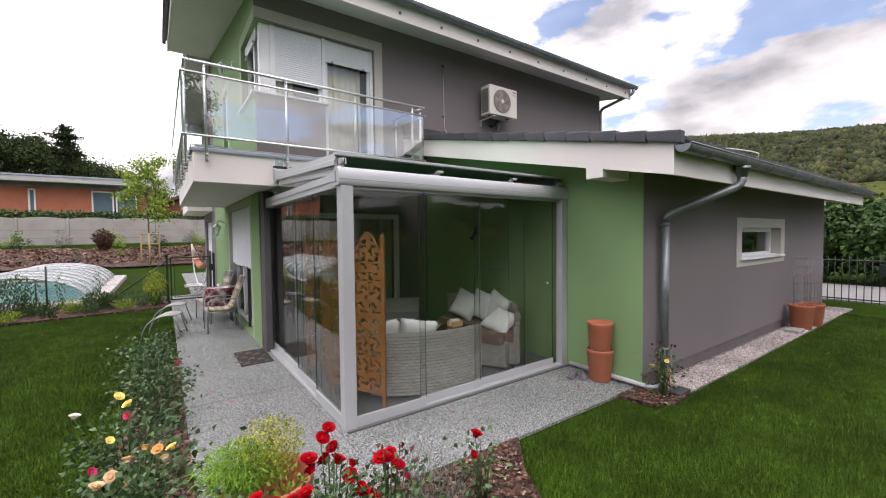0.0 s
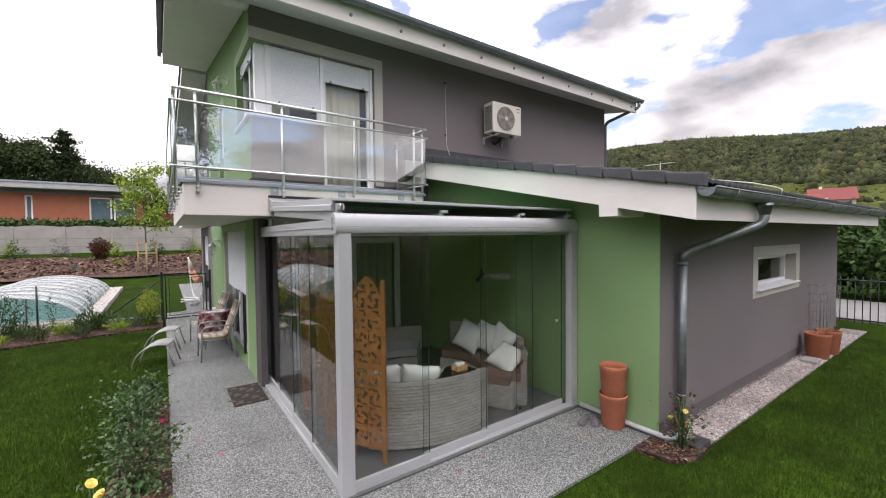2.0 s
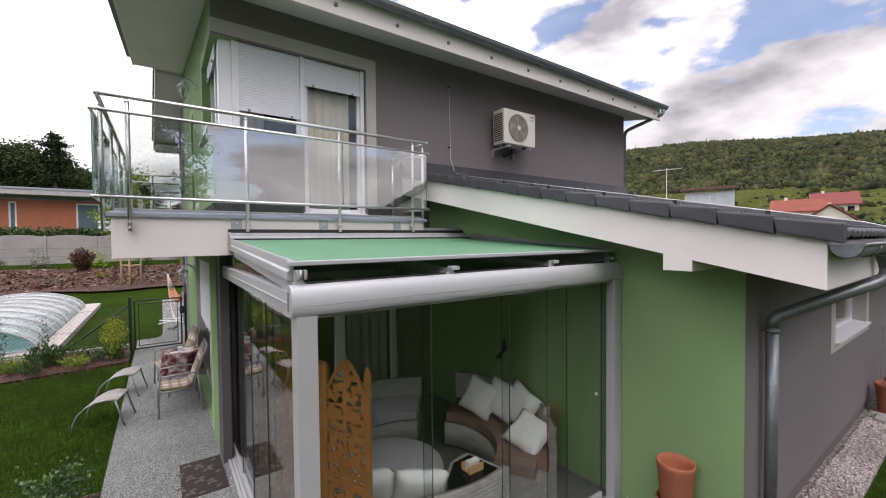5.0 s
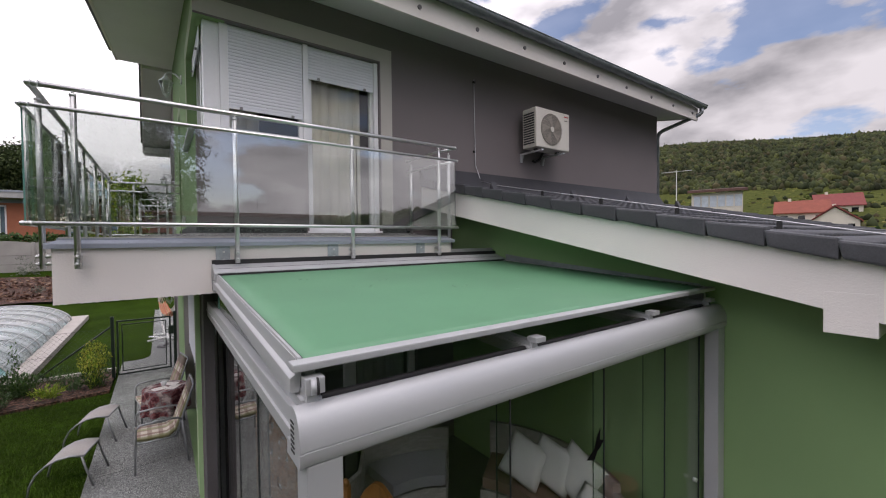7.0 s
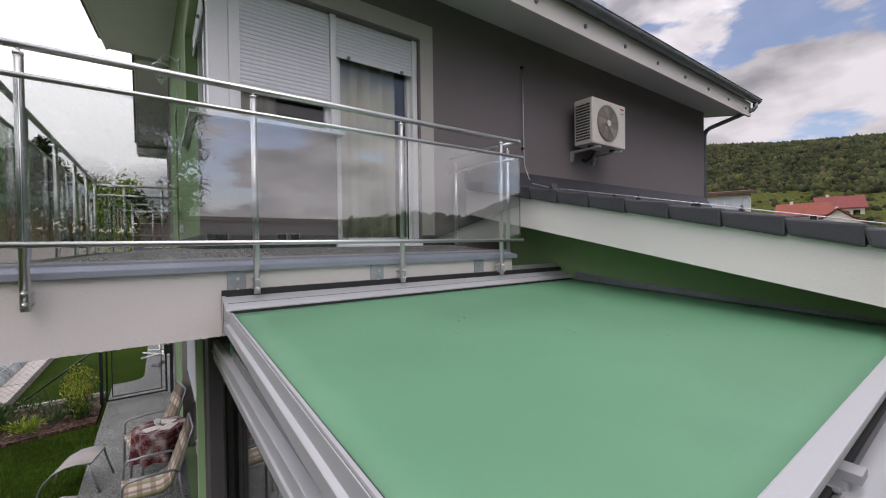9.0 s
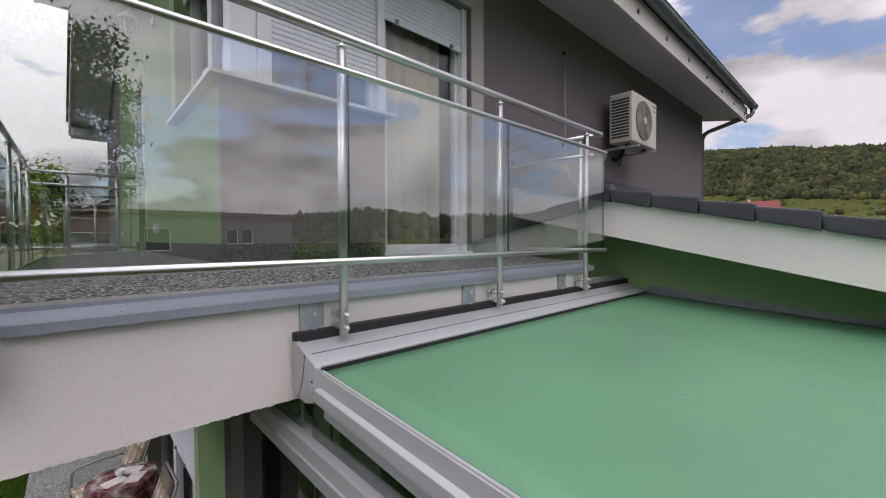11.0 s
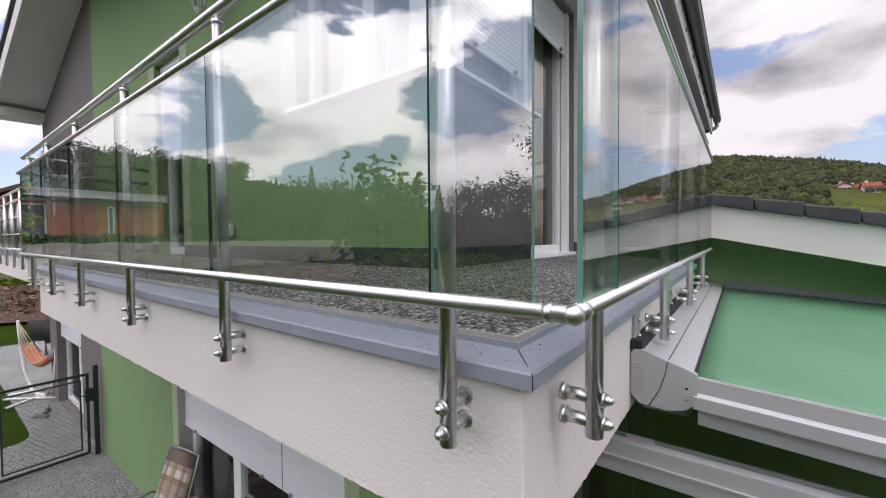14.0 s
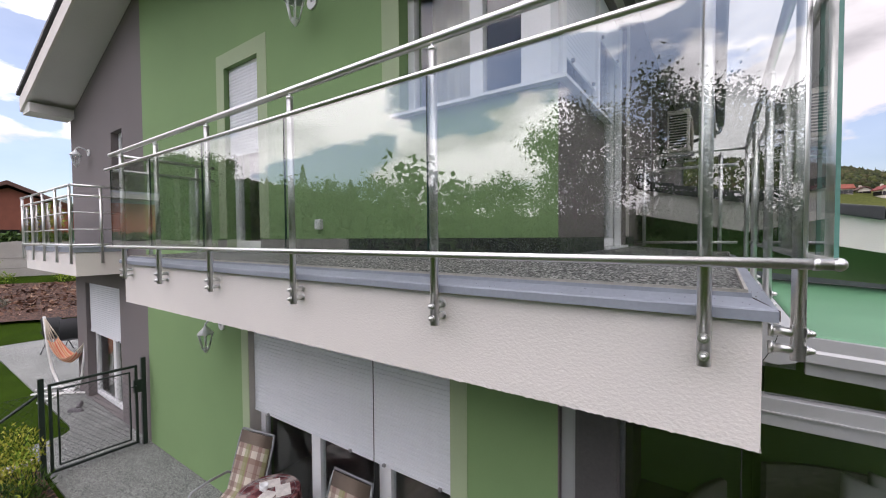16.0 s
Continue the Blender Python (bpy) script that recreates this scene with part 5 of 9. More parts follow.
PAD = mat("grey_seat_pad", (0.40, 0.40, 0.41), 0.9, vary=0.06, scale=5, grain=0.08, gscale=160, bump=0.15, bscale=30)
WOOD = mat("honey_carved_wood", (0.31, 0.130, 0.034), 0.5, vary=0.2, scale=6, grain=0.25, gscale=70, bump=0.2, bscale=60, bdist=0.004, stretch=(1, 1, 0.25))


def woven_arc(bm, c, r, a0, a1, z0, z1, thick=0.07, weave=0.004):
    """An upright curved wall of woven strands, with a rounded top."""
    na = max(8, int(abs(a1 - a0) * r / 0.020))
    ns = max(1, int((z1 - z0) / 0.036))
    def point(rr, i, z):
        a = a0 + (a1 - a0) * i / na
        return bm.verts.new((c.x + rr * math.cos(a), c.y + rr * math.sin(a), z))
    outer = []
    step = (z1 - z0) / ns
    # each course: a broad flat band woven over the uprights, then a thin rope between two grooves
    for k in range(ns):
        z = z0 + step * k
        flip = k % 2
        for f, d in ((0.0, -0.006), (0.06, 0.001), (0.35, 0.003), (0.64, 0.001), (0.70, -0.006), (0.77, -0.005), (0.80, 0.004), (0.92, 0.004), (0.95, -0.006)):
            rope = 0.77 < f < 0.95
            outer.append([point(r + d + (0.005 * math.sin(i * 2.1 + k) if rope else (weave * 0.8 * (1 if (i // 2 + flip) % 2 else -1) if 0 < f < 0.7 else 0)), i, z + step * f + (0.003 * math.sin(i * 1.3 + k) if rope else 0)) for i in range(na + 1)])
    outer.append([point(r, i, z1) for i in range(na + 1)])
    inner = [[point(r - thick, i, z) for i in range(na + 1)] for z in (z1, z0)]
    rows = outer + inner
    for a, b in zip(rows, rows[1:] + rows[:1]):
        for i in range(na):
            f = bm.faces.new((a[i], a[i + 1], b[i + 1], b[i]))
            f.smooth = True
    for i in (0, na):
        bm.faces.new([r_[i] for r_ in rows])


def sector(bm, c, r0, r1, a0, a1, z0, z1, n=24):
    pts = [(c.x + r1 * math.cos(a0 + (a1 - a0) * i / n), c.y + r1 * math.sin(a0 + (a1 - a0) * i / n)) for i in range(n + 1)]
    if r0 > 0.01:
        pts += [(c.x + r0 * math.cos(a1 + (a0 - a1) * i / n), c.y + r0 * math.sin(a1 + (a0 - a1) * i / n)) for i in range(n + 1)]
    add_prism(bm, pts, "z", z0, z1)


def arc_sofa(label, a0, a1, r=1.46, back=0.74, seat_material=PAD, table=None, at=(3.36, 5.78), low=0):
    """A curved sofa round the point at; low: degrees at its start where the backrest is left off."""
    C0 = Vector((*at, 0))
    a0, a1 = radians(a0), radians(a1)
    am = (a0 + a1) / 2
    so = thing("rattan_sofa", label, "sofa", (C0.x + 1.1 * math.cos(am), C0.y + 1.1 * math.sin(am), 0.012), group="round rattan seating set")
    bm = bmesh.new()
    woven_arc(bm, C0, r, a0 + radians(low), a1, 0.035, back)
    if low:
        woven_arc(bm, C0, r, a0 + radians(low * 0.62), a0 + radians(low), 0.035, back - 0.09)
        woven_arc(bm, C0, r - 0.01, a0 + radians(low * 0.3), a0 + radians(low * 0.62), 0.035, back - 0.22)
        woven_arc(bm, C0, r - 0.15, a0, a0 + radians(low * 0.3), 0.035, 0.34)
    part("backrest", bm, RATTAN, so)
    bm = bmesh.new()
    woven_arc(bm, C0, 0.82, a0, a1, 0.035, 0.33, 0.04)
    a2 = a0 + radians(low * 0.3)
    sector(bm, C0, 0.80, r - 0.05, a2, a1, 0.035, 0.33)
    if low:
        sector(bm, C0, 0.80, r - 0.20, a0, a2 - 0.001, 0.035, 0.329)
    part("seat_base", bm, RATTAN, so)
    b0, b1 = (a2, a1) if table is None else (a0, radians(table))
    bm = bmesh.new()
    sector(bm, C0, 0.82, r - 0.09, b0 + 0.02, b1 - 0.02, 0.335, 0.45)
    if low:
        sector(bm, C0, 0.82, r - 0.20, a0 + 0.01, b0 + 0.018, 0.335, 0.448, 8)
    part("seat_cushion", bm, seat_material, so, bevel=0.03)
    if table is not None:
        t0 = radians(table)
        bm = bmesh.new()
        def wedge(rr, t1, a2, ri):
            """A three-cornered table plan: a point, the outer arc, and one corner inwards."""
            pts = [(C0.x + rr * math.cos(t1 + (a2 - t1) * i / 16), C0.y + rr * math.sin(t1 + (a2 - t1) * i / 16)) for i in range(17)]
            return pts + [(C0.x + ri * math.cos(a2), C0.y + ri * math.sin(a2)), (C0.x + ri * math.cos(t1 + (a2 - t1) * 0.55), C0.y + ri * math.sin(t1 + (a2 - t1) * 0.55))]
        add_prism(bm, wedge(r - 0.075, t0, a1 - 0.003, 0.99), "z", 0.335, back - 0.03)
        part("table_box", bm, RATTAN, so)
        bm = bmesh.new()
        add_prism(bm, wedge(r - 0.085, t0 + 0.03, a1 - 0.04, 1.04), "z", back - 0.028, back - 0.018)
        part("table_top", bm, BLACK_GLASS, so, "black glass table top")
    for a in (a0 + 0.1, a1 - 0.1):
        for rr in (0.9, r - 0.08):
            bm = bmesh.new()
            add_tube(bm, (C0.x + rr * math.cos(a), C0.y + rr * math.sin(a), 0.012), (C0.x + rr * math.cos(a), C0.y + rr * math.sin(a), 0.04), 0.02, 10)
            part("foot", bm, ALU_DARK, so)
    return so


arc_sofa("grey woven rattan sofa segment with a corner table of black glass", -134, -76, table=-105, at=(3.22, 5.775))
arc_sofa("grey woven rattan sofa with brown blanket and white cushions", -62, 38, back=0.80, seat_material=BLANKET, at=(3.50, 5.65), low=30)
arc_sofa("grey woven rattan sofa segment by the house wall", 52, 128, back=0.70, table=96, at=(3.36, 5.76))
ott = thing("rattan_ottoman", "low round rattan ottoman with a grey pad", "ottoman", (2.95, 5.55, 0.012))
bm = bmesh.new()
woven_arc(bm, Vector((2.95, 5.55, 0)), 0.60, 0, 2 * math.pi - 0.001, 0.02, 0.33, 0.04)
part("base", bm, RATTAN, ott)
bm = bmesh.new()
add_lathe(bm, ((0.30, 0.33), (0.58, 0.335), (0.61, 0.37), (0.60, 0.41), (0.55, 0.435), (0.25, 0.45), (0.02, 0.452)), (2.95, 5.55, 0), 40)
part("pad", bm, PAD, ott)


def pillow_mesh(w=0.46, h=0.46, t=0.16, n=12):
    bm = bmesh.new()
    for s in (1, -1):
        g = []
        for i in range(n + 1):
            row = []
            for j in range(n + 1):
                u, v = 2 * i / n - 1, 2 * j / n - 1
                puff = max(0.0, (1 - u ** 4) * (1 - v ** 4)) ** 0.55
                pinch = 1 - 0.10 * (u * u * (1 - v * v) * 0 + (1 - abs(u)) * abs(v) + (1 - abs(v)) * abs(u)) * 0.8
                row.append(bm.verts.new((u * w / 2 * pinch, s * t / 2 * puff + 0.006 * math.sin(7 * u + 3 * v), v * h / 2 * pinch)))
            g.append(row)
        for i in range(n):
            for j in range(n):
                f = bm.faces.new((g[i][j], g[i + 1][j], g[i + 1][j + 1], g[i][j + 1]))
                f.smooth = True
    bmesh.ops.remove_doubles(bm, verts=bm.verts, dist=0.004)
    return mesh_of("cushion", bm, CUSHION)


pil = pillow_mesh()
for x, y, z, rx, ry, rz in ((4.44, 5.78, 0.70, -22, 18, -72), (4.60, 5.54, 0.71, -20, 12, -80), (4.68, 5.30, 0.70, -22, 24, -88), (4.44, 4.93, 0.57, -58, 14, -80), (2.50, 4.94, 0.64, -24, 6, 146), (2.82, 4.69, 0.65, -22, -9, 160)):
    cu = tagged(new("cushion", pil), "off-white scatter cushion leaning on the rattan sofa", "cushion", "scatter cushions")
    cu.matrix_basis = pose(x, y, z, rx, ry, rz)
nap = thing("napkin_holder", "small wooden napkin holder on the black glass top", "holder", (3.30, 4.55, 0.722))
for b in ((3.22, 3.38, 4.49, 4.51, 0.724, 0.79), (3.22, 3.38, 4.59, 4.61, 0.724, 0.79), (3.22, 3.38, 4.51, 4.59, 0.724, 0.738)):
    box_part("side" if b[2] != 4.51 else "bottom", b, mat("pale_pine", (0.50, 0.30, 0.12), 0.6), nap, "", 0.003)
box_part("napkins", (3.24, 3.36, 4.52, 4.58, 0.74, 0.81), CUSHION, nap, "white napkins", 0.004)


def leaf_pts(cx, cz, ang, length, width):
    """A pointed leaf outline in the plane of a screen panel."""
    out = []
    for t, w in ((0, 0), (0.25, 0.8), (0.5, 1), (0.8, 0.55), (1, 0), (0.8, -0.45), (0.5, -0.8), (0.25, -0.7)):
        x, z = t * length, w * width / 2 + 0.12 * length * math.sin(t * 2.4)
        out.append((cx + x * math.cos(ang) - z * math.sin(ang), cz + x * math.sin(ang) + z * math.cos(ang)))
    return out


def screen_panel(w=0.40, h=1.80):
    """One leaf of the folding screen, standing on x from 0 to w."""
    s = 0.040
    frame = []
    bm = bmesh.new()
    for x in (0, w - s):
        add_box(bm, x, x + s, -0.014, 0.014, 0.0, h + 0.04)
        add_lathe(bm, ((0.019, 0.0), (0.017, 0.02), (0.006, 0.034)), (x + s / 2, 0, h + 0.038), 12)
    frame.append(("leaf", bm))
    bm = bmesh.new()
    for z in (0.13, 0.30, 0.98, h - 0.34):
        add_box(bm, s, w - s, -0.012, 0.012, z, z + 0.034)
    frame.append(("cross_rail", bm))
    bm = bmesh.new()
    n = 16
    top = [(s + (w - 2 * s) * i / n, h - 0.10 + 0.20 * math.sin(math.pi * i / n) ** 1.3) for i in range(n + 1)]
    for (x0, z0), (x1, z1) in zip(top, top[1:]):
        add_prism(bm, ((x0, z0 - 0.03), (x1, z1 - 0.03), (x1, z1), (x0, z0)), "y", -0.012, 0.012)
    frame.append(("arched_top", bm))
    bm = bmesh.new()
    step = 0.0068
    nx, nz = int((w - 2 * s) / step), int((h + 0.09 - 0.155) / step)
    verts = {}
    def wood(u, z):
        """Whether the carved board is solid here: curls of stem and leaf in two rows of whorls, with bands between."""
        if z > h - 0.12 + 0.20 * math.sin(math.pi * min(max(u / (w - 2 * s), 0), 1)) ** 1.3:
            return False
        q, cell = u - (w - 2 * s) / 2, 0.20
        k = math.floor((z - 0.16) / cell)
        lz = z - 0.16 - (k + 0.5) * cell
        side = 1 if (q > 0) == (k % 2 == 0) else -1
        lx = abs(q) - 0.078
        r, a = math.hypot(lx, lz), math.atan2(lz, lx)
        whorl = math.sin(2 * a * side + 62 * r + 1.3 * k) + 0.55 * math.sin(5 * a - 40 * r * side)
        return abs(q) < 0.010 or abs(abs(lz) - cell / 2) < 0.007 or r < 0.014 or whorl > -0.42
    def v(i, k, d):
        if (i, k, d) not in verts:
            verts[i, k, d] = bm.verts.new((s + (w - 2 * s) * i / nx, 0.008 * d, 0.155 + k * step))
        return verts[i, k, d]
    full = {(i, k) for i in range(nx) for k in range(nz) if wood((i + 0.5) * step, 0.155 + (k + 0.5) * step)}
    for i, k in sorted(full):
        bm.faces.new((v(i, k, -1), v(i + 1, k, -1), v(i + 1, k + 1, -1), v(i, k + 1, -1)))
        bm.faces.new((v(i, k + 1, 1), v(i + 1, k + 1, 1), v(i + 1, k, 1), v(i, k, 1)))
        for (di, dk), (a, b) in (((-1, 0), ((i, k), (i, k + 1))), ((1, 0), ((i + 1, k), (i + 1, k + 1))), ((0, -1), ((i, k), (i + 1, k))), ((0, 1), ((i, k + 1), (i + 1, k + 1)))):
            if (i + di, k + dk) not in full:
                bm.faces.new((v(*a, -1), v(*b, -1), v(*b, 1), v(*a, 1)))
    frame.append(("carving", bm))
    return frame


scr = thing("folding_screen", "carved honey-brown wooden folding screen behind the glass", "screen", (2.0, 5.0, 0.012))
line = ((2.25, 4.39), (2.04, 4.76), (1.90, 5.14), (2.02, 5.52), (1.86, 5.92))
meshes = None
for (x0, y0), (x1, y1) in zip(line, line[1:]):
    if meshes is None:
        meshes = [(nm, mesh_of(nm, b, WOOD)) for nm, b in screen_panel()]
    first = None
    L = math.hypot(x1 - x0, y1 - y0)
    m = Matrix.Translation((x0, y0, 0.014)) @ Matrix.Rotation(math.atan2(y1 - y0, x1 - x0), 4, "Z") @ Matrix.Diagonal((L / 0.40, 1, 1, 1))
    for nm, me in meshes:
        ob = part(nm, me, None, scr if first is None else first)
        if first is None:
            first = ob
            ob.matrix_basis = m
box_part("panelling", (2.2, 2.32, SY - 0.03, SY - 0.004, 0.05, 2.3), PVC, thing("door_trim", "white strip beside the terrace doors", "trim", (2.3, SY, 0), kind="structure"))


# ---- terrace furniture ----
TUBE = mat("grey_painted_tube", (0.30, 0.31, 0.32), 0.4, 0.5, vary=0.05, grain=0.04)
SLING = mat("grey_textilene", (0.33, 0.31, 0.29), 0.7, vary=0.06, scale=5, grain=0.2, gscale=260, bump=0.2, bscale=300, bdist=0.002)


def checked(name):
    """Cloth in woven checks of cream, brown and green."""
    m, n, l, p = node_material(name)
    tc, sp = n.new("ShaderNodeTexCoord"), n.new("ShaderNodeSeparateXYZ")
    l.new(tc.outputs["Object"], sp.inputs[0])
    col = None
    base = n.new("ShaderNodeRGB")
    base.outputs[0].default_value = (0.62, 0.56, 0.47, 1)
    col = base.outputs[0]
    for axis, freq, c, lo in (("Y", 7.0, (0.20, 0.09, 0.08, 1), 0.35), ("X", 8.0, (0.22, 0.13, 0.10, 1), 0.3), ("Z", 8.0, (0.22, 0.13, 0.10, 1), 0.3), ("Y", 3.5, (0.24, 0.27, 0.10, 1), 0.7)):
        mu, si, gt, mx = n.new("ShaderNodeMath"), n.new("ShaderNodeMath"), n.new("ShaderNodeMath"), n.new("ShaderNodeMix")
        mu.operation, si.operation, gt.operation, mx.data_type = "MULTIPLY", "SINE", "GREATER_THAN", "RGBA"
        mu.inputs[1].default_value = freq * 2 * math.pi
        gt.inputs[1].default_value = lo
        l.new(sp.outputs[axis], mu.inputs[0]), l.new(mu.outputs[0], si.inputs[0]), l.new(si.outputs[0], gt.inputs[0])
        half = n.new("ShaderNodeMath")
        half.operation = "MULTIPLY"
        half.inputs[1].default_value = 0.6
        l.new(gt.outputs[0], half.inputs[0]), l.new(half.outputs[0], mx.inputs[0])
        l.new(col, mx.inputs[6])
        mx.inputs[7].default_value = c
        col = mx.outputs[2]
    l.new(col, p.inputs["Base Color"])
    p.inputs["Roughness"].default_value = 0.95
    return m


CHECK = checked("checked_cushion_cloth")


def soft_slab(bm, pts, width, thick):
    """A padded strip along points (x, z), wide along y."""
    k = len(pts)
    rows = []
    for i, (x, z) in enumerate(pts):
        a, b = Vector(pts[max(i - 1, 0)]), Vector(pts[min(i + 1, k - 1)])
        d = (b - a).normalized()
        nx, nz = -d.y, d.x
        bulge = thick * (0.75 + 0.25 * abs(math.sin(i * math.pi / 3)))
        e = 0.5 if i in (0, k - 1) else 1
        rows.append([bm.verts.new((x, -width / 2, z)), bm.verts.new((x + nx * bulge * e * 0.8, -width / 2 + 0.02, z + nz * bulge * e * 0.8)), bm.verts.new((x + nx * bulge * e, 0, z + nz * bulge * e)), bm.verts.new((x + nx * bulge * e * 0.8, width / 2 - 0.02, z + nz * bulge * e * 0.8)), bm.verts.new((x, width / 2, z)), bm.verts.new((x - nx * 0.005, 0, z - nz * 0.005))])
    for a, b in zip(rows, rows[1:]):
        for j in range(6):
            f = bm.faces.new((a[j], a[(j + 1) % 6], b[(j + 1) % 6], b[j]))
            f.smooth = True
    bm.faces.new(rows[0]), bm.faces.new(rows[-1][::-1])


def garden_chair(m):
    """An armchair of grey tube with a padded checked cushion, facing -x."""
    ch = thing("garden_chair", "grey tubular garden armchair with checked cushion", "chair", group="chairs at the terrace table")
    for y in (-0.27, 0.27):
        bm = bmesh.new()
        add_sweep(bm, ((-0.26, y, 0.0), (-0.25, y, 0.40), (-0.24, y, 0.60), (-0.20, y, 0.645), (0.0, y, 0.655), (0.22, y, 0.64), (0.27, y, 0.60)), 0.014, 10)
        part("arm", bm, TUBE, ch, local=True)
        bm = bmesh.new()
        add_sweep(bm, ((0.20, y * 0.96, 0.40), (0.27, y * 0.96, 0.62), (0.38, y * 0.96, 0.95), (0.42, y * 0.9, 1.06)), 0.014, 10)
        part("back_tube", bm, TUBE, ch, local=True)
        bm = bmesh.new()
        add_sweep(bm, ((0.27, y, 0.60), (0.30, y, 0.30), (0.34, y, 0.0)), 0.014, 10)
        part("rear_leg", bm, TUBE, ch, local=True)
        bm = bmesh.new()
        add_tube(bm, (-0.25, y * 0.96, 0.40), (0.21, y * 0.96, 0.385), 0.013, 10)
        part("seat_rail", bm, TUBE, ch, local=True)
    bm = bmesh.new()
    add_tube(bm, (0.42, -0.245, 1.06), (0.42, 0.245, 1.06), 0.013, 10)
    part("cross_tube", bm, TUBE, ch, local=True)
    bm = bmesh.new()
    add_tube(bm, (-0.25, -0.26, 0.40), (-0.25, 0.26, 0.40), 0.013, 10)
    part("cross_tube", bm, TUBE, ch, local=True)
    bm = bmesh.new()
    soft_slab(bm, ((0.40, 1.05), (0.20, 0.40)), 0.49, 0.006)
    part("back_sling", bm, mat("brown_textilene", (0.16, 0.12, 0.09), 0.7, grain=0.2, gscale=260), ch, local=True)
    bm = bmesh.new()
    soft_slab(bm, [(0.355 - 0.028 * i, 0.93 - 0.075 * i) for i in range(7)] + [(0.10 - 0.06 * i, 0.43 + 0.004 * i) for i in range(7)], 0.47, 0.06)
    part("cushion", bm, CHECK, ch, "cream and brown checked cushion", local=True)
    ch.matrix_basis = m
    return ch


chair = garden_chair(pose(1.24, 9.72, 0.0, 0, 0, 2))
copy_thing(chair, pose(1.22, 11.20, 0.0, 0, 0, 11))


def flowered(name):
    """Cloth printed with dark red roses and grey leaves on cream."""
    m, n, l, p = node_material(name)
    tc, vo, no, ramp, mx = n.new("ShaderNodeTexCoord"), n.new("ShaderNodeTexVoronoi"), n.new("ShaderNodeTexNoise"), n.new("ShaderNodeValToRGB"), n.new("ShaderNodeMix")
    l.new(tc.outputs["Object"], vo.inputs["Vector"]), l.new(tc.outputs["Object"], no.inputs["Vector"])
    vo.inputs["Scale"].default_value, no.inputs["Scale"].default_value, no.inputs["Detail"].default_value = 8.0, 34.0, 4
    mx.data_type = "FLOAT"
    mx.inputs[0].default_value = 0.45
    l.new(vo.outputs["Distance"], mx.inputs[2]), l.new(no.outputs["Fac"], mx.inputs[3])
    e = ramp.color_ramp.elements
    e[0].position, e[1].position = 0.40, 0.66
    e[0].color, e[1].color = (0.07, 0.012, 0.016, 1), (0.42, 0.34, 0.31, 1)
    e.new(0.48).color = (0.24, 0.08, 0.08, 1)
    e.new(0.55).color = (0.16, 0.13, 0.13, 1)
    l.new(mx.outputs[0], ramp.inputs[0]), l.new(ramp.outputs[0], p.inputs["Base Color"])
    p.inputs["Roughness"].default_value = 0.9
    return m


TCLOTH = flowered("patterned_tablecloth")
tb = thing("garden_table", "round garden table under a patterned red and white tablecloth", "table", (1.34, 10.62, 0))
bm = bmesh.new()
n = 72
top = [bm.verts.new((1.34 + 0.30 * math.cos(2 * math.pi * i / n), 10.62 + 0.30 * math.sin(2 * math.pi * i / n), 0.755)) for i in range(n)]
rings = [top]
for k, (z, r) in enumerate(((0.745, 0.306), (0.62, 0.31), (0.50, 0.312), (0.38, 0.314))):
    rings.append([bm.verts.new((1.34 + (r + 0.022 * k * 0.6 * math.cos(9 * 2 * math.pi * i / n)) * math.cos(2 * math.pi * i / n), 10.62 + (r + 0.022 * k * 0.6 * math.cos(9 * 2 * math.pi * i / n)) * math.sin(2 * math.pi * i / n), z)) for i in range(n)])
for a, b in zip(rings, rings[1:]):
    for i in range(n):
        f = bm.faces.new((a[i], b[i], b[(i + 1) % n], a[(i + 1) % n]))
        f.smooth = True
bm.faces.new(top)
part("tablecloth", bm, TCLOTH, tb)
bm = bmesh.new()
add_lathe(bm, ((0.25, 0.71), (0.26, 0.761), (0.26, 0.75), (0.02, 0.75)), (1.34, 10.62, 0), 40)
part("tabletop", bm, TUBE, tb)
for k in range(4):
    a = math.pi / 4 + k * math.pi / 2
    bm = bmesh.new()
    add_tube(bm, (1.34 + 0.20 * math.cos(a), 10.62 + 0.20 * math.sin(a), 0.72), (1.34 + 0.30 * math.cos(a), 10.62 + 0.24 * math.sin(a), 0.0), 0.015, 10)
    part("leg", bm, TUBE, tb)
for i, (x, y, rz) in enumerate(((1.27, 10.56, 20), (1.42, 10.72, -30), (1.44, 10.52, 60))):
    pap = thing("place_mat", "white and red paper place mat on the tablecloth", "place mat", (x, y, 0.757), group="place mats")
    bm = bmesh.new()
    add_box(bm, -0.10, 0.10, -0.07, 0.07, 0, 0.003)
    bm.transform(pose(0, 0, 0.0, 0, 0, rz))
    part("paper", bm, mat("white_paper", (0.7, 0.66, 0.62), 0.8, vary=0.2, scale=12), pap, local=True)
pot = thing("tea_cup", "small white cup on the terrace table", "cup", (1.32, 10.66, 0.761))
bm = bmesh.new()
add_lathe(bm, ((0.02, 0.0), (0.035, 0.02), (0.042, 0.065), (0.038, 0.065), (0.03, 0.02), (0.002, 0.012)), (1.32, 10.66, 0.761), 16)
part("bowl", bm, PVC, pot)


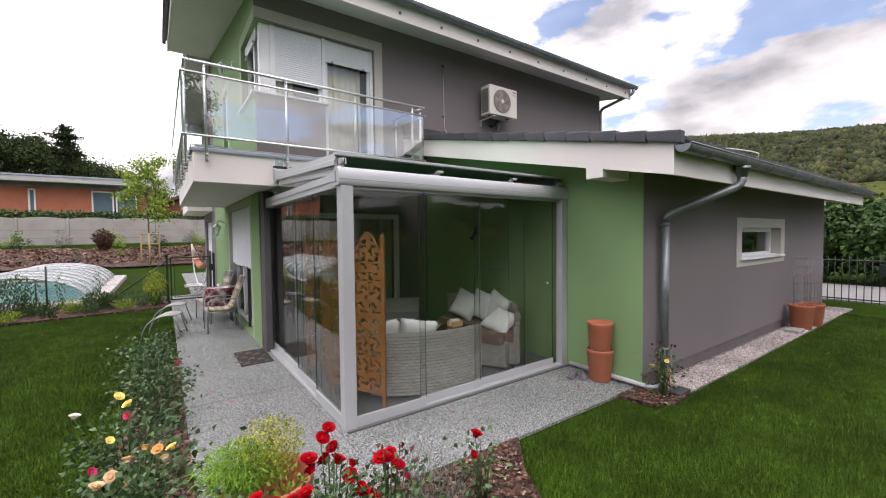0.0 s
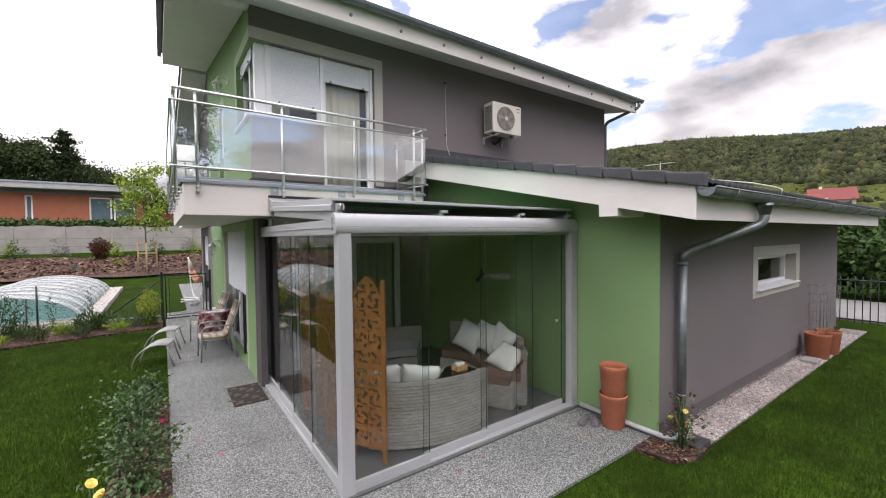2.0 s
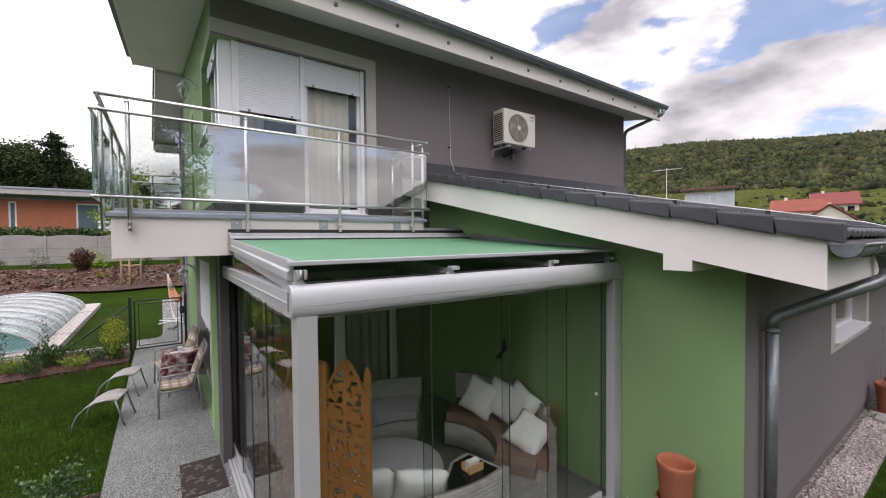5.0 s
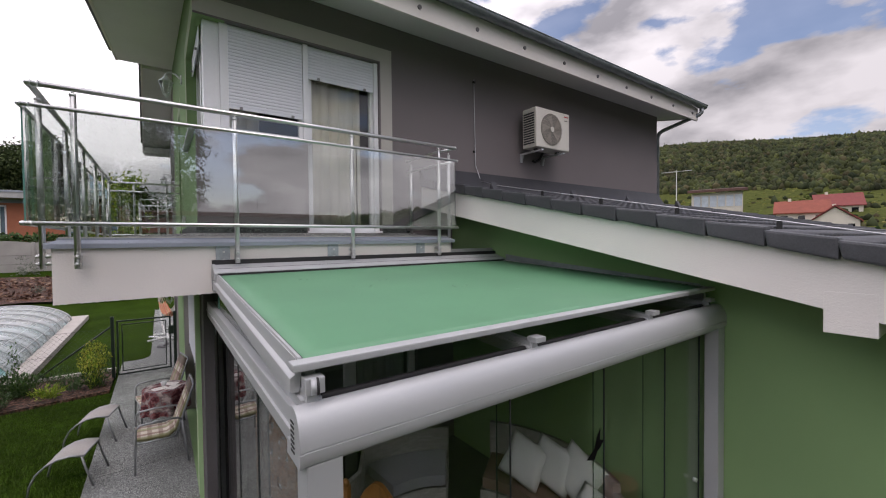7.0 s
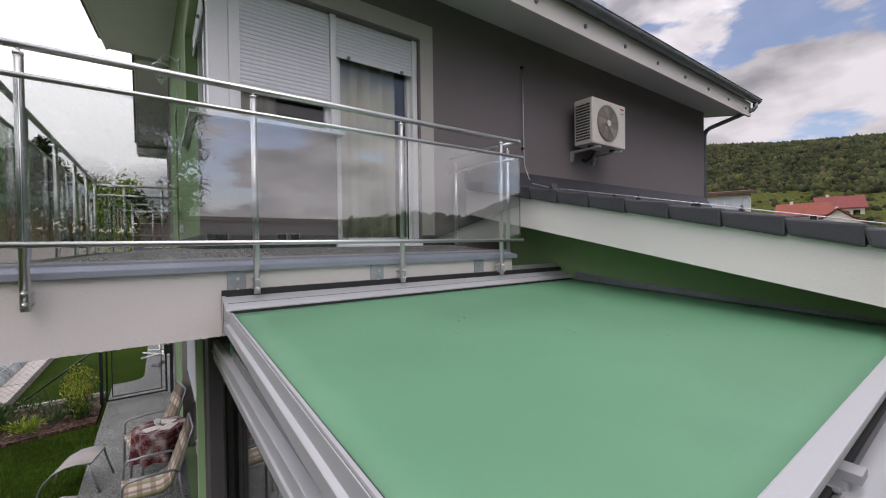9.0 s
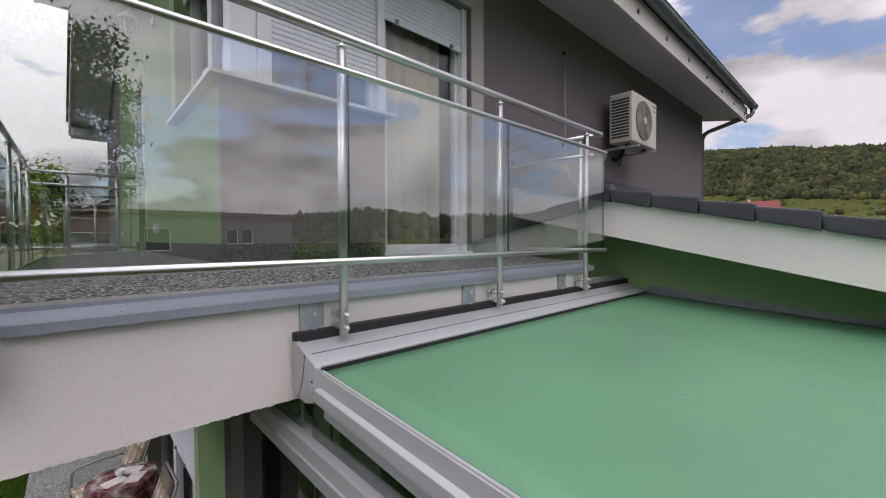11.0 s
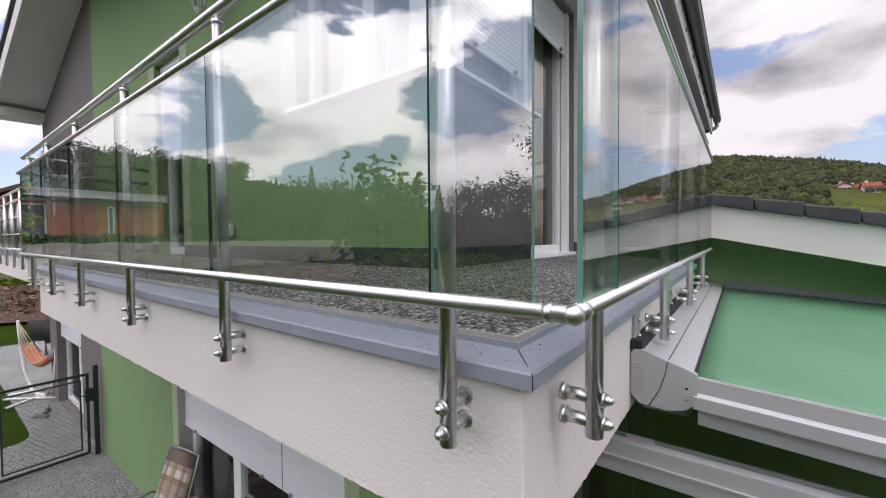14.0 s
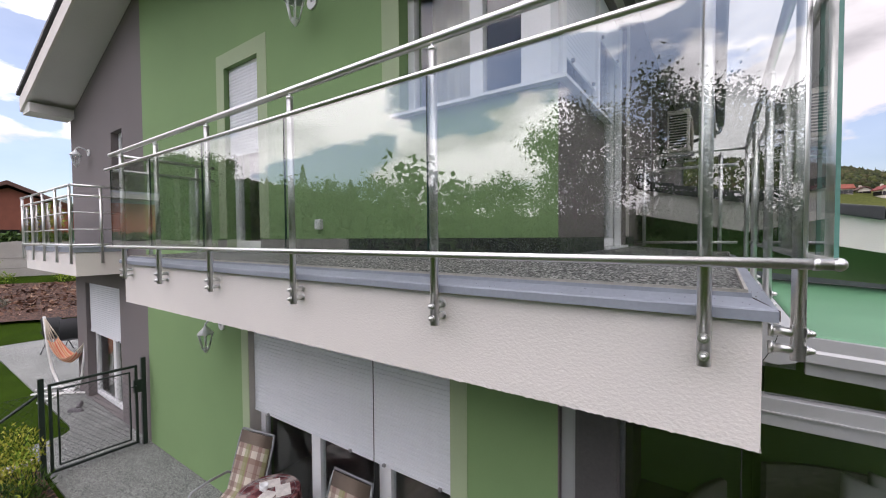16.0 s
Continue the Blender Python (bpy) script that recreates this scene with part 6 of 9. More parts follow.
def footstool(m):
    """A footrest: a curved grey sling between bent tubes that run on into the front legs."""
    fs = thing("footstool", "curved grey sling footstool with tubular legs", "footstool", group="footstools")
    arc = [(-0.33, 0.0), (-0.305, 0.13), (-0.25, 0.25), (-0.16, 0.34), (-0.04, 0.40), (0.09, 0.42), (0.22, 0.40)]
    for y in (-0.24, 0.24):
        bm = bmesh.new()
        add_sweep(bm, [(x, y, z) for x, z in arc], 0.012, 10)
        part("side_tube", bm, TUBE, fs, local=True)
        bm = bmesh.new()
        add_sweep(bm, ((0.20, y, 0.40), (0.25, y, 0.2), (0.31, y, 0.0)), 0.012, 10)
        part("leg", bm, TUBE, fs, local=True)
    bm = bmesh.new()
    add_tube(bm, (0.22, -0.24, 0.40), (0.22, 0.24, 0.40), 0.011, 10)
    part("cross_tube", bm, TUBE, fs, local=True)
    bm = bmesh.new()
    rows = [[bm.verts.new((x, y, z + dz)) for y in (-0.235, 0.235) for dz in (0.008, 0.002)] for x, z in arc[2:]]
    for a, b in zip(rows, rows[1:]):
        for i, j in ((0, 2), (3, 1), (1, 0), (2, 3)):
            f = bm.faces.new((a[i], a[j], b[j], b[i]))
            f.smooth = True
    part("sling", bm, SLING, fs, local=True)
    fs.matrix_basis = m
    return fs


stool = footstool(pose(0.32, 9.80, 0.0, 0, 0, -13))
copy_thing(stool, pose(0.45, 11.08, 0.0, 0, 0, -13))

# doormat with a leaf pattern
dm = thing("doormat", "dark brown rubber doormat with an open leaf pattern", "doormat", (1.4, 7.2, 0))
bm = bmesh.new()
add_box(bm, 1.20, 1.64, 6.87, 7.69, 0.001, 0.010)
part("base", bm, mat("dark_mat_rubber", (0.028, 0.022, 0.018), 0.9, vary=0.2, grain=0.2), dm, bevel=0.002)
for i in range(4):
    for j in range(7):
        bm = bmesh.new()
        add_prism(bm, leaf_pts(1.225 + 0.10 * i + 0.02 * (j % 2), 6.92 + 0.108 * j, 0.6 + 1.3 * ((i + j) % 3), 0.085, 0.045), "z", 0.010, 0.014)
        part("leaf", bm, mat("mat_pattern_rubber", (0.10, 0.085, 0.07), 0.9, vary=0.2), dm)

# pots
def flower_pot(name, label, at, r, h, group):
    p_ = thing(name, label, "pot", at, group)
    bm = bmesh.new()
    add_lathe(bm, ((r * 0.74, 0.0), (r * 0.78, 0.01), (r * 0.965, h - 0.05), (r * 0.985, h - 0.045), (r * 1.0, h - 0.01), (r * 0.98, h), (r * 0.92, h), (r * 0.9, h - 0.07), (r * 0.7, 0.03), (0.01, 0.03)), at, 36)
    part("pot", bm, TERRACOTTA, p_)
    return p_


flower_pot("flower_pot", "tall terracotta pot standing by the green wall", (4.85, 3.53, 0.0), 0.163, 0.40, "terracotta pots")
flower_pot("flower_pot", "terracotta pot stacked inside another by the green wall", (4.85, 3.53, 0.335), 0.159, 0.41, "terracotta pots")
big = flower_pot("flower_pot", "large terracotta pot on the gravel by the garage", (10.27, 2.80, 0.0), 0.195, 0.46, "large terracotta pots")
flower_pot("flower_pot", "large terracotta pot at the garage corner", (10.80, 2.76, 0.0), 0.195, 0.44, "large terracotta pots")
for x, y in ((10.27, 2.80), (10.80, 2.76)):
    sa = thing("soil", "dark potting soil in the terracotta pot", "soil", (x, y, 0.42))
    bm = bmesh.new()
    add_tube(bm, (x, y, 0.33), (x, y, 0.385), 0.168, 30)
    part("surface", bm, MULCH, sa)
WIRE = mat("grey_wire", (0.24, 0.23, 0.23), 0.5, 0.5)
for x, y, h in ((10.27, 2.80, 0.95), (10.80, 2.76, 0.9)):
    tr = thing("plant_cage", "grey wire plant support standing in the pot", "plant support", (x, y, 0.43), group="plant supports")
    for k in range(8):
        a = 2 * math.pi * k / 8
        bm = bmesh.new()
        add_tube(bm, (x + 0.12 * math.cos(a), y + 0.12 * math.sin(a), 0.39), (x + 0.15 * math.cos(a), y + 0.15 * math.sin(a), 0.42 + h), 0.0025, 6)
        part("rod", bm, WIRE, tr)
    for j in range(6):
        z = 0.55 + (h - 0.15) * j / 5
        bm = bmesh.new()
        add_sweep(bm, [(x + (0.125 + 0.025 * j / 5) * math.cos(2 * math.pi * i / 20), y + (0.125 + 0.025 * j / 5) * math.sin(2 * math.pi * i / 20), z) for i in range(21)], 0.0025, 6)
        part("ring", bm, WIRE, tr)
ps = thing("paving_stone", "loose grey paving stone on the gravel", "stone", (9.85, 2.80, 0))
box_part("slab", (9.68, 10.02, 2.69, 2.92, -0.003, 0.06), mat("grey_concrete_stone", (0.34, 0.33, 0.31), 0.9, vary=0.15, grain=0.15), ps, "", 0.012)
st = thing("paving_stone", "small dark slate under the downpipe", "stone", (5.2, 2.73, 0))
box_part("slab", (5.06, 5.34, 2.665, 2.80, 0.0, 0.035), mat("dark_slate", (0.05, 0.05, 0.055), 0.8), st, "", 0.01)
# a pair of grey clogs by the wall
for i, (x, y, rz) in enumerate(((4.66, 3.80, 200), (4.74, 3.70, 215), (1.40, 17.30, 70), (1.28, 17.02, 130))):
    sh = thing("garden_shoe", "grey floral garden clog on the terrace" if i < 2 else "dark garden clog on the paving beyond the gate", "shoe", (x, y, 0.001), group="garden shoes")
    bm = bmesh.new()
    rows = []
    for t, w, hgt in ((-0.13, 0.03, 0.03), (-0.11, 0.042, 0.055), (-0.04, 0.04, 0.05), (0.02, 0.045, 0.075), (0.08, 0.05, 0.07), (0.12, 0.038, 0.05), (0.135, 0.015, 0.03)):
        rows.append([bm.verts.new((t, w * math.cos(a), max(0.0, hgt * math.sin(a)))) for a in [math.pi * k / 8 for k in range(9)]])
    for a, b in zip(rows, rows[1:]):
        for k in range(8):
            f = bm.faces.new((a[k], a[k + 1], b[k + 1], b[k]))
            f.smooth = True
    bm.faces.new(rows[0]), bm.faces.new(rows[-1][::-1])
    bm.transform(pose(0, 0, 0, 0, 0, rz))
    part("upper", bm, mat("clog_rubber", (0.13, 0.12, 0.13), 0.7, vary=0.85, scale=55, grain=0.4, gscale=120), sh, local=True)

# wall lamps and socket
def wall_lamp(label, x, y, z, facing):
    """A small white lantern on a bracket."""
    la = thing("wall_lamp", label, "lamp", (x, y, z), "wall lanterns")
    d = Vector(facing)
    big = Matrix.Translation((x, y, z)) @ Matrix.Scale(1.35, 4) @ Matrix.Translation((-x, -y, -z))
    LM = mat("white_lamp_metal", (0.70, 0.72, 0.72), 0.4, 0.1)
    bm = bmesh.new()
    add_tube(bm, Vector((x, y, z)), Vector((x, y, z)) + d * 0.015, 0.05, 20)
    bm.transform(big)
    part("wall_plate", bm, LM, la)
    bm = bmesh.new()
    c = Vector((x, y, z))
    add_sweep(bm, (c + d * 0.01, c + d * 0.06 + Vector((0, 0, 0.05)), c + d * 0.12 + Vector((0, 0, 0.06)), c + d * 0.15 + Vector((0, 0, 0.03))), 0.009, 8)
    bm.transform(big)
    part("arm", bm, LM, la)
    h = c + d * 0.15
    bm = bmesh.new()
    add_lathe(bm, ((0.075, 0.0), (0.07, 0.012), (0.03, 0.05), (0.012, 0.075), (0.006, 0.09)), (h.x, h.y, h.z - 0.06), 6)
    bm.transform(big)
    part("roof", bm, LM, la)
    bm = bmesh.new()
    add_lathe(bm, ((0.028, -0.13), (0.058, 0.0)), (h.x, h.y, h.z - 0.06), 6)
    bm.transform(big)
    ob = part("lantern_glass", bm, GLASS, la, "clear lantern glass")
    bm = bmesh.new()
    for k in range(6):
        a = 2 * math.pi * k / 6
        add_tube(bm, (h.x + 0.030 * math.cos(a), h.y + 0.030 * math.sin(a), h.z - 0.19), (h.x + 0.062 * math.cos(a), h.y + 0.062 * math.sin(a), h.z - 0.06), 0.005, 6)
    add_lathe(bm, ((0.006, -0.17), (0.03, -0.135), (0.032, -0.125)), (h.x, h.y, h.z - 0.06), 6)
    bm.transform(big)
    part("cage", bm, LM, la)


wall_lamp("white lantern on the green wall by the terrace", WX, 12.10, 2.20, (-1, 0, 0))
wall_lamp("white lantern on the green wall above the balcony", WX, 10.20, 5.56, (-1, 0, 0))
wall_lamp("white lantern on the grey wall of the north wing", WX, 17.2, 5.0, (-1, 0, 0))
wall_lamp("white lantern on the wall inside the glass room", 2.05, SY, 2.2, (0, -1, 0))
so = thing("wall_socket", "small white weatherproof socket above the balcony skirting", "socket", (WX, 10.14, 3.42))
box_part("case", (WX - 0.04, WX - 0.001, 10.10, 10.18, 3.37, 3.47), PVC, so, "", 0.008)
box_part("flap", (WX - 0.05, WX - 0.0405, 10.11, 10.17, 3.38, 3.44), PVC, so, "", 0.004)

# ---- gate and wire fence ----
FENCE = mat("dark_green_fence_paint", (0.012, 0.022, 0.018), 0.45, vary=0.1)
GYY = 14.5
gate = thing("garden_gate", "dark green metal gate with wire mesh beside the house", "gate", (1.0, GYY, 0), kind="structure")
for x in (0.40, 1.57):
    box_part("post", (x - 0.03, x + 0.03, GYY - 0.03, GYY + 0.03, 0.0, 1.40), FENCE, gate, "", 0.006)
for b in ((0.47, 0.505, 0.05, 1.30), (1.455, 1.49, 0.05, 1.30), (0.505, 1.455, 0.05, 0.085), (0.505, 1.455, 1.265, 1.30), (0.56, 0.578, 0.13, 1.21), (1.38, 1.398, 0.13, 1.21), (0.578, 1.38, 0.13, 0.148), (0.578, 1.38, 1.192, 1.21)):
    box_part("gate_frame", (b[0], b[1], GYY - 0.018, GYY + 0.018, b[2], b[3]), FENCE, gate, "", 0.004)
box_part("lock_case", (1.44, 1.54, GYY - 0.03, GYY + 0.03, 0.86, 1.06), FENCE, gate, "", 0.006)
bm = bmesh.new()
add_sweep(bm, ((1.46, GYY - 0.03, 0.98), (1.46, GYY - 0.07, 0.98), (1.37, GYY - 0.07, 0.98)), 0.009, 8)
part("handle", bm, FENCE, gate)


def chain_link(bm, x0, x1, z0, z1, y, step=0.075, r=0.0016):
    w, h = x1 - x0, z1 - z0
    k = int((w + h) / step)
    for i in range(k + 1):
        d = i * step
        a = (x0 + max(0, d - h), z0 + min(d, h))
        b = (x0 + min(d, w), z0 + max(0, d - w))
        if a != b:
            add_tube(bm, (a[0], y, a[1]), (b[0], y, b[1]), r, 4, caps=False)
            add_tube(bm, (x0 + x1 - a[0], y + 0.004, a[1]), (x0 + x1 - b[0], y + 0.004, b[1]), r, 4, caps=False)


bm = bmesh.new()
chain_link(bm, 0.578, 1.38, 0.148, 1.192, GYY)
part("wire_mesh", bm, FENCE, gate)
fen = thing("wire_fence", "dark green wire mesh fence with braced posts", "fence", (-2, 15.0, 0), kind="structure")
for x in (-2.2, -4.8, -7.4):
    bm = bmesh.new()
    add_tube(bm, (x, 15.0, -0.05), (x, 15.0, 1.15), 0.022, 10)
    part("post", bm, FENCE, fen)
bm = bmesh.new()
add_tube(bm, (0.38, 14.52, 1.18), (-0.95, 15.0, 0.10), 0.02, 10)
part("brace", bm, FENCE, fen)
bm = bmesh.new()
chain_link(bm, -7.4, 0.40, 0.08, 1.05, 15.02, 0.10)
for z in (0.08, 0.56, 1.05):
    add_tube(bm, (-7.4, 15.02, z), (0.42, 15.02, z), 0.003, 5)
part("wire_mesh", bm, FENCE, fen)
bm = bmesh.new()
add_box(bm, -8.0, 0.40, 15.05, 15.13, -0.05, 0.10)
structure("kerb", bm, mat("concrete_kerb", (0.42, 0.40, 0.36), 0.9, vary=0.15, grain=0.15), "low concrete kerb under the wire fence", 0.01, "kerb")

# hammock chair on a white stand and dark folding chairs beyond the gate
ham = thing("hammock_chair", "orange striped hammock chair on a white tubular stand", "hammock", (1.42, 18.5, 0))
WT = mat("white_tube", (0.72, 0.72, 0.71), 0.4)
bm = bmesh.new()
add_sweep(bm, ((1.24, 19.0, 1.62), (1.27, 18.98, 1.0), (1.30, 18.85, 0.5), (1.37, 18.65, 0.14), (1.44, 18.45, 0.05), (1.50, 18.2, 0.05)), 0.025, 10)
part("stand", bm, WT, ham)
bm = bmesh.new()
add_sweep(bm, ((1.68, 17.98, 1.12), (1.65, 18.02, 0.7), (1.62, 18.1, 0.3), (1.55, 18.3, 0.06), (1.44, 18.6, 0.05)), 0.025, 10)
part("stand", bm, WT, ham)
for a, b in (((0.94, 18.10, 0.026), (1.78, 18.62, 0.026)), ((0.97, 18.80, 0.026), (1.72, 17.95, 0.026)), ((1.07, 19.05, 0.026), (1.72, 18.85, 0.026))):
    bm = bmesh.new()
    add_tube(bm, a, b, 0.024, 10)
    part("foot", bm, WT, ham)


def striped(name):
    """Woven cloth with orange, red and cream stripes along its length."""
    m, n, l, p = node_material(name)
    tc, dot, sc, fr, ramp = n.new("ShaderNodeTexCoord"), n.new("ShaderNodeVectorMath"), n.new("ShaderNodeMath"), n.new("ShaderNodeMath"), n.new("ShaderNodeValToRGB")
    dot.operation, sc.operation, fr.operation = "DOT_PRODUCT", "MULTIPLY", "FRACT"
    dot.inputs[1].default_value, sc.inputs[1].default_value = (0.914, 0.406, 0.0), 10.5
    l.new(tc.outputs["Object"], dot.inputs[0]), l.new(dot.outputs["Value"], sc.inputs[0]), l.new(sc.outputs[0], fr.inputs[0]), l.new(fr.outputs[0], ramp.inputs[0])
    ramp.color_ramp.interpolation = "CONSTANT"
    e = ramp.color_ramp.elements
    e[0].color, e[1].position, e[1].color = (0.62, 0.16, 0.10, 1), 0.88, (0.66, 0.50, 0.34, 1)
    for q, c in ((0.20, (0.64, 0.33, 0.20, 1)), (0.38, (0.68, 0.55, 0.40, 1)), (0.50, (0.58, 0.13, 0.10, 1)), (0.62, (0.66, 0.42, 0.22, 1)), (0.76, (0.60, 0.22, 0.13, 1))):
        e.new(q).color = c
    l.new(ramp.outputs[0], p.inputs["Base Color"])
    p.inputs["Roughness"].default_value = 0.9
    return m


def sling_row(t):
    x, y, z = 1.24 + 0.44 * t, 19.0 - 1.02 * t, 1.60 - 0.48 * t - 0.70 * math.sin(math.pi * t) ** 0.85
    w = 0.02 + 0.135 * math.sin(math.pi * t) ** 0.9
    return [(x + w * 0.9 * s, y + w * 0.4 * s, z + 0.15 * s * s * math.sin(math.pi * t)) for s in (-1, -0.5, 0, 0.5, 1)]


bm = bmesh.new()
g = [[bm.verts.new(v) for v in sling_row(0.20 + 0.66 * i / 16)] for i in range(17)]
for a, b in zip(g, g[1:]):
    for j in range(4):
        f = bm.faces.new((a[j], a[j + 1], b[j + 1], b[j]))
        f.smooth = True
ob = part("sling_cloth", bm, striped("orange_striped_cloth"), ham, "orange and cream striped cloth")
ob.modifiers.new("thick", "SOLIDIFY").thickness = 0.006
for t0, end in ((0.20, (1.24, 19.0, 1.60)), (0.86, (1.68, 17.98, 1.12))):
    bm = bmesh.new()
    for v in sling_row(t0):
        add_sweep(bm, (end, tuple((p * 0.5 + q * 0.5) for p, q in zip(end, v)), v), 0.012, 6)
    part("rope", bm, mat("cream_rope", (0.62, 0.56, 0.47), 0.9), ham, "cream cotton ropes")
for x, y, rz in ((2.38, 22.3, 255), (2.18, 22.9, 230)):
    fc = thing("folding_chair", "dark grey folding garden chair standing on the far paving", "chair", (0, 0, 0), "folding chairs")
    DK = mat("dark_sling", (0.03, 0.032, 0.035), 0.7)
    bm = bmesh.new()
    soft_slab(bm, ((0.24, 1.05), (0.20, 0.75), (0.15, 0.45)), 0.5, 0.02)
    part("back", bm, DK, fc, local=True)
    bm = bmesh.new()
    soft_slab(bm, ((0.16, 0.42), (-0.05, 0.43), (-0.27, 0.45)), 0.5, 0.02)
    part("seat", bm, DK, fc, local=True)
    for sx in (-0.26, 0.26):
        for a, b in (((-0.25, sx, 0.0), (0.24, sx, 0.66)), ((0.27, sx, 0.0), (-0.24, sx, 0.62))):
            bm = bmesh.new()
            add_tube(bm, a, b, 0.012, 8)
            part("leg", bm, DK, fc, local=True)
    fc.matrix_basis = pose(x, y, 0.0, 0, 0, rz)

# ---- garden: plants ----


def island_mix(name, cols, rough=0.6, spec=0.2, patch=1.5, swing=0.4):
    """Foliage whose every leaf or clump takes its own tone from a row of colours."""
    m, n, l, p = node_material(name)
    ge, ramp = n.new("ShaderNodeNewGeometry"), n.new("ShaderNodeValToRGB")
    e = ramp.color_ramp.elements
    e[0].color, e[1].color = (*cols[0], 1), (*cols[-1], 1)
    for i, c in enumerate(cols[1:-1]):
        e.new((i + 1) / (len(cols) - 1)).color = (*c, 1)
    l.new(ge.outputs["Random Per Island"], ramp.inputs[0])
    tc, no, mr, vm = n.new("ShaderNodeTexCoord"), n.new("ShaderNodeTexNoise"), n.new("ShaderNodeMapRange"), n.new("ShaderNodeVectorMath")
    no.inputs["Scale"].default_value = patch
    l.new(tc.outputs["Object"], no.inputs["Vector"])
    mr.inputs["From Min"].default_value, mr.inputs["From Max"].default_value = (0.0, 1.0) if patch > 1 else (0.3, 0.7)
    mr.inputs["To Min"].default_value, mr.inputs["To Max"].default_value = 1 - swing, 1 + swing
    l.new(no.outputs["Fac"], mr.inputs["Value"])
    vm.operation = "SCALE"
    l.new(ramp.outputs[0], vm.inputs[0]), l.new(mr.outputs[0], vm.inputs["Scale"])
    l.new(vm.outputs[0], p.inputs["Base Color"])
    p.inputs["Roughness"].default_value, p.inputs["Specular IOR Level"].default_value = rough, spec
    return m


ROSE_LEAF = island_mix("rose_leaves", ((0.024, 0.056, 0.018), (0.042, 0.092, 0.028), (0.070, 0.130, 0.042), (0.11, 0.165, 0.07)), 0.5, 0.35)
FRESH_LEAF = island_mix("fresh_leaves", ((0.11, 0.20, 0.02), (0.22, 0.32, 0.035), (0.36, 0.42, 0.06)), 0.6)
GOLD_LEAF = island_mix("golden_needles", ((0.14, 0.20, 0.02), (0.30, 0.32, 0.04), (0.50, 0.46, 0.09)), 0.7)
RED_LEAF = island_mix("dark_red_leaves", ((0.05, 0.015, 0.015), (0.10, 0.03, 0.025), (0.06, 0.06, 0.02)), 0.5)
BRIGHT_LEAF = island_mix("bright_green_needles", ((0.07, 0.16, 0.012), (0.14, 0.27, 0.02), (0.22, 0.36, 0.03)), 0.6)
GREY_LEAF = island_mix("grey_green_leaves", ((0.10, 0.12, 0.09), (0.18, 0.20, 0.16), (0.24, 0.24, 0.20)), 0.8)
TREE_LEAF = island_mix("tree_leaves", ((0.02, 0.05, 0.012), (0.04, 0.085, 0.018), (0.065, 0.11, 0.025)), 0.6)
FOREST = island_mix("forest_canopy", ((0.016, 0.022, 0.011), (0.030, 0.036, 0.015), (0.046, 0.054, 0.019), (0.020, 0.028, 0.014), (0.062, 0.054, 0.028), (0.035, 0.044, 0.017), (0.068, 0.076, 0.025), (0.024, 0.032, 0.015), (0.040, 0.050, 0.022)), 0.9, 0.1, 0.12, 0.45)
MEADOW = island_mix("meadow_scrub", ((0.045, 0.065, 0.014), (0.085, 0.105, 0.022), (0.12, 0.12, 0.030), (0.060, 0.080, 0.018), (0.14, 0.125, 0.045)), 0.9, 0.1, 0.08, 0.35)
WOODLAND = island_mix("mixed_wood_leaves", ((0.020, 0.032, 0.013), (0.032, 0.048, 0.017), (0.050, 0.070, 0.024), (0.072, 0.092, 0.034)), 0.8, 0.1, 0.25, 0.4)
DARKFOREST = island_mix("conifer_canopy", ((0.012, 0.020, 0.009), (0.018, 0.029, 0.012), (0.030, 0.044, 0.017), (0.048, 0.062, 0.022)), 0.9, 0.1)
BARK = mat("bark", (0.10, 0.075, 0.055), 0.9, vary=0.25, scale=9, grain=0.3, gscale=40, bump=0.5, bscale=30, bdist=0.02)
STEM = mat("green_stem", (0.05, 0.085, 0.025), 0.7)
rng = np.random.default_rng(7)


def array_mesh(name, verts, tris, material, smooth=False):
    me = bpy.data.meshes.new(name)
    me.vertices.add(len(verts))
    me.vertices.foreach_set("co", np.asarray(verts, np.float32).ravel())
    me.loops.add(len(tris) * 3)
    me.loops.foreach_set("vertex_index", np.asarray(tris, np.int32).ravel())
    me.polygons.add(len(tris))
    me.polygons.foreach_set("loop_start", np.arange(0, len(tris) * 3, 3, dtype=np.int32))
    me.polygons.foreach_set("loop_total", np.full(len(tris), 3, np.int32))
    if smooth:
        me.polygons.foreach_set("use_smooth", np.ones(len(tris), bool))
    me.update(calc_edges=True)
    me.materials.append(material)
    return me


def unit(v):
    return v / np.maximum(np.linalg.norm(v, axis=-1, keepdims=True), 1e-9)


def leaf_mesh(name, base, way, length, width, material, droop=0.15):
    """Folded pointed leaves: base points, ways they grow, lengths and widths."""
    k = len(base)
    way = unit(way)
    side = unit(np.cross(way, rng.normal(size=(k, 3))))
    up = np.cross(side, way)
    L, W = np.broadcast_to(length, k)[:, None], np.broadcast_to(width, k)[:, None]
    tip = base + way * L - np.array([0, 0, 1]) * L * droop
    mid = base + way * L * 0.45 + up * W * 0.25
    v = np.stack([base, mid + side * W / 2, tip, mid - side * W / 2, base + way * L * 0.5 - up * W * 0.05], 1).reshape(-1, 3)
    o = (np.arange(k) * 5)[:, None, None]
    t = (np.array([[0, 1, 4], [1, 2, 4], [0, 4, 3], [3, 4, 2]])[None] + o).reshape(-1, 3)
    return array_mesh(name, v, t, material)


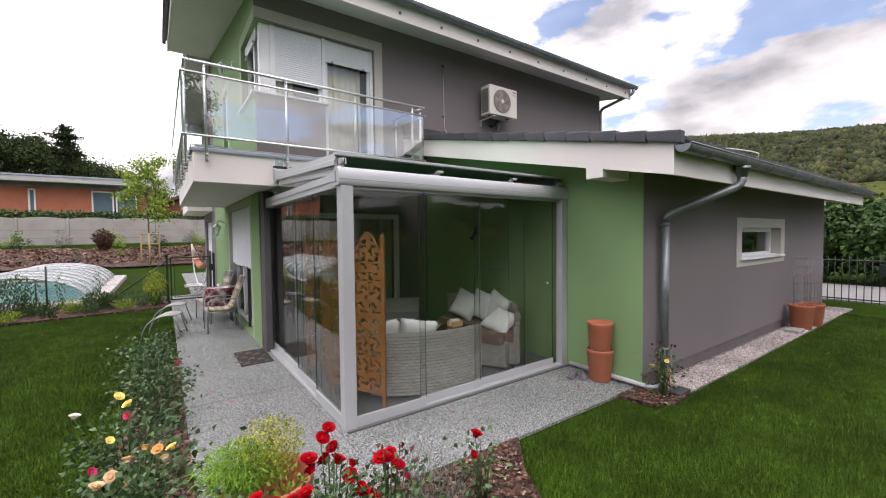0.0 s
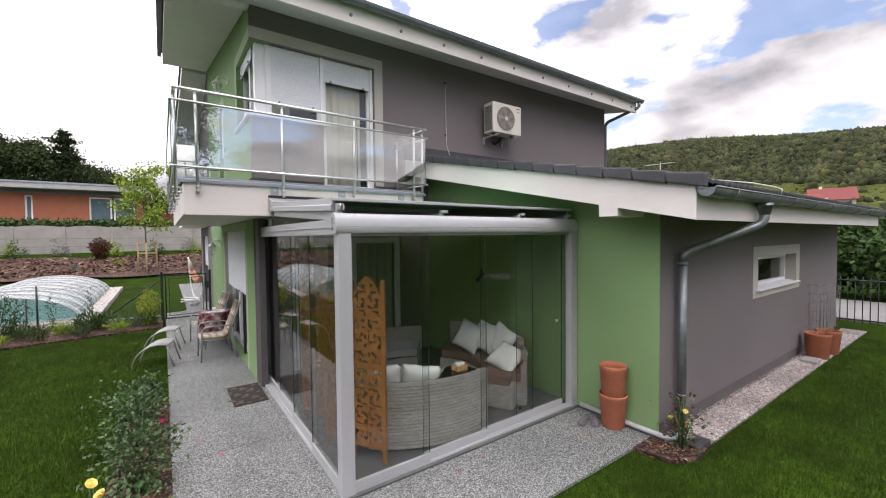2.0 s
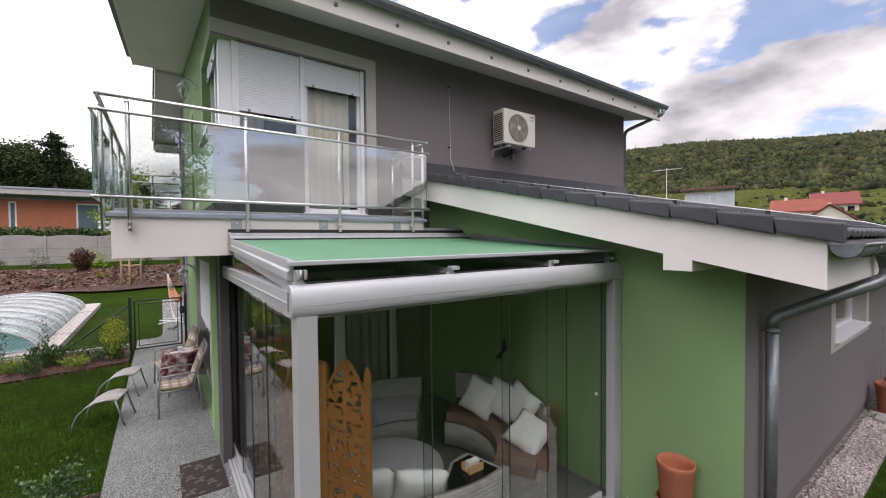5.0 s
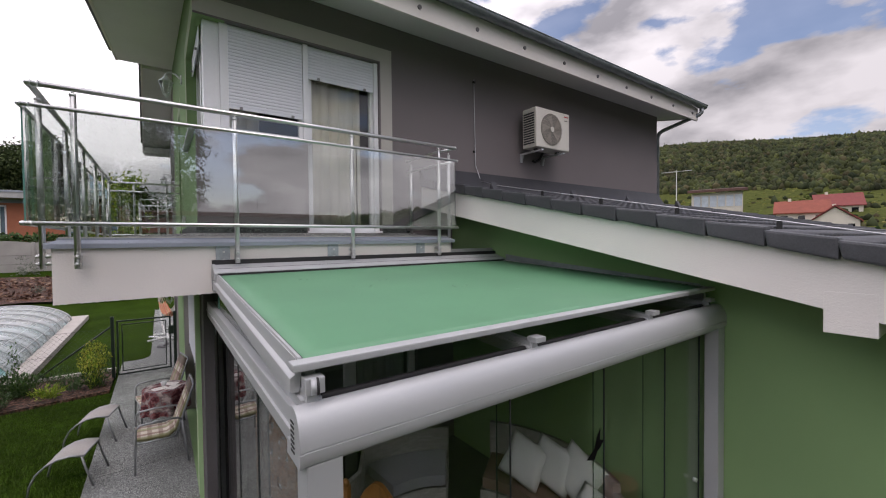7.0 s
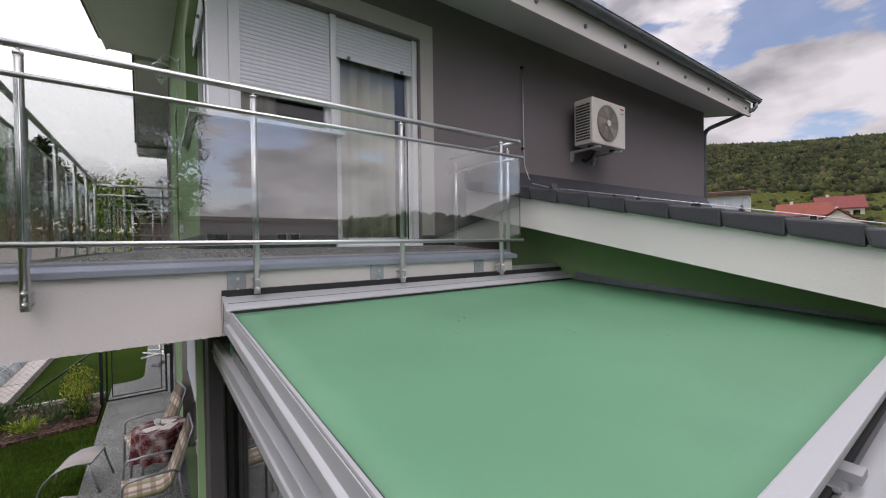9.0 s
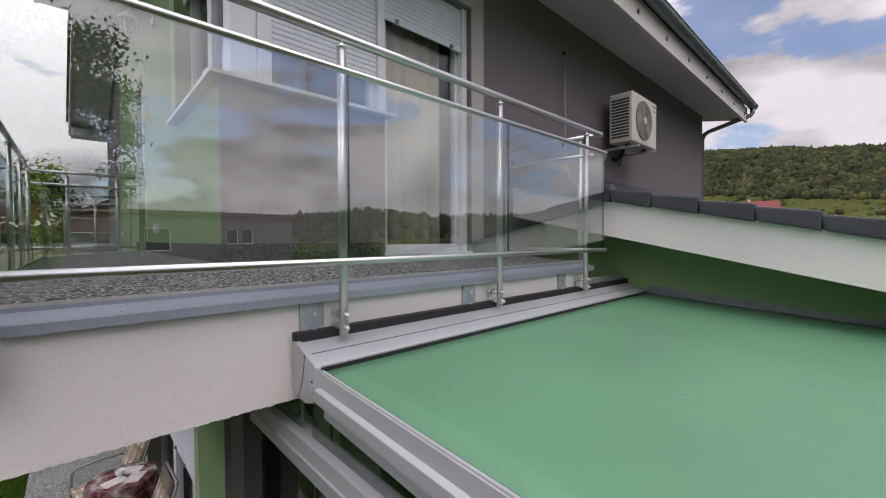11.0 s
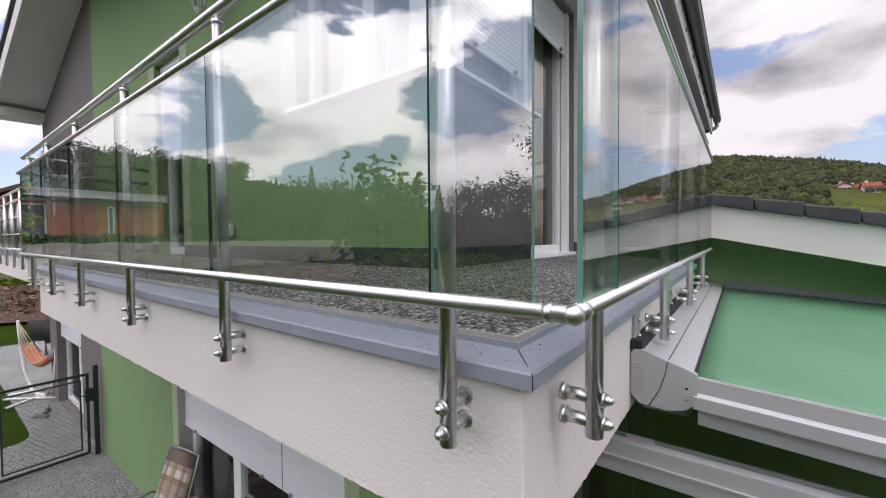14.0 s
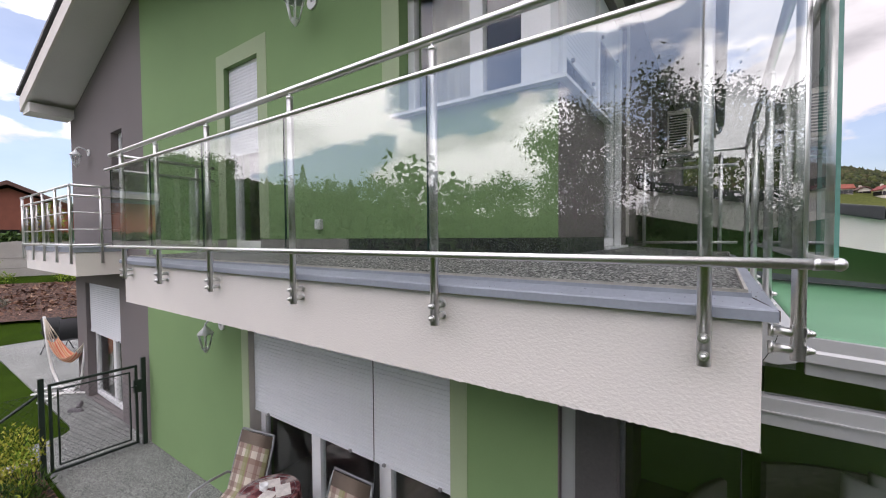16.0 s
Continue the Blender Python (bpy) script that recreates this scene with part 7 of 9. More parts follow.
def rose_bloom(parent, at, size, material, rg):
    """A rose of overlapping cupped petals."""
    bm = bmesh.new()
    tilt = pose(0, 0, 0, rg.uniform(-45, 45), rg.uniform(-45, 45), rg.uniform(0, 360))
    for ring_, (k, r, lean, h) in enumerate(((3, 0.16, 2, 0.80), (5, 0.34, 12, 0.82), (6, 0.55, 26, 0.78), (7, 0.70, 36, 0.72))):
        for i in range(k):
            a = 2 * math.pi * (i + 0.4 * ring_ + rg.uniform(-0.1, 0.1)) / k
            g = []
            for v in range(4):
                t = v / 3
                wv = (0.35, 0.85, 1.0, 0.62)[v] * (0.5 + 0.12 * ring_)
                z = h * t * math.cos(radians(lean) * t)
                rr = r * 0.5 + h * t * math.sin(radians(lean) * t) + (0.10 * t * t if ring_ else 0)
                g.append([bm.verts.new((rr * math.cos(a + wv * s / max(rr + 0.35, 0.4)) + 0.06 * abs(s) * -math.cos(a), rr * math.sin(a + wv * s / max(rr + 0.35, 0.4)) - 0.06 * abs(s) * math.sin(a), z + 0.05 * (1 - abs(s)) * t)) for s in (-1, 0, 1)])
            for p_, q in zip(g, g[1:]):
                for j in range(2):
                    f = bm.faces.new((p_[j], p_[j + 1], q[j + 1], q[j]))
                    f.smooth = True
    add_ball(bm, (0, 0, 0.38), 0.36, 8, 1.1)
    bm.transform(Matrix.Translation(at) @ tilt @ Matrix.Scale(size / 1.55, 4))
    return part("bloom", bm, material, parent)


def petal(name, c):
    return mat(name, c, 0.6, vary=0.18, scale=30, grain=0.1, gscale=200, bump=0.1, bscale=120, each=0.15, spec=0.1)


P_RED, P_YEL, P_PEACH, P_PINK, P_WHITE, P_ORANGE = petal("red_petals", (0.40, 0.002, 0.008)), petal("yellow_petals", (0.82, 0.66, 0.20)), petal("peach_petals", (0.78, 0.55, 0.32)), petal("pink_petals", (0.62, 0.05, 0.14)), petal("white_petals", (0.75, 0.70, 0.62)), petal("orange_petals", (0.76, 0.42, 0.14))


def rose_bush(label, at, r, h, leaves, blooms, seed, leaf=ROSE_LEAF, category="rose bush"):
    rg = random.Random(seed)
    bu = thing("rose_bush", label, category, at, "rose bushes")
    tips = []
    bm = bmesh.new()
    for i in range(9):
        a, q = rg.uniform(0, 6.28), rg.uniform(0.3, 1.0)
        tip = (at[0] + r * q * math.cos(a), at[1] + r * q * math.sin(a), at[2] + h * rg.uniform(0.6, 1.0))
        midp = (at[0] + r * q * 0.55 * math.cos(a), at[1] + r * q * 0.55 * math.sin(a), at[2] + h * 0.5)
        add_sweep(bm, ((at[0] + 0.03 * math.cos(a), at[1] + 0.03 * math.sin(a), at[2] - 0.03), midp, tip), 0.004, 5, (0.006, 0.005, 0.003))
        tips.append(tip)
    part("stem", bm, STEM, bu)
    centres = np.array(tips)
    k = int(leaves * 2.1)
    pick = rng.integers(0, len(centres), k)
    t = rng.random((k, 1)) ** 0.6
    root = np.array(at)
    base = root + (centres[pick] - root) * t + rng.normal(scale=0.085, size=(k, 3)) * np.array([1, 1, 0.7])
    base[:, 2] = np.maximum(base[:, 2], at[2] + 0.03)
    way = unit(base - root - np.array([0, 0, h * 0.4])) + rng.normal(scale=0.5, size=(k, 3))
    part("foliage", leaf_mesh("foliage", base, way, rng.uniform(0.034, 0.060, k), rng.uniform(0.024, 0.042, k), leaf), None, bu)["label"] = "serrated green leaves"
    for (x, y, z, s, m) in blooms:
        bm = bmesh.new()
        add_sweep(bm, ((at[0] + (x - at[0]) * 0.5, at[1] + (y - at[1]) * 0.5, at[2] + (z - at[2]) * 0.5), (x, y, z)), 0.003, 5)
        part("flower_stem", bm, STEM, bu)
        rose_bloom(bu, (x, y, z), s, m, rg)
    return bu


# red roses in the bed in front of the terrace
rose_bush("red rose bush in full bloom before the terrace", (1.02, 2.60, 0.02), 0.17, 0.66, 170, ((1.04, 2.70, 0.80, 0.07, P_RED), (1.0, 2.70, 0.755, 0.075, P_RED), (0.93, 2.70, 0.655, 0.085, P_RED), (0.95, 2.69, 0.60, 0.08, P_RED), (1.04, 2.70, 0.625, 0.10, P_RED), (1.085, 2.70, 0.60, 0.085, P_RED), (1.07, 2.69, 0.69, 0.07, P_RED), (1.17, 2.70, 0.555, 0.07, P_RED), (1.15, 2.69, 0.50, 0.085, P_RED)), 1)
rose_bush("red rose bush with dark green leaves before the terrace", (1.32, 2.50, 0.02), 0.17, 0.54, 150, ((1.36, 2.68, 0.53, 0.095, P_RED), (1.415, 2.68, 0.535, 0.09, P_RED), (1.455, 2.68, 0.45, 0.085, P_RED), (1.17, 2.60, 0.45, 0.10, P_RED), (1.24, 2.58, 0.41, 0.07, P_RED), (1.47, 2.60, 0.42, 0.07, P_PINK)), 2)
rose_bush("low red rose bush in front of the terracotta bowl", (0.76, 2.50, 0.02), 0.16, 0.40, 110, ((0.66, 2.60, 0.59, 0.09, P_RED), (0.74, 2.60, 0.53, 0.09, P_RED), (0.82, 2.60, 0.525, 0.08, P_RED), (0.89, 2.60, 0.54, 0.08, P_RED)), 13)
rose_bush("sparse red rose bush at the end of the bed", (2.10, 2.64, 0.02), 0.13, 0.40, 60, ((2.09, 2.70, 0.445, 0.085, P_RED), (2.06, 2.70, 0.31, 0.07, P_RED)), 3)
rose_bush("young rose shoot with dark red leaves", (1.40, 2.70, 0.02), 0.09, 0.62, 50, (), 4, RED_LEAF)
# yellow, peach and pink roses along the terrace
rose_bush("yellow rose bush beside the terrace edge", (0.08, 4.10, 0.0), 0.34, 0.66, 420, ((0.03, 4.20, 0.73, 0.064, P_YEL), (0.10, 4.08, 0.70, 0.064, P_YEL), (-0.20, 4.16, 0.66, 0.06, P_WHITE), (0.09, 4.16, 0.60, 0.055, P_PINK), (0.0, 3.9, 0.55, 0.05, P_YEL)), 5)
rose_bush("peach rose bush with many fading blooms", (0.18, 3.42, 0.0), 0.36, 0.60, 460, ((0.27, 3.46, 0.60, 0.06, P_ORANGE), (0.20, 3.52, 0.60, 0.055, P_ORANGE), (0.30, 3.38, 0.57, 0.055, P_PEACH), (0.12, 3.46, 0.58, 0.06, P_PEACH), (0.06, 3.36, 0.56, 0.064, P_PEACH), (0.0, 3.28, 0.56, 0.064, P_PEACH), (0.34, 3.52, 0.56, 0.06, P_YEL), (-0.04, 3.44, 0.58, 0.05, P_PINK), (0.12, 3.30, 0.52, 0.05, P_ORANGE), (-0.02, 3.20, 0.50, 0.07, P_PEACH)), 6)
rose_bush("green rose bush with one pink bud", (0.22, 5.30, 0.0), 0.32, 0.70, 420, ((0.41, 5.34, 0.60, 0.06, P_PINK),), 7)
rose_bush("green rose bush without blooms beside the terrace", (0.15, 6.3, 0.0), 0.30, 0.72, 380, (), 8)
rose_bush("low green rose bush at the end of the bed", (0.20, 7.2, 0.0), 0.26, 0.62, 300, (), 9)
rose_bush("peach rose bush at the lawn corner", (0.55, 2.75, 0.0), 0.30, 0.46, 300, ((0.40, 2.9, 0.45, 0.05, P_PEACH), (0.6, 2.85, 0.46, 0.05, P_ORANGE)), 10)
rose_bush("small yellow rose bush at the downpipe", (4.98, 2.80, 0.0), 0.17, 0.44, 46, ((4.80, 2.84, 0.36, 0.05, P_YEL), (5.04, 2.80, 0.38, 0.05, P_YEL), (5.06, 2.76, 0.27, 0.05, P_YEL)), 11)
rose_bush("thin dark rose shoot at the downpipe", (5.06, 2.84, 0.0), 0.07, 0.62, 26, (), 12, RED_LEAF)

# lavender-grey plant and the potted golden shrub
def tuft(name, label, category, at, k, r, h, material, length, width, group="", droop=0.0, spread=0.35):
    tu = thing(name, label, category, at, group)
    a, q = rng.uniform(0, 6.28, k), rng.random(k) ** 0.5
    base = np.array(at) + np.stack([q * r * 0.35 * np.cos(a), q * r * 0.35 * np.sin(a), np.zeros(k)], 1)
    t = rng.random((k, 1))
    end = np.array(at) + np.stack([q * r * np.cos(a), q * r * np.sin(a), h * (1.05 - 0.45 * q * q)], 1)
    pts = base + (end - base) * t
    way = unit(end - base) + rng.normal(scale=spread, size=(k, 3))
    part("foliage", leaf_mesh("foliage", pts, way, rng.uniform(0.6, 1.3, k) * length, width, material, droop), None, tu)
    return tu


tuft("lavender", "grey-green lavender tuft in the bed", "plant", (1.69, 2.76, 0.02), 420, 0.17, 0.42, GREY_LEAF, 0.06, 0.006)
tuft("lavender", "grey-green lavender tuft beside the red roses", "plant", (1.83, 2.66, 0.02), 300, 0.14, 0.34, GREY_LEAF, 0.06, 0.006)
flower_pot("flower_pot", "terracotta bowl planted with a golden shrub", (0.83, 3.22, 0.0), 0.275, 0.36, "terracotta pots")
tuft("golden_shrub", "golden yellow dwarf conifer in the terracotta bowl", "shrub", (0.86, 3.29, 0.30), 3000, 0.24, 0.40, GOLD_LEAF, 0.020, 0.011, spread=0.8)
tuft("grass_tuft", "bright green grassy tuft in the terracotta bowl", "plant", (0.66, 3.25, 0.31), 2600, 0.23, 0.27, BRIGHT_LEAF, 0.09, 0.005, droop=0.5, spread=0.6)
tuft("ivy", "green trailing leaves in the terracotta bowl", "plant", (0.90, 3.06, 0.30), 70, 0.16, 0.14, FRESH_LEAF, 0.045, 0.028)

# beds of bark mulch
def bed(name, pts, label, z=0.012):
    bm = bmesh.new()
    bm.faces.new([bm.verts.new((x, y, z)) for x, y in pts])
    ret = bmesh.ops.extrude_face_region(bm, geom=bm.faces[:])
    for v in ret["geom"]:
        if isinstance(v, bmesh.types.BMVert):
            v.co.z = -0.06
    structure(name, bm, MULCH, label, category="flower bed")


bed("bed_front", ((0.30, 1.6), (2.15, 1.6), (2.35, 2.2), (2.6, 2.7), (2.95, 3.115), (0.475, 3.19)), "bed of red-brown bark mulch before the terrace")
bed("bed_terrace", ((-0.20, 3.19), (0.468, 3.19), (0.468, 7.6), (0.12, 7.6)), "narrow bed of bark mulch along the terrace")
bed("bed_corner", ((4.55, 3.115), (4.62, 2.75), (4.9, 2.60), (5.30, 2.655), (5.0, 3.05), (4.998, 3.115)), "patch of bark mulch at the downpipe")
bed("bed_fence", ((-7.5, 12.3), (-3.0, 12.95), (0.40, 13.5), (0.40, 15.04), (-7.5, 15.04)), "bed of bark mulch along the wire fence", 0.03)
CHIP = island_mix("bark_chips", ((0.03, 0.014, 0.009), (0.08, 0.040, 0.027), (0.15, 0.08, 0.055), (0.24, 0.15, 0.10), (0.36, 0.26, 0.19)), 0.9)


def chips(name, k, xs, ys, z, size, label, keep=None):
    """Loose flat chips strewn over a bed."""
    p0 = np.stack([rng.uniform(*xs, k), rng.uniform(*ys, k), np.full(k, z)], 1)
    if keep is not None:
        p0 = p0[[bool(keep(x, y)) for x, y, _ in p0]]
    k = len(p0)
    way = rng.normal(size=(k, 3)) * np.array([1, 1, 0.25])
    me = leaf_mesh(name, p0, way, rng.uniform(0.6, 1.6, k) * size, rng.uniform(0.4, 0.8, k) * size, CHIP, 0.0)
    tagged(new(name, me), label, "mulch", kind="stuff")


chips("bark_chips_front", 2600, (0.4, 2.9), (1.7, 3.1), 0.022, 0.045, "loose bark chips on the front bed", lambda x, y: x < 2.3 + (y - 2.2) * 0.6 if y > 2.2 else x < 2.2)
chips("bark_chips_terrace", 900, (0.0, 0.46), (3.2, 7.5), 0.022, 0.04, "loose bark chips beside the terrace")
chips("bark_chips_corner", 260, (4.65, 5.2), (2.68, 3.05), 0.022, 0.035, "loose bark chips at the downpipe")
# a few fallen petals and leaves on the terrace
for i, (x, y, m) in enumerate(((2.75, 3.86, P_RED), (3.1, 3.90, TERRACOTTA), (4.25, 3.55, TERRACOTTA), (0.75, 6.9, P_PINK), (0.72, 6.1, P_PINK), (2.0, 3.6, P_RED), (0.9, 5.6, P_PINK), (4.4, 3.5, TERRACOTTA))):
    fp = thing("fallen_leaf", "fallen petal or leaf on the grey terrace", "leaf", (x, y, 0.004), "fallen leaves")
    me = leaf_mesh("blade", np.array([[x, y, 0.006], [x + 0.02, y + 0.01, 0.006]]), np.array([[1.0, 0.4 + i, 0.1], [0.3, 1.0, 0.1]]), 0.04, 0.03, m, 0.0)
    part("blade", me, None, fp)

# perennials along the wire fence
for i in range(14):
    x = -6.5 + i * 0.5 + 0.12 * math.sin(i * 5)
    y = 14.25 + 0.45 * math.sin(i * 2.3)
    tuft("perennial", "green and yellow perennial in the fence bed", "plant", (x, y, 0.03), (170, 110, 200, 120)[i % 4], (0.30, 0.13, 0.32, 0.12)[i % 4], (0.42, 0.95, 0.36, 1.05)[i % 4], (ROSE_LEAF, FRESH_LEAF, TREE_LEAF)[i % 3], 0.07, 0.026, "perennials")
for i in range(20):
    tuft("perennial", "low green plant at the lawn edge", "plant", (-6.3 + i * 0.34, 13.75 + 0.35 * math.sin(i * 3.3) + 0.05 * (i - 16), 0.03), 300, 0.28, (0.28, 0.40, 0.22)[i % 3], (ROSE_LEAF, TREE_LEAF, FRESH_LEAF)[i % 3], 0.09, 0.02, "perennials")

for x, y, h, r in ((-2.55, 14.0, 0.95, 0.5), (-3.3, 14.2, 1.1, 0.55), (-1.1, 14.15, 0.45, 0.36)):
    tuft("perennial", "bushy green perennial beside the wire fence", "plant", (x, y, 0.03), 900, r, h, ROSE_LEAF, 0.075, 0.03, "perennials")

tuft("golden_bush", "yellow-green leafy bush at the gate post", "shrub", (0.10, 14.15, 0.03), 1500, 0.30, 0.92, GOLD_LEAF, 0.05, 0.02, spread=0.6)

tuft("dark_shrub", "dark red-leaved round shrub before the concrete wall", "shrub", (-2.63, 32.4, 1.22), 1600, 0.62, 1.15, RED_LEAF, 0.12, 0.06, spread=0.9)
# loose stones of the gravel strip
STONES = island_mix("gravel_stones", ((0.22, 0.19, 0.18), (0.38, 0.33, 0.31), (0.50, 0.45, 0.42), (0.64, 0.60, 0.57), (0.34, 0.26, 0.24), (0.44, 0.40, 0.38)), 0.85, 0.3)
k = 15000
gx = 5.42 + 7.6 * rng.random(k) ** 1.25
gp_ = np.stack([gx, rng.uniform(2.665, 3.02, k), rng.uniform(-0.006, 0.010, k)], 1)
octa = np.array([(1, 0, 0), (-1, 0, 0), (0, 1, 0), (0, -1, 0), (0, 0, 1), (0, 0, -1)], float)
faces = np.array([(0, 2, 4), (2, 1, 4), (1, 3, 4), (3, 0, 4), (2, 0, 5), (1, 2, 5), (3, 1, 5), (0, 3, 5)])
turn = rng.uniform(0, 6.28, k)
size = rng.uniform(0.007, 0.019, (k, 1, 1)) * (1 + rng.normal(scale=0.2, size=(k, 6, 1)))
oc = octa[None] * size * np.array([1.25, 0.9, 0.7])
oc = np.stack([oc[..., 0] * np.cos(turn)[:, None] - oc[..., 1] * np.sin(turn)[:, None], oc[..., 0] * np.sin(turn)[:, None] + oc[..., 1] * np.cos(turn)[:, None], oc[..., 2]], -1)
sv_ = (oc + gp_[:, None]).reshape(-1, 3)
tagged(new("gravel_stones", array_mesh("gravel_stones", sv_, (faces[None] + (np.arange(k) * 6)[:, None, None]).reshape(-1, 3), STONES, True)), "loose pale pinkish gravel stones along the garage", "gravel", kind="stuff")

# blades of the mown lawn
def blades(name, k, xs, ys, keep, h, w, label):
    x, y = rng.uniform(*xs, k), rng.uniform(*ys, k)
    ok = keep(x, y)
    x, y = x[ok], y[ok]
    k = len(x)
    a, lean = rng.uniform(0, 6.28, k), rng.uniform(0.15, 0.7, k)
    hh = h * rng.uniform(0.55, 1.25, k)
    z = np.full(k, -0.03)
    b = np.stack([x, y, z], 1)
    s = np.stack([-np.sin(a), np.cos(a), np.zeros(k)], 1) * (w / 2)
    tip = b + np.stack([np.cos(a) * lean * hh, np.sin(a) * lean * hh, hh], 1)
    v = np.stack([b - s, b + s, tip], 1).reshape(-1, 3)
    t = np.arange(k * 3).reshape(-1, 3)
    tagged(new(name, array_mesh(name, v, t, BLADE)), label, "grass", kind="stuff")


blades("lawn_grass_south", 420000, (2.2, 13.0), (-0.2, 3.1), lambda x, y: (x > 2.3 + np.maximum(y - 2.2, 0) * 0.72) & ((y < 2.66) | ((x < 4.5) & (y < 3.08))), 0.036, 0.0046, "short green lawn grass south of the house")
blades("lawn_grass_west", 420000, (-6.0, 0.465), (2.6, 13.4), lambda x, y: ((x < 0.1) | (y > 7.55)) & (y < 13.45 + 0.15 * x), 0.038, 0.0060, "short green lawn grass west of the terrace")

# ---- pool with its arched cover ----
pool = thing("pool_enclosure", "low arched pool enclosure of clear panels over turquoise water", "pool enclosure", (-3.1, 18.5, 0.2))
POLY = glass("cloudy_pool_panel", (0.90, 0.94, 0.94), 0.10, 0.20)
PY0, PSTEP, PN = 15.55, 1.0, 8


def arch(y, i, lift=0.0):
    """A point on the hoop at y: the hoops grow towards the back."""
    u = (y - PY0) / (PSTEP * PN)
    a = math.pi * i / 18
    return -3.20 + (1.72 - 0.05 * u + lift) * math.cos(a), y, 0.14 + (0.71 - 0.03 * u + lift) * math.sin(a) ** 1.05


def frosted(name, col, clear):
    """Cloudy plastic sheet: part of the light goes through, part is scattered, with a gloss."""
    m, n, l, p = node_material(name)
    tr, mx = n.new("ShaderNodeBsdfTransparent"), n.new("ShaderNodeMixShader")
    no, mr, tc = n.new("ShaderNodeTexNoise"), n.new("ShaderNodeMapRange"), n.new("ShaderNodeTexCoord")
    no.inputs["Scale"].default_value = 1.6
    l.new(tc.outputs["Object"], no.inputs["Vector"])
    mr.inputs["To Min"].default_value, mr.inputs["To Max"].default_value = clear - 0.12, clear + 0.12
    l.new(no.outputs["Fac"], mr.inputs["Value"])
    p.inputs["Base Color"].default_value, p.inputs["Roughness"].default_value = (*col, 1), 0.22
    l.new(mr.outputs[0], mx.inputs[0]), l.new(p.outputs[0], mx.inputs[1]), l.new(tr.outputs[0], mx.inputs[2])
    l.new(mx.outputs[0], n["Material Output"].inputs[0])
    return m


PANEL = frosted("frosted_cover_panel", (0.52, 0.55, 0.55), 0.42)
for k in range(PN):
    y0, y1 = PY0 + k * PSTEP, PY0 + (k + 1) * PSTEP
    bm = bmesh.new()
    g = [[bm.verts.new(arch(y, i)) for i in range(19)] for y in (y0 + 0.01, y1 - 0.01)]
    for i in range(18):
        f = bm.faces.new((g[0][i], g[0][i + 1], g[1][i + 1], g[1][i]))
        f.smooth = True
    ob = part("cover_panel", bm, PANEL, pool)
    ob.modifiers.new("thick", "SOLIDIFY").thickness = 0.008
    ob.visible_shadow = False
for k in range(PN + 1):
    bm = bmesh.new()
    add_sweep(bm, [arch(PY0 + k * PSTEP, i, 0.008) for i in range(19)], 0.020 if k % 2 == 0 else 0.013, 8)
    part("rib", bm, ALU, pool)
for i in (2, 4, 6, 9, 12, 14, 16):
    bm = bmesh.new()
    add_sweep(bm, [arch(PY0 + q * PSTEP * PN / 4, i, 0.006) for q in range(5)], 0.007, 6)
    part("purlin", bm, ALU, pool)
bm = bmesh.new()
bm.faces.new([bm.verts.new(arch(PY0 - 0.01, i)) for i in range(19)])
ob = part("front_panel", bm, POLY, pool, "clear front panel")
ob.modifiers.new("thick", "SOLIDIFY").thickness = 0.006
ob.visible_shadow = False
box_part("front_rail", (-4.96, -1.44, PY0 - 0.05, PY0 + 0.01, 0.12, 0.17), ALU, pool, "", 0.004)
for x in (-2.5, -3.7):
    box_part("front_mullion", (x - 0.015, x + 0.015, PY0 - 0.04, PY0 + 0.0, 0.17, 0.79), mat("dark_mullion", (0.06, 0.06, 0.065), 0.5), pool, "", 0.003)
bm = bmesh.new()
COPING = mat("pale_pool_slabs", (0.40, 0.37, 0.34), 0.85, vary=0.12, grain=0.15)
for x0, x1, y0, y1 in ((-6.2, -1.12, 15.15, 15.62), (-1.52, -1.12, 15.62, 24.5), (-6.2, -4.86, 15.62, 24.5), (-4.86, -1.52, 23.6, 24.5)):
    add_box(bm, x0, x1, y0, y1, -0.1, 0.13)
structure("pool_coping", bm, COPING, "pale slab edging round the pool", category="pool edge")
bm = bmesh.new()
add_box(bm, -4.85, -1.53, 15.63, 23.59, 0.02, 0.05)
structure("water", bm, mat("turquoise_pool_water", (0.36, 0.66, 0.65), 0.35, vary=0.2, scale=2, grain=0.05, bump=0.2, bscale=6, bdist=0.02, spec=0.15), "turquoise pool water under the cover", category="water")

# ---- bank, wall, tree, neighbours to the north ----
bm = bmesh.new()
NXG = 40
def bank_strip(bm, y0f, y1f, x0, x1, lift):
    cols = []
    for i in range(NXG + 1):
        x = x0 + (x1 - x0) * i / NXG
        a, b = y0f(x), y1f(x)
        cols.append([bm.verts.new((x, a + (b - a) * j / 8, hill_height(x, a + (b - a) * j / 8) + lift)) for j in range(9)])
    for p_, q in zip(cols, cols[1:]):
        for j in range(8):
            bm.faces.new((p_[j], q[j], q[j + 1], p_[j + 1]))


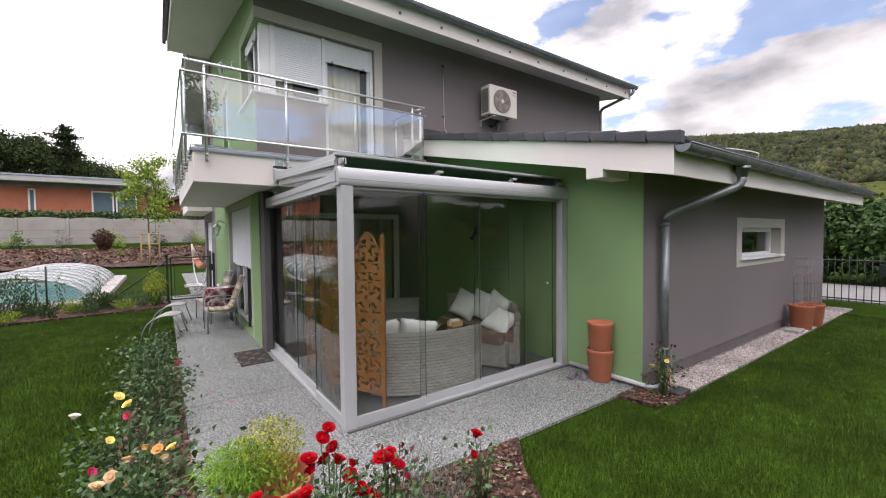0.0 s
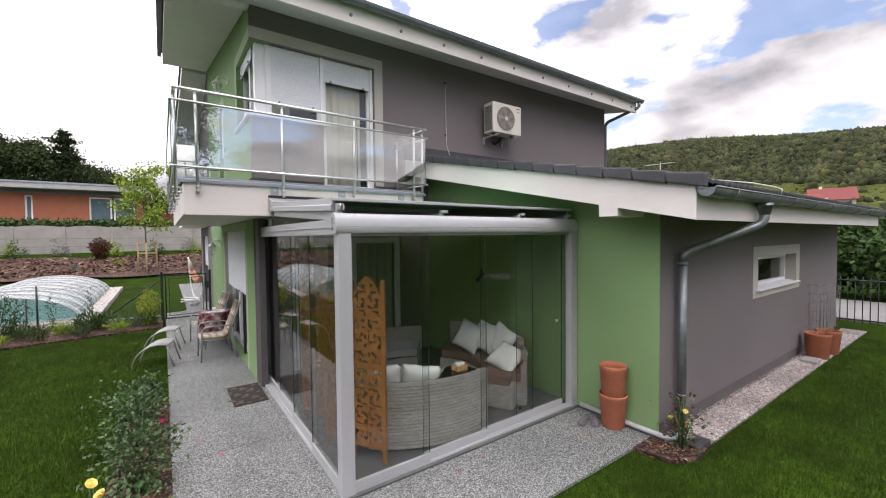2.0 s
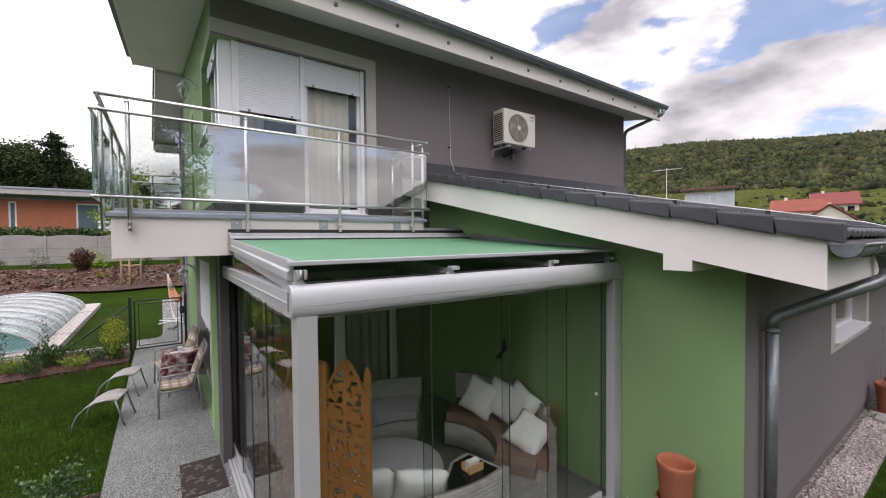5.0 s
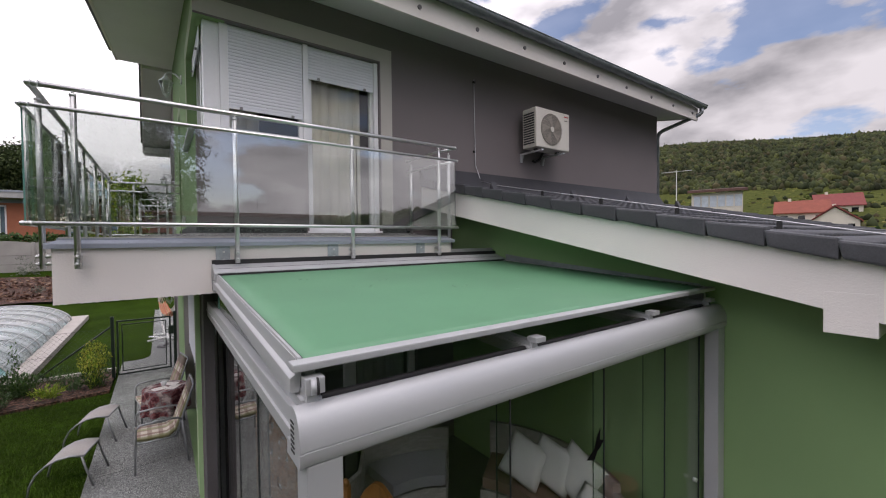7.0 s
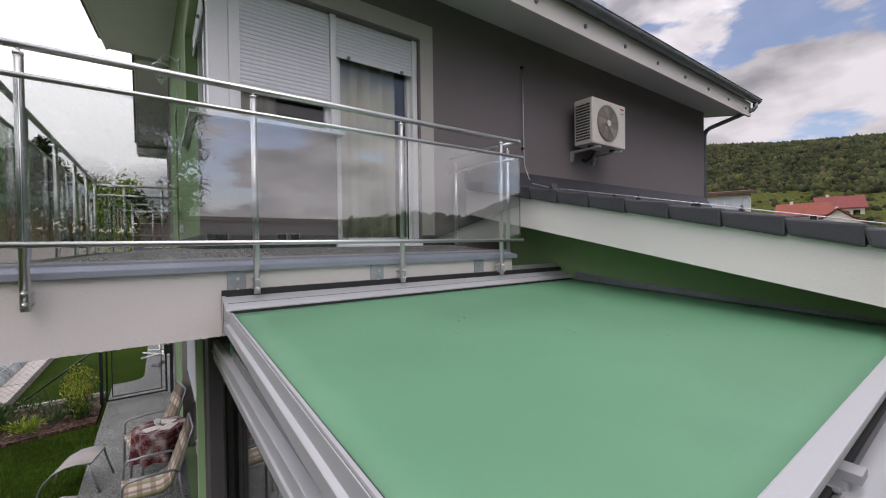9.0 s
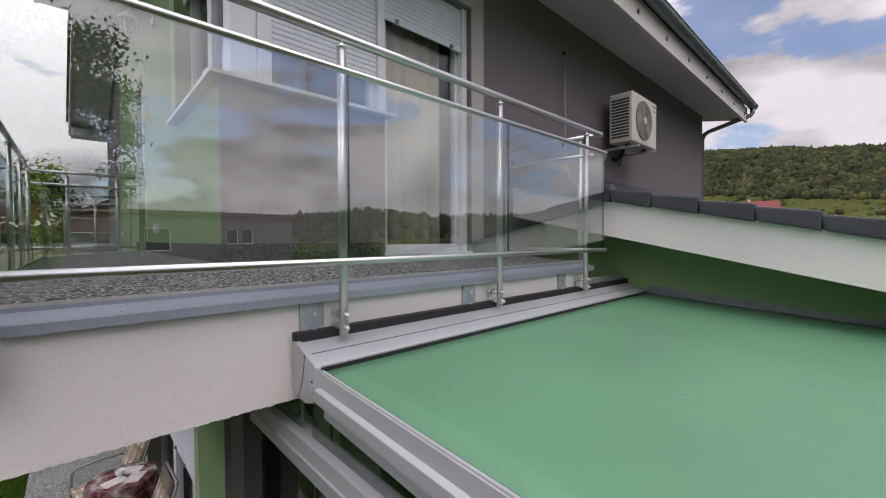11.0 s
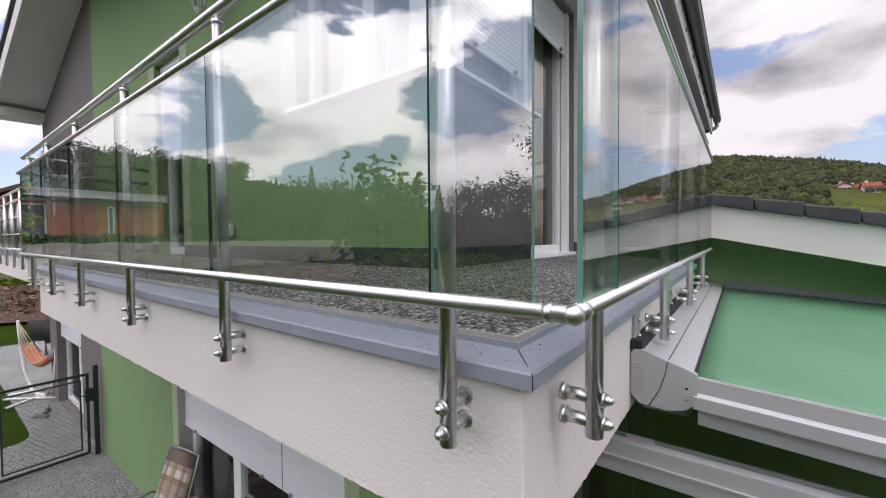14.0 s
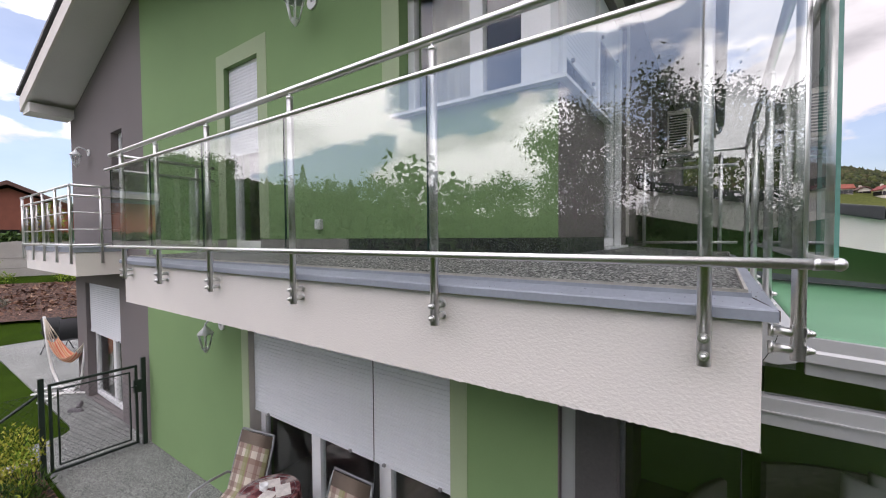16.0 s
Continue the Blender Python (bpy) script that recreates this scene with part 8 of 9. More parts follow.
bank_strip(bm, lambda x: 27.9 - 0.06 * x + 0.2 * math.sin(x * 1.3), lambda x: 33.0 + 0.25 * math.sin(x * 0.8), -22, 9, 0.09)
structure("bed_bank", bm, MULCH, "broad bank of red-brown bark mulch", category="flower bed")
k = 5200
bx, by = rng.uniform(-18, 6, k), rng.uniform(28.6, 32.9, k)
bz = np.array([hill_height(a, b) for a, b in zip(bx, by)]) + 0.10
tagged(new("bark_chips_bank", leaf_mesh("bark_chips_bank", np.stack([bx, by, bz], 1), rng.normal(size=(k, 3)) * np.array([1, 1, 0.3]), rng.uniform(0.10, 0.30, k), rng.uniform(0.06, 0.15, k), CHIP, 0.0)), "coarse bark chips on the bank", "mulch", kind="stuff")
CONC = mat("pale_concrete_panel", (0.36, 0.345, 0.32), 0.9, vary=0.16, scale=1.2, grain=0.12, gscale=40, bump=0.3, bscale=12, bdist=0.02)
fw = thing("panel_wall", "pale concrete panel wall with arched tops on the bank", "wall", (-3, 35.0, 1.5), kind="structure")
for i in range(14):
    x0 = -23.0 + i * 2.3
    zb = hill_height(x0, 35.0) - 0.1
    bm = bmesh.new()
    n = 14
    pts = [(x0 + 0.08, zb), (x0 + 2.22, zb)] + [(x0 + 2.22 - 2.14 * j / n, zb + 1.68 + 0.10 * math.sin(math.pi * j / n)) for j in range(n + 1)]
    add_prism(bm, pts, "y", 35.00, 35.06)
    part("panel", bm, CONC, fw)
    for z in (0.45, 0.95):
        box_part("joint", (x0 + 0.08, x0 + 2.22, 34.992, 35.001, zb + z, zb + z + 0.02), mat("shadow_joint", (0.2, 0.19, 0.18), 0.9), fw, "", 0)
    box_part("post", (x0 - 0.07, x0 + 0.07, 34.96, 35.10, zb, zb + 1.72), CONC, fw, "", 0.02)
for i in range(17):
    x = -19.5 + i * 1.5 + 0.6 * math.sin(i * 4.1)
    y = 34.0 + 0.4 * math.sin(i * 1.9)
    z = hill_height(x, y)
    sh = thing("border_shrub", "loose green shrub before the concrete wall", "shrub", (x, y, z), "border shrubs")
    k = 260
    q = rng.integers(0, 4, k)
    hq = np.array((0.7, 0.35, 1.0, 0.5))[(q + i) % 4]
    base = np.stack([x + 0.30 * np.cos(q * 1.9 + i), y + 0.30 * np.sin(q * 1.9 + i), np.full(k, z)], 1) + rng.normal(scale=0.12, size=(k, 3))
    base[:, 2] = z + rng.random(k) * hq
    part("foliage", leaf_mesh("foliage", base, rng.normal(size=(k, 3)) + np.array((0, 0, 0.6)), 0.15, 0.045, (FRESH_LEAF, TREE_LEAF, GREY_LEAF, FRESH_LEAF)[i % 4]), None, sh)
for i in range(9):
    x, y = -12.5 + i * 1.8, 30.6 + 1.0 * math.sin(i * 2.1)
    tuft("bank_plant", "small green plant on the bark bank", "plant", (x, y, hill_height(x, y) + 0.08), 120, 0.28, 0.35, (FRESH_LEAF, RED_LEAF, GREY_LEAF)[i % 3], 0.11, 0.03, "bank plants")
k = 22000
hx = rng.uniform(-26, 6, k)
hp = np.stack([hx, rng.uniform(35.6, 37.0, k), 3.0 + rng.uniform(-0.9, 0.62, k)], 1)
hedge = thing("hedge", "green hedge behind the concrete wall", "hedge", (-8, 36.3, 2))
part("foliage", leaf_mesh("foliage", hp, rng.normal(size=(k, 3)), 0.24, 0.13, TREE_LEAF), None, hedge)


def broadleaf(label, at, h, crown, k, leaf_len, material, seed, trunk=0.06, group="garden trees", start=0.35):
    """A tree with a tapered trunk, limbs, and leaves in clumps round the limb ends."""
    rg = random.Random(seed)
    tr = thing("tree", label, "tree", at, group)
    bm = bmesh.new()
    top = (at[0] + rg.uniform(-0.1, 0.1) * h * 0.3, at[1] + rg.uniform(-0.1, 0.1) * h * 0.3, at[2] + h * 0.92)
    add_sweep(bm, (at, (at[0] * 0.6 + top[0] * 0.4, at[1] * 0.6 + top[1] * 0.4, at[2] + h * 0.45), top), trunk, 8, (trunk, trunk * 0.7, trunk * 0.2))
    ends = [top]
    for i in range(14):
        t = start + (0.9 - start) * i / 13
        a = i * 2.4 + rg.uniform(-0.4, 0.4)
        reach = crown * (1.05 - abs(t - 0.55) * 1.1) * rg.uniform(0.75, 1.1)
        p0 = (at[0] + (top[0] - at[0]) * t, at[1] + (top[1] - at[1]) * t, at[2] + h * t)
        p1 = (p0[0] + reach * 0.55 * math.cos(a), p0[1] + reach * 0.55 * math.sin(a), p0[2] + reach * 0.35)
        p2 = (p0[0] + reach * math.cos(a + 0.2), p0[1] + reach * math.sin(a + 0.2), p0[2] + reach * 0.5)
        add_sweep(bm, (p0, p1, p2), 0.01, 5, (trunk * 0.45, trunk * 0.28, trunk * 0.1))
        ends += [p1, p2, ((p1[0] + p2[0]) / 2, (p1[1] + p2[1]) / 2, (p1[2] + p2[2]) / 2 + crown * 0.12)]
    part("trunk", bm, BARK, tr)
    e = np.array(ends)[rng.integers(0, len(ends), k)]
    base = e + rng.normal(scale=crown * 0.19, size=(k, 3)) * np.array([1, 1, 0.8])
    part("crown", leaf_mesh("crown", base, rng.normal(size=(k, 3)), rng.uniform(0.7, 1.3, k) * leaf_len, leaf_len * 0.6, material), None, tr)
    return tr


TX, TY = -0.28, 28.6
tz = hill_height(TX, TY)
broadleaf("young staked broadleaf tree on the lawn bank", (TX, TY, tz), 6.0, 1.25, 2200, 0.17, FRESH_LEAF, 21, 0.05, start=0.38)
stk = thing("tree_stake", "three-legged pine tree stake round the young tree", "stake", (TX, TY, tz))
PINE = mat("pale_pine_post", (0.40, 0.27, 0.15), 0.8)
for a in range(3):
    x, y = TX + 0.48 * math.cos(a * 2.09 + 0.5), TY + 0.48 * math.sin(a * 2.09 + 0.5)
    bm = bmesh.new()
    add_tube(bm, (x, y, tz - 0.25), (x, y, tz + 1.75), 0.045, 10)
    part("post", bm, PINE, stk)
    x2, y2 = TX + 0.48 * math.cos((a + 1) * 2.09 + 0.5), TY + 0.48 * math.sin((a + 1) * 2.09 + 0.5)
    for z in (1.15, 1.70):
        bm = bmesh.new()
        add_tube(bm, (x, y, tz + z), (x2, y2, tz + z), 0.035, 8)
        part("rail", bm, PINE, stk)

# brick bungalow with a flat roof behind the wall
BRICK = mat("red_brick", (0.38, 0.135, 0.075), 0.9, vary=0.12, scale=2, grain=0.25, gscale=22, bump=0.3, bscale=20)
bun = thing("brick_bungalow", "long red brick bungalow with a flat overhanging roof", "house", (-9, 44, 1.5))
HX0, HX1, HY = -10.9, -1.6, 40.0
bm = bmesh.new()
wall_cells(bm, "x", HY, 0.35, HX0, HX1, 1.2, 5.35, ((-8.05, -7.65, 2.8, 5.2), (-4.7, -2.0, 2.9, 5.2)))
add_box(bm, HX1 - 0.35, HX1, HY + 0.35, HY + 9, 1.2, 5.35)
add_box(bm, HX0, HX0 + 0.35, HY + 0.35, HY + 9, 1.2, 5.35)
part("wall", bm, BRICK, bun)
bm = bmesh.new()
add_box(bm, HX0, HX1 + 0.6, HY - 0.9, HY + 9.5, 5.62, 6.05)
part("roof", bm, mat("pale_roof_edge", (0.45, 0.45, 0.44), 0.7), bun, "pale flat roof slab", 0.02)
box_part("roof_capping", (HX0, HX1 + 0.65, HY - 0.95, HY - 0.85, 5.98, 6.10), FLASH, bun, "", 0.01)
bm = bmesh.new()
add_box(bm, HX0, HX1, HY + 0.1, HY + 0.3, 5.35, 5.62)
part("clerestory", bm, mat("blue_grey_panel", (0.25, 0.30, 0.38), 0.3), bun, "blue-grey band under the roof")
for a, b in ((-8.05, -7.65), (-4.7, -3.4), (-3.3, -2.0)):
    w_ = box_part("window", (a, b, HY + 0.12, HY + 0.17, 2.8, 5.2), mat("blue_window_glass", (0.12, 0.17, 0.20), 0.08, bump=0), bun, "dark window glass", 0)
    for bx_ in ((a, a + 0.1, 2.8, 5.2), (b - 0.1, b, 2.8, 5.2), (a, b, 5.1, 5.2)):
        box_part("frame", (bx_[0], bx_[1], HY + 0.06, HY + 0.118, bx_[2], bx_[3]), PVC, w_, "", 0)


bun.matrix_basis = Matrix.Translation((1.53, 0.9, 2.68)) @ Matrix.Scale(1.175, 4) @ Matrix.Translation((-0.6, -0.9, -2.35)) @ bun.matrix_basis


def gable_house(label, at, size, wall_h, roof_h, rz, roof_mat, wall_mat, over=0.5, windows=3):
    """A plain house with a ridged roof, windows and a chimney."""
    ho = thing("house", label, "house", (0, 0, 0), "neighbouring houses")
    w, d = size
    bm = bmesh.new()
    add_box(bm, -w / 2, w / 2, -d / 2, d / 2, -3, wall_h)
    add_prism(bm, ((-d / 2, wall_h), (d / 2, wall_h), (0, wall_h + roof_h * (1 - 0.3 / d))), "x", -w / 2, w / 2)
    part("wall", bm, wall_mat, ho, local=True)
    bm = bmesh.new()
    s = roof_h / (d / 2)
    for sg in (1, -1):
        add_prism(bm, ((0, wall_h + roof_h + 0.1), (sg * (d / 2 + over), wall_h - over * s + 0.1), (sg * (d / 2 + over), wall_h - over * s + 0.35), (0, wall_h + roof_h + 0.38)), "x", -w / 2 - over, w / 2 + over)
    part("roof", bm, roof_mat, ho, local=True)
    bm = bmesh.new()
    add_box(bm, w * 0.2, w * 0.2 + 0.6, -0.3, 0.3, wall_h + roof_h * 0.6, wall_h + roof_h + 0.9)
    part("chimney", bm, wall_mat, ho, local=True)
    for i in range(windows):
        u = -w / 2 + w * (i + 0.5) / windows
        v = -d / 2 + d * (i + 0.5) / windows
        for bx_ in ((u - 0.6, u + 0.6, -d / 2 - 0.04, -d / 2 + 0.1), (u - 0.6, u + 0.6, d / 2 - 0.1, d / 2 + 0.04), (-w / 2 - 0.04, -w / 2 + 0.1, v - 0.5, v + 0.5)):
            box_part("window", (*bx_, wall_h - 1.9, wall_h - 0.6), BLACK_GLASS, ho, "dark window", 0, True)
    ho.matrix_basis = pose(*at, 0, 0, rz)
    return ho


RED_ROOF = mat("red_clay_roof", (0.20, 0.055, 0.034), 0.9, vary=0.15, scale=0.8, grain=0.2, gscale=6, bump=0.4, bscale=5, bdist=0.05)
DARKRED = mat("dark_red_roof", (0.17, 0.035, 0.03), 0.8, vary=0.15, scale=0.8, grain=0.2, gscale=6, bump=0.4, bscale=5, bdist=0.05)
BROWN_ROOF = mat("brown_roof", (0.10, 0.05, 0.04), 0.8, vary=0.15, scale=0.8, grain=0.2, gscale=6)
PALE = mat("pale_house_render", (0.58, 0.54, 0.46), 0.9, vary=0.06, scale=0.4, grain=0.06, gscale=8)


def polar(az, r):
    return 1.3 + r * math.sin(radians(az)), 3.6 + r * math.cos(radians(az))


for az, r, size, wh, rh, rz, rm, lab in (
        (77.75, 125, (8.8, 9.6), 8.2, 2.7, 103, RED_ROOF, "pale house with a bright red tiled roof"),
        (80.4, 145, (8.4, 10.0), 10.5, 3.0, 105, DARKRED, "pale house with a dark red tiled roof"),
        (80.3, 118, (9.0, 7.2), 6.0, 2.9, 11, DARKRED, "small house with a dark red gable roof"),
        (97.4, 196, (4.4, 3.6), 2.3, 1.0, 12, DARKRED, "long distant house with a dark red roof on the hillside"),
        (98.4, 199, (2.6, 3.0), 2.0, 0.8, 100, DARKRED, "distant house with a dark red roof beside a pale one"),
        (99.4, 192, (3.8, 3.6), 2.3, 1.2, 95, RED_ROOF, "distant white house with a red gable roof on the hillside"),
        (100.7, 197, (4.4, 3.2), 2.0, 0.9, 8, BROWN_ROOF, "distant white house with a brown roof on the hillside"),
        (102.2, 190, (3.8, 3.4), 2.2, 1.1, 20, DARKRED, "distant pale house with a red roof lower on the hillside"),
        (5.0, 50, (12, 10), 4.6, 2.4, 80, BROWN_ROOF, "brick house with a dark roof beyond the garden")):
    x, y = polar(az, r)
    base = hill_height(x, y) if az < 95 else 4.0 + r * math.tan(radians(4.0 - 0.11 * (az - 97)))
    gable_house(lab, (x, y, base), size, wh - (base if az < 95 else 0), rh, rz, rm, mat("dark_brick", (0.19, 0.065, 0.042), 0.9, grain=0.25, gscale=22) if az < 10 else PALE)
mx_, my_ = polar(70.6, 60)
mod = thing("house", "modern white house with a flat brown roof and a glazed front", "house", (mx_, my_, 0), "neighbouring houses")
bm = bmesh.new()
add_box(bm, -3.2, 3.2, -2.5, 2.5, -3, 8.25)
bm.transform(pose(0, 0, 0, 0, 0, 20))
part("wall", bm, PALE, mod, local=True)
bm = bmesh.new()
add_prism(bm, ((-3.8, 8.3), (3.8, 9.1), (3.8, 9.4), (-3.8, 8.6)), "y", -2.9, 2.9)
bm.transform(pose(0, 0, 0, 0, 0, 20))
part("roof", bm, BROWN_ROOF, mod, local=True)
for i in range(6):
    bm = bmesh.new()
    add_box(bm, -3.26, -3.2, -2.4 + i * 0.8, -1.75 + i * 0.8, 6.6, 7.9)
    bm.transform(pose(0, 0, 0, 0, 0, 20))
    part("window", bm, mat("pale_window", (0.45, 0.5, 0.55), 0.15), mod, local=True)
an = thing("antenna", "thin roof antenna on a mast", "antenna", (0, 0, 0))
ax_, ay_ = polar(66.8, 40)
bm = bmesh.new()
add_tube(bm, (ax_, ay_, 0), (ax_, ay_, 8.9), 0.03, 6)
part("mast", bm, ALU, an)
bm = bmesh.new()
add_tube(bm, (ax_ - 0.6, ay_ + 1.0, 8.7), (ax_ + 0.6, ay_ - 1.0, 8.8), 0.03, 6)
part("boom", bm, ALU, an)

# low flat-roofed neighbour to the south, mirrored in the railing's glass
flat = thing("house", "low grey neighbouring house with a flat roof", "house", (7, -27, 0), "neighbouring houses")
GREY_RENDER = mat("grey_house_render", (0.17, 0.165, 0.16), 0.9, vary=0.08, scale=0.5, grain=0.08, gscale=10)
bm = bmesh.new()
wall_cells(bm, "x", -23.35, 0.35, 0.5, 13.6, -0.2, 4.95, ((8.9, 9.7, 3.0, 4.1), (9.9, 10.7, 3.0, 4.1), (4.2, 5.6, 2.6, 4.1)))
add_box(bm, 0.5, 0.85, -32, -23.35, -0.2, 4.95)
add_box(bm, 13.25, 13.6, -32, -23.35, -0.2, 4.95)
add_box(bm, 0.85, 13.25, -32, -31.65, -0.2, 4.95)
part("wall", bm, GREY_RENDER, flat)
bm = bmesh.new()
add_box(bm, 0.2, 13.9, -32.3, -22.7, 4.955, 5.25)
part("roof", bm, BROWN_ROOF, flat, "dark flat roof slab", 0.02)
for a, b, z0 in ((8.9, 9.7, 3.0), (9.9, 10.7, 3.0), (4.2, 5.6, 2.6)):
    w_ = box_part("window", (a + 0.06, b - 0.06, -23.22, -23.19, z0 + 0.06, 4.04), BLACK_GLASS, flat, "dark window glass", 0)
    for bx_ in ((a, a + 0.06, z0, 4.1), (b - 0.06, b, z0, 4.1), (a + 0.06, b - 0.06, 4.04, 4.1), (a + 0.06, b - 0.06, z0, z0 + 0.06)):
        box_part("frame", (bx_[0], bx_[1], -23.24, -23.16, bx_[2], bx_[3]), PVC, w_, "", 0)
for x, h in ((7.75, 1.3), (11.6, 1.1)):
    an = thing("antenna", "thin television antenna on a flat roof", "antenna", (x, -24, 5.25))
    bm = bmesh.new()
    add_tube(bm, (x, -24, 5.25), (x, -24, 5.25 + h), 0.025, 6)
    part("mast", bm, ALU, an)
    for j in range(5):
        bm = bmesh.new()
        add_tube(bm, (x - 0.4 + 0.06 * j, -24, 5.2 + h - 0.12 * j), (x + 0.4 - 0.06 * j, -24, 5.2 + h - 0.12 * j), 0.012, 5)
        part("boom", bm, ALU, an)

# ---- metal fence and shrubs to the east ----
ef = thing("bar_fence", "black metal bar fence with a gate beyond the garage", "fence", (14.2, 2.5, 0), kind="structure")
EX = 14.2
for i in range(34):
    y = 4.9 - i * 0.13
    bm = bmesh.new()
    add_tube(bm, (EX + 0.06 * i * 0.13, y, 0.08), (EX + 0.06 * i * 0.13, y, 1.22), 0.010, 6)
    part("bar", bm, FENCE, ef)
for z in (0.16, 1.12):
    bm = bmesh.new()
    add_tube(bm, (EX, 4.95, z), (EX + 0.27, 0.5, z), 0.017, 8)
    part("rail", bm, FENCE, ef)
for y in (4.95, 3.4, 1.9, 0.5):
    box_part("post", (EX + 0.06 * (4.95 - y) - 0.03, EX + 0.06 * (4.95 - y) + 0.03, y - 0.03, y + 0.03, 0, 1.35), FENCE, ef, "", 0.006)
box_part("letter_box", (EX - 0.02, EX + 0.10, 2.0, 2.3, 0.75, 1.05), FENCE, ef, "black letter box", 0.01)
gp = thing("gate_pillar", "pale stone gate pillar beside the metal fence", "pillar", (14.5, 1.3, 0))
box_part("shaft", (14.4, 14.75, 1.1, 1.45, 0, 1.25), CONC, gp, "", 0.02)
bm = bmesh.new()
add_box(bm, 15.2, 19.5, -10, 7.0, -0.1, 0.012)
structure("driveway", bm, mat("grey_paving", (0.19, 0.185, 0.18), 0.9, vary=0.12, grain=0.15), "pale grey paved driveway beyond the fence", category="driveway")
for i, (x, y, h, c) in enumerate(((21, 4.5, 2.5, 1.5), (22.5, 2.2, 2.7, 1.5), (22, 7.0, 2.3, 1.4), (23.5, -1.5, 2.6, 1.6), (20.5, 0.5, 2.0, 1.2), (20.2, 3.0, 1.9, 1.1))):
    broadleaf("dense green garden tree beyond the fence", (x, y, 0), h, c, 2600, 0.24, TREE_LEAF, 40 + i, 0.09, "eastern garden trees", 0.12)

# ---- woods ----
def woods(name, label, spots, material, r0, r1, tall=1.25, sub=2, taper=0.0, rough=0.13):
    """Many uneven crowns standing close together as one sheet of woodland."""
    b = bmesh.new()
    bmesh.ops.create_icosphere(b, subdivisions=sub, radius=1.0)
    sv = np.array([v.co[:] for v in b.verts])
    st_ = np.array([[v.index for v in f.verts] for f in b.faces])
    b.free()
    V, Tt, off = [], [], 0
    for x, y, z in spots:
        r = rng.uniform(r0, r1)
        s = sv * (1 + rng.normal(scale=rough, size=(len(sv), 1))) * np.array([r, r, r * tall * rng.uniform(0.8, 1.3)])
        if taper:
            s[:, :2] *= 1 - taper * (sv[:, 2:] + 1) / 2
        V.append(s + np.array([x, y, z + r * 0.75]))
        Tt.append(st_ + off)
        off += len(sv)
    tagged(new(name, array_mesh(name, np.concatenate(V), np.concatenate(Tt), material, rough < 0.15)), label, "woodland", kind="stuff")


def spots_in(k, az0, az1, ra, rb, clear=None):
    """Places on the hills between two azimuths and distances; clear: azimuths and distances kept free of trees."""
    out = []
    for _ in range(k):
        az, r = rng.uniform(az0, az1), math.sqrt(rng.uniform(ra * ra, rb * rb))
        if clear and clear[0] < az < clear[1] and clear[2] < r < clear[3]:
            continue
        x, y = r * math.sin(radians(az)), r * math.cos(radians(az))
        out.append((x, y, hill_height(x, y) - 0.5))
    return out


VILLAGE = (95.0, 106.0, 120, 203)
woods("hillside_wood", "dense mixed woodland on the long hillside", spots_in(44000, 34, 122, 164, 325, VILLAGE), FOREST, 0.5, 1.3, 1.2, 1, 0.12, 0.24)
woods("hillside_conifers", "dark pointed conifers scattered over the wooded hillside", spots_in(500, 34, 122, 200, 322, VILLAGE), DARKFOREST, 0.45, 0.8, 4.0, 1, 0.92, 0.16)
woods("hillside_meadow", "yellow-green scrub and meadow at the foot of the hill", spots_in(13000, 34, 122, 116, 172, (95.0, 106.0, 181, 182)), MEADOW, 0.2, 0.6, 0.6, 1, 0.0, 0.3)
woods("meadow_bushes", "dark round bushes standing in the hillside meadow", spots_in(420, 34, 122, 122, 172, (95.0, 104.0, 120, 203)), FOREST, 0.5, 1.2, 1.1, 1, 0.1, 0.24)
woods("north_wood", "dark mixed woodland behind the bungalow", spots_in(3800, -40, 14, 98, 300) + spots_in(260, -30, 2, 95, 112), DARKFOREST, 1.4, 3.0, 1.4, 1)
woods("far_wood", "woodland on the low hills round the village", spots_in(3600, 122, 320, 130, 300), DARKFOREST, 1.0, 2.8, 1.2, 1, 0.2, 0.2)
tall = []
for _ in range(950):
    az, r = rng.uniform(-26, -0.5), rng.uniform(80, 97)
    top = 11.0 - 0.42 * max(az + 11.0, 0) + 0.5 * math.sin(az * 2.1) + 0.35 * math.sin(az * 5.3)
    x, y = polar(az, r)
    tall.append((x, y, 1.6 + (r * math.tan(radians(top)) - 1.2) * rng.uniform(0.15, 1) ** 0.6))
wp = np.repeat(np.array(tall), 80, axis=0)
wp = wp + rng.normal(size=wp.shape) * np.array([0.75, 0.75, 0.55])
tagged(new("wood_edge", leaf_mesh("wood_edge", wp, rng.normal(size=wp.shape), rng.uniform(0.28, 0.55, len(wp)), 0.3, WOODLAND)), "tall dark trees at the wood's edge behind the bungalow", "woodland", kind="stuff")
# one tall pine standing over the north wood
px_, py_ = polar(-9.2, 70)
pine = thing("pine_tree", "tall dark pine standing above the wood", "tree", (px_, py_, 1.5))
bm = bmesh.new()
add_sweep(bm, ((px_, py_, 0.5), (px_, py_, 9.6), (px_, py_, 16.6)), 0.2, 7, (0.28, 0.2, 0.05))
part("trunk", bm, BARK, pine)
e = np.concatenate([np.array([px_, py_, z]) + rng.normal(size=(k_, 3)) * np.array([s, s, 0.22]) for z, s, k_ in ((11.0, 0.7, 300), (12.2, 0.6, 260), (13.3, 0.8, 480), (14.3, 0.55, 260), (15.4, 0.7, 460), (16.3, 0.35, 200))])
part("crown", leaf_mesh("crown", e, rng.normal(size=(len(e), 3)), 0.5, 0.2, DARKFOREST), None, pine)
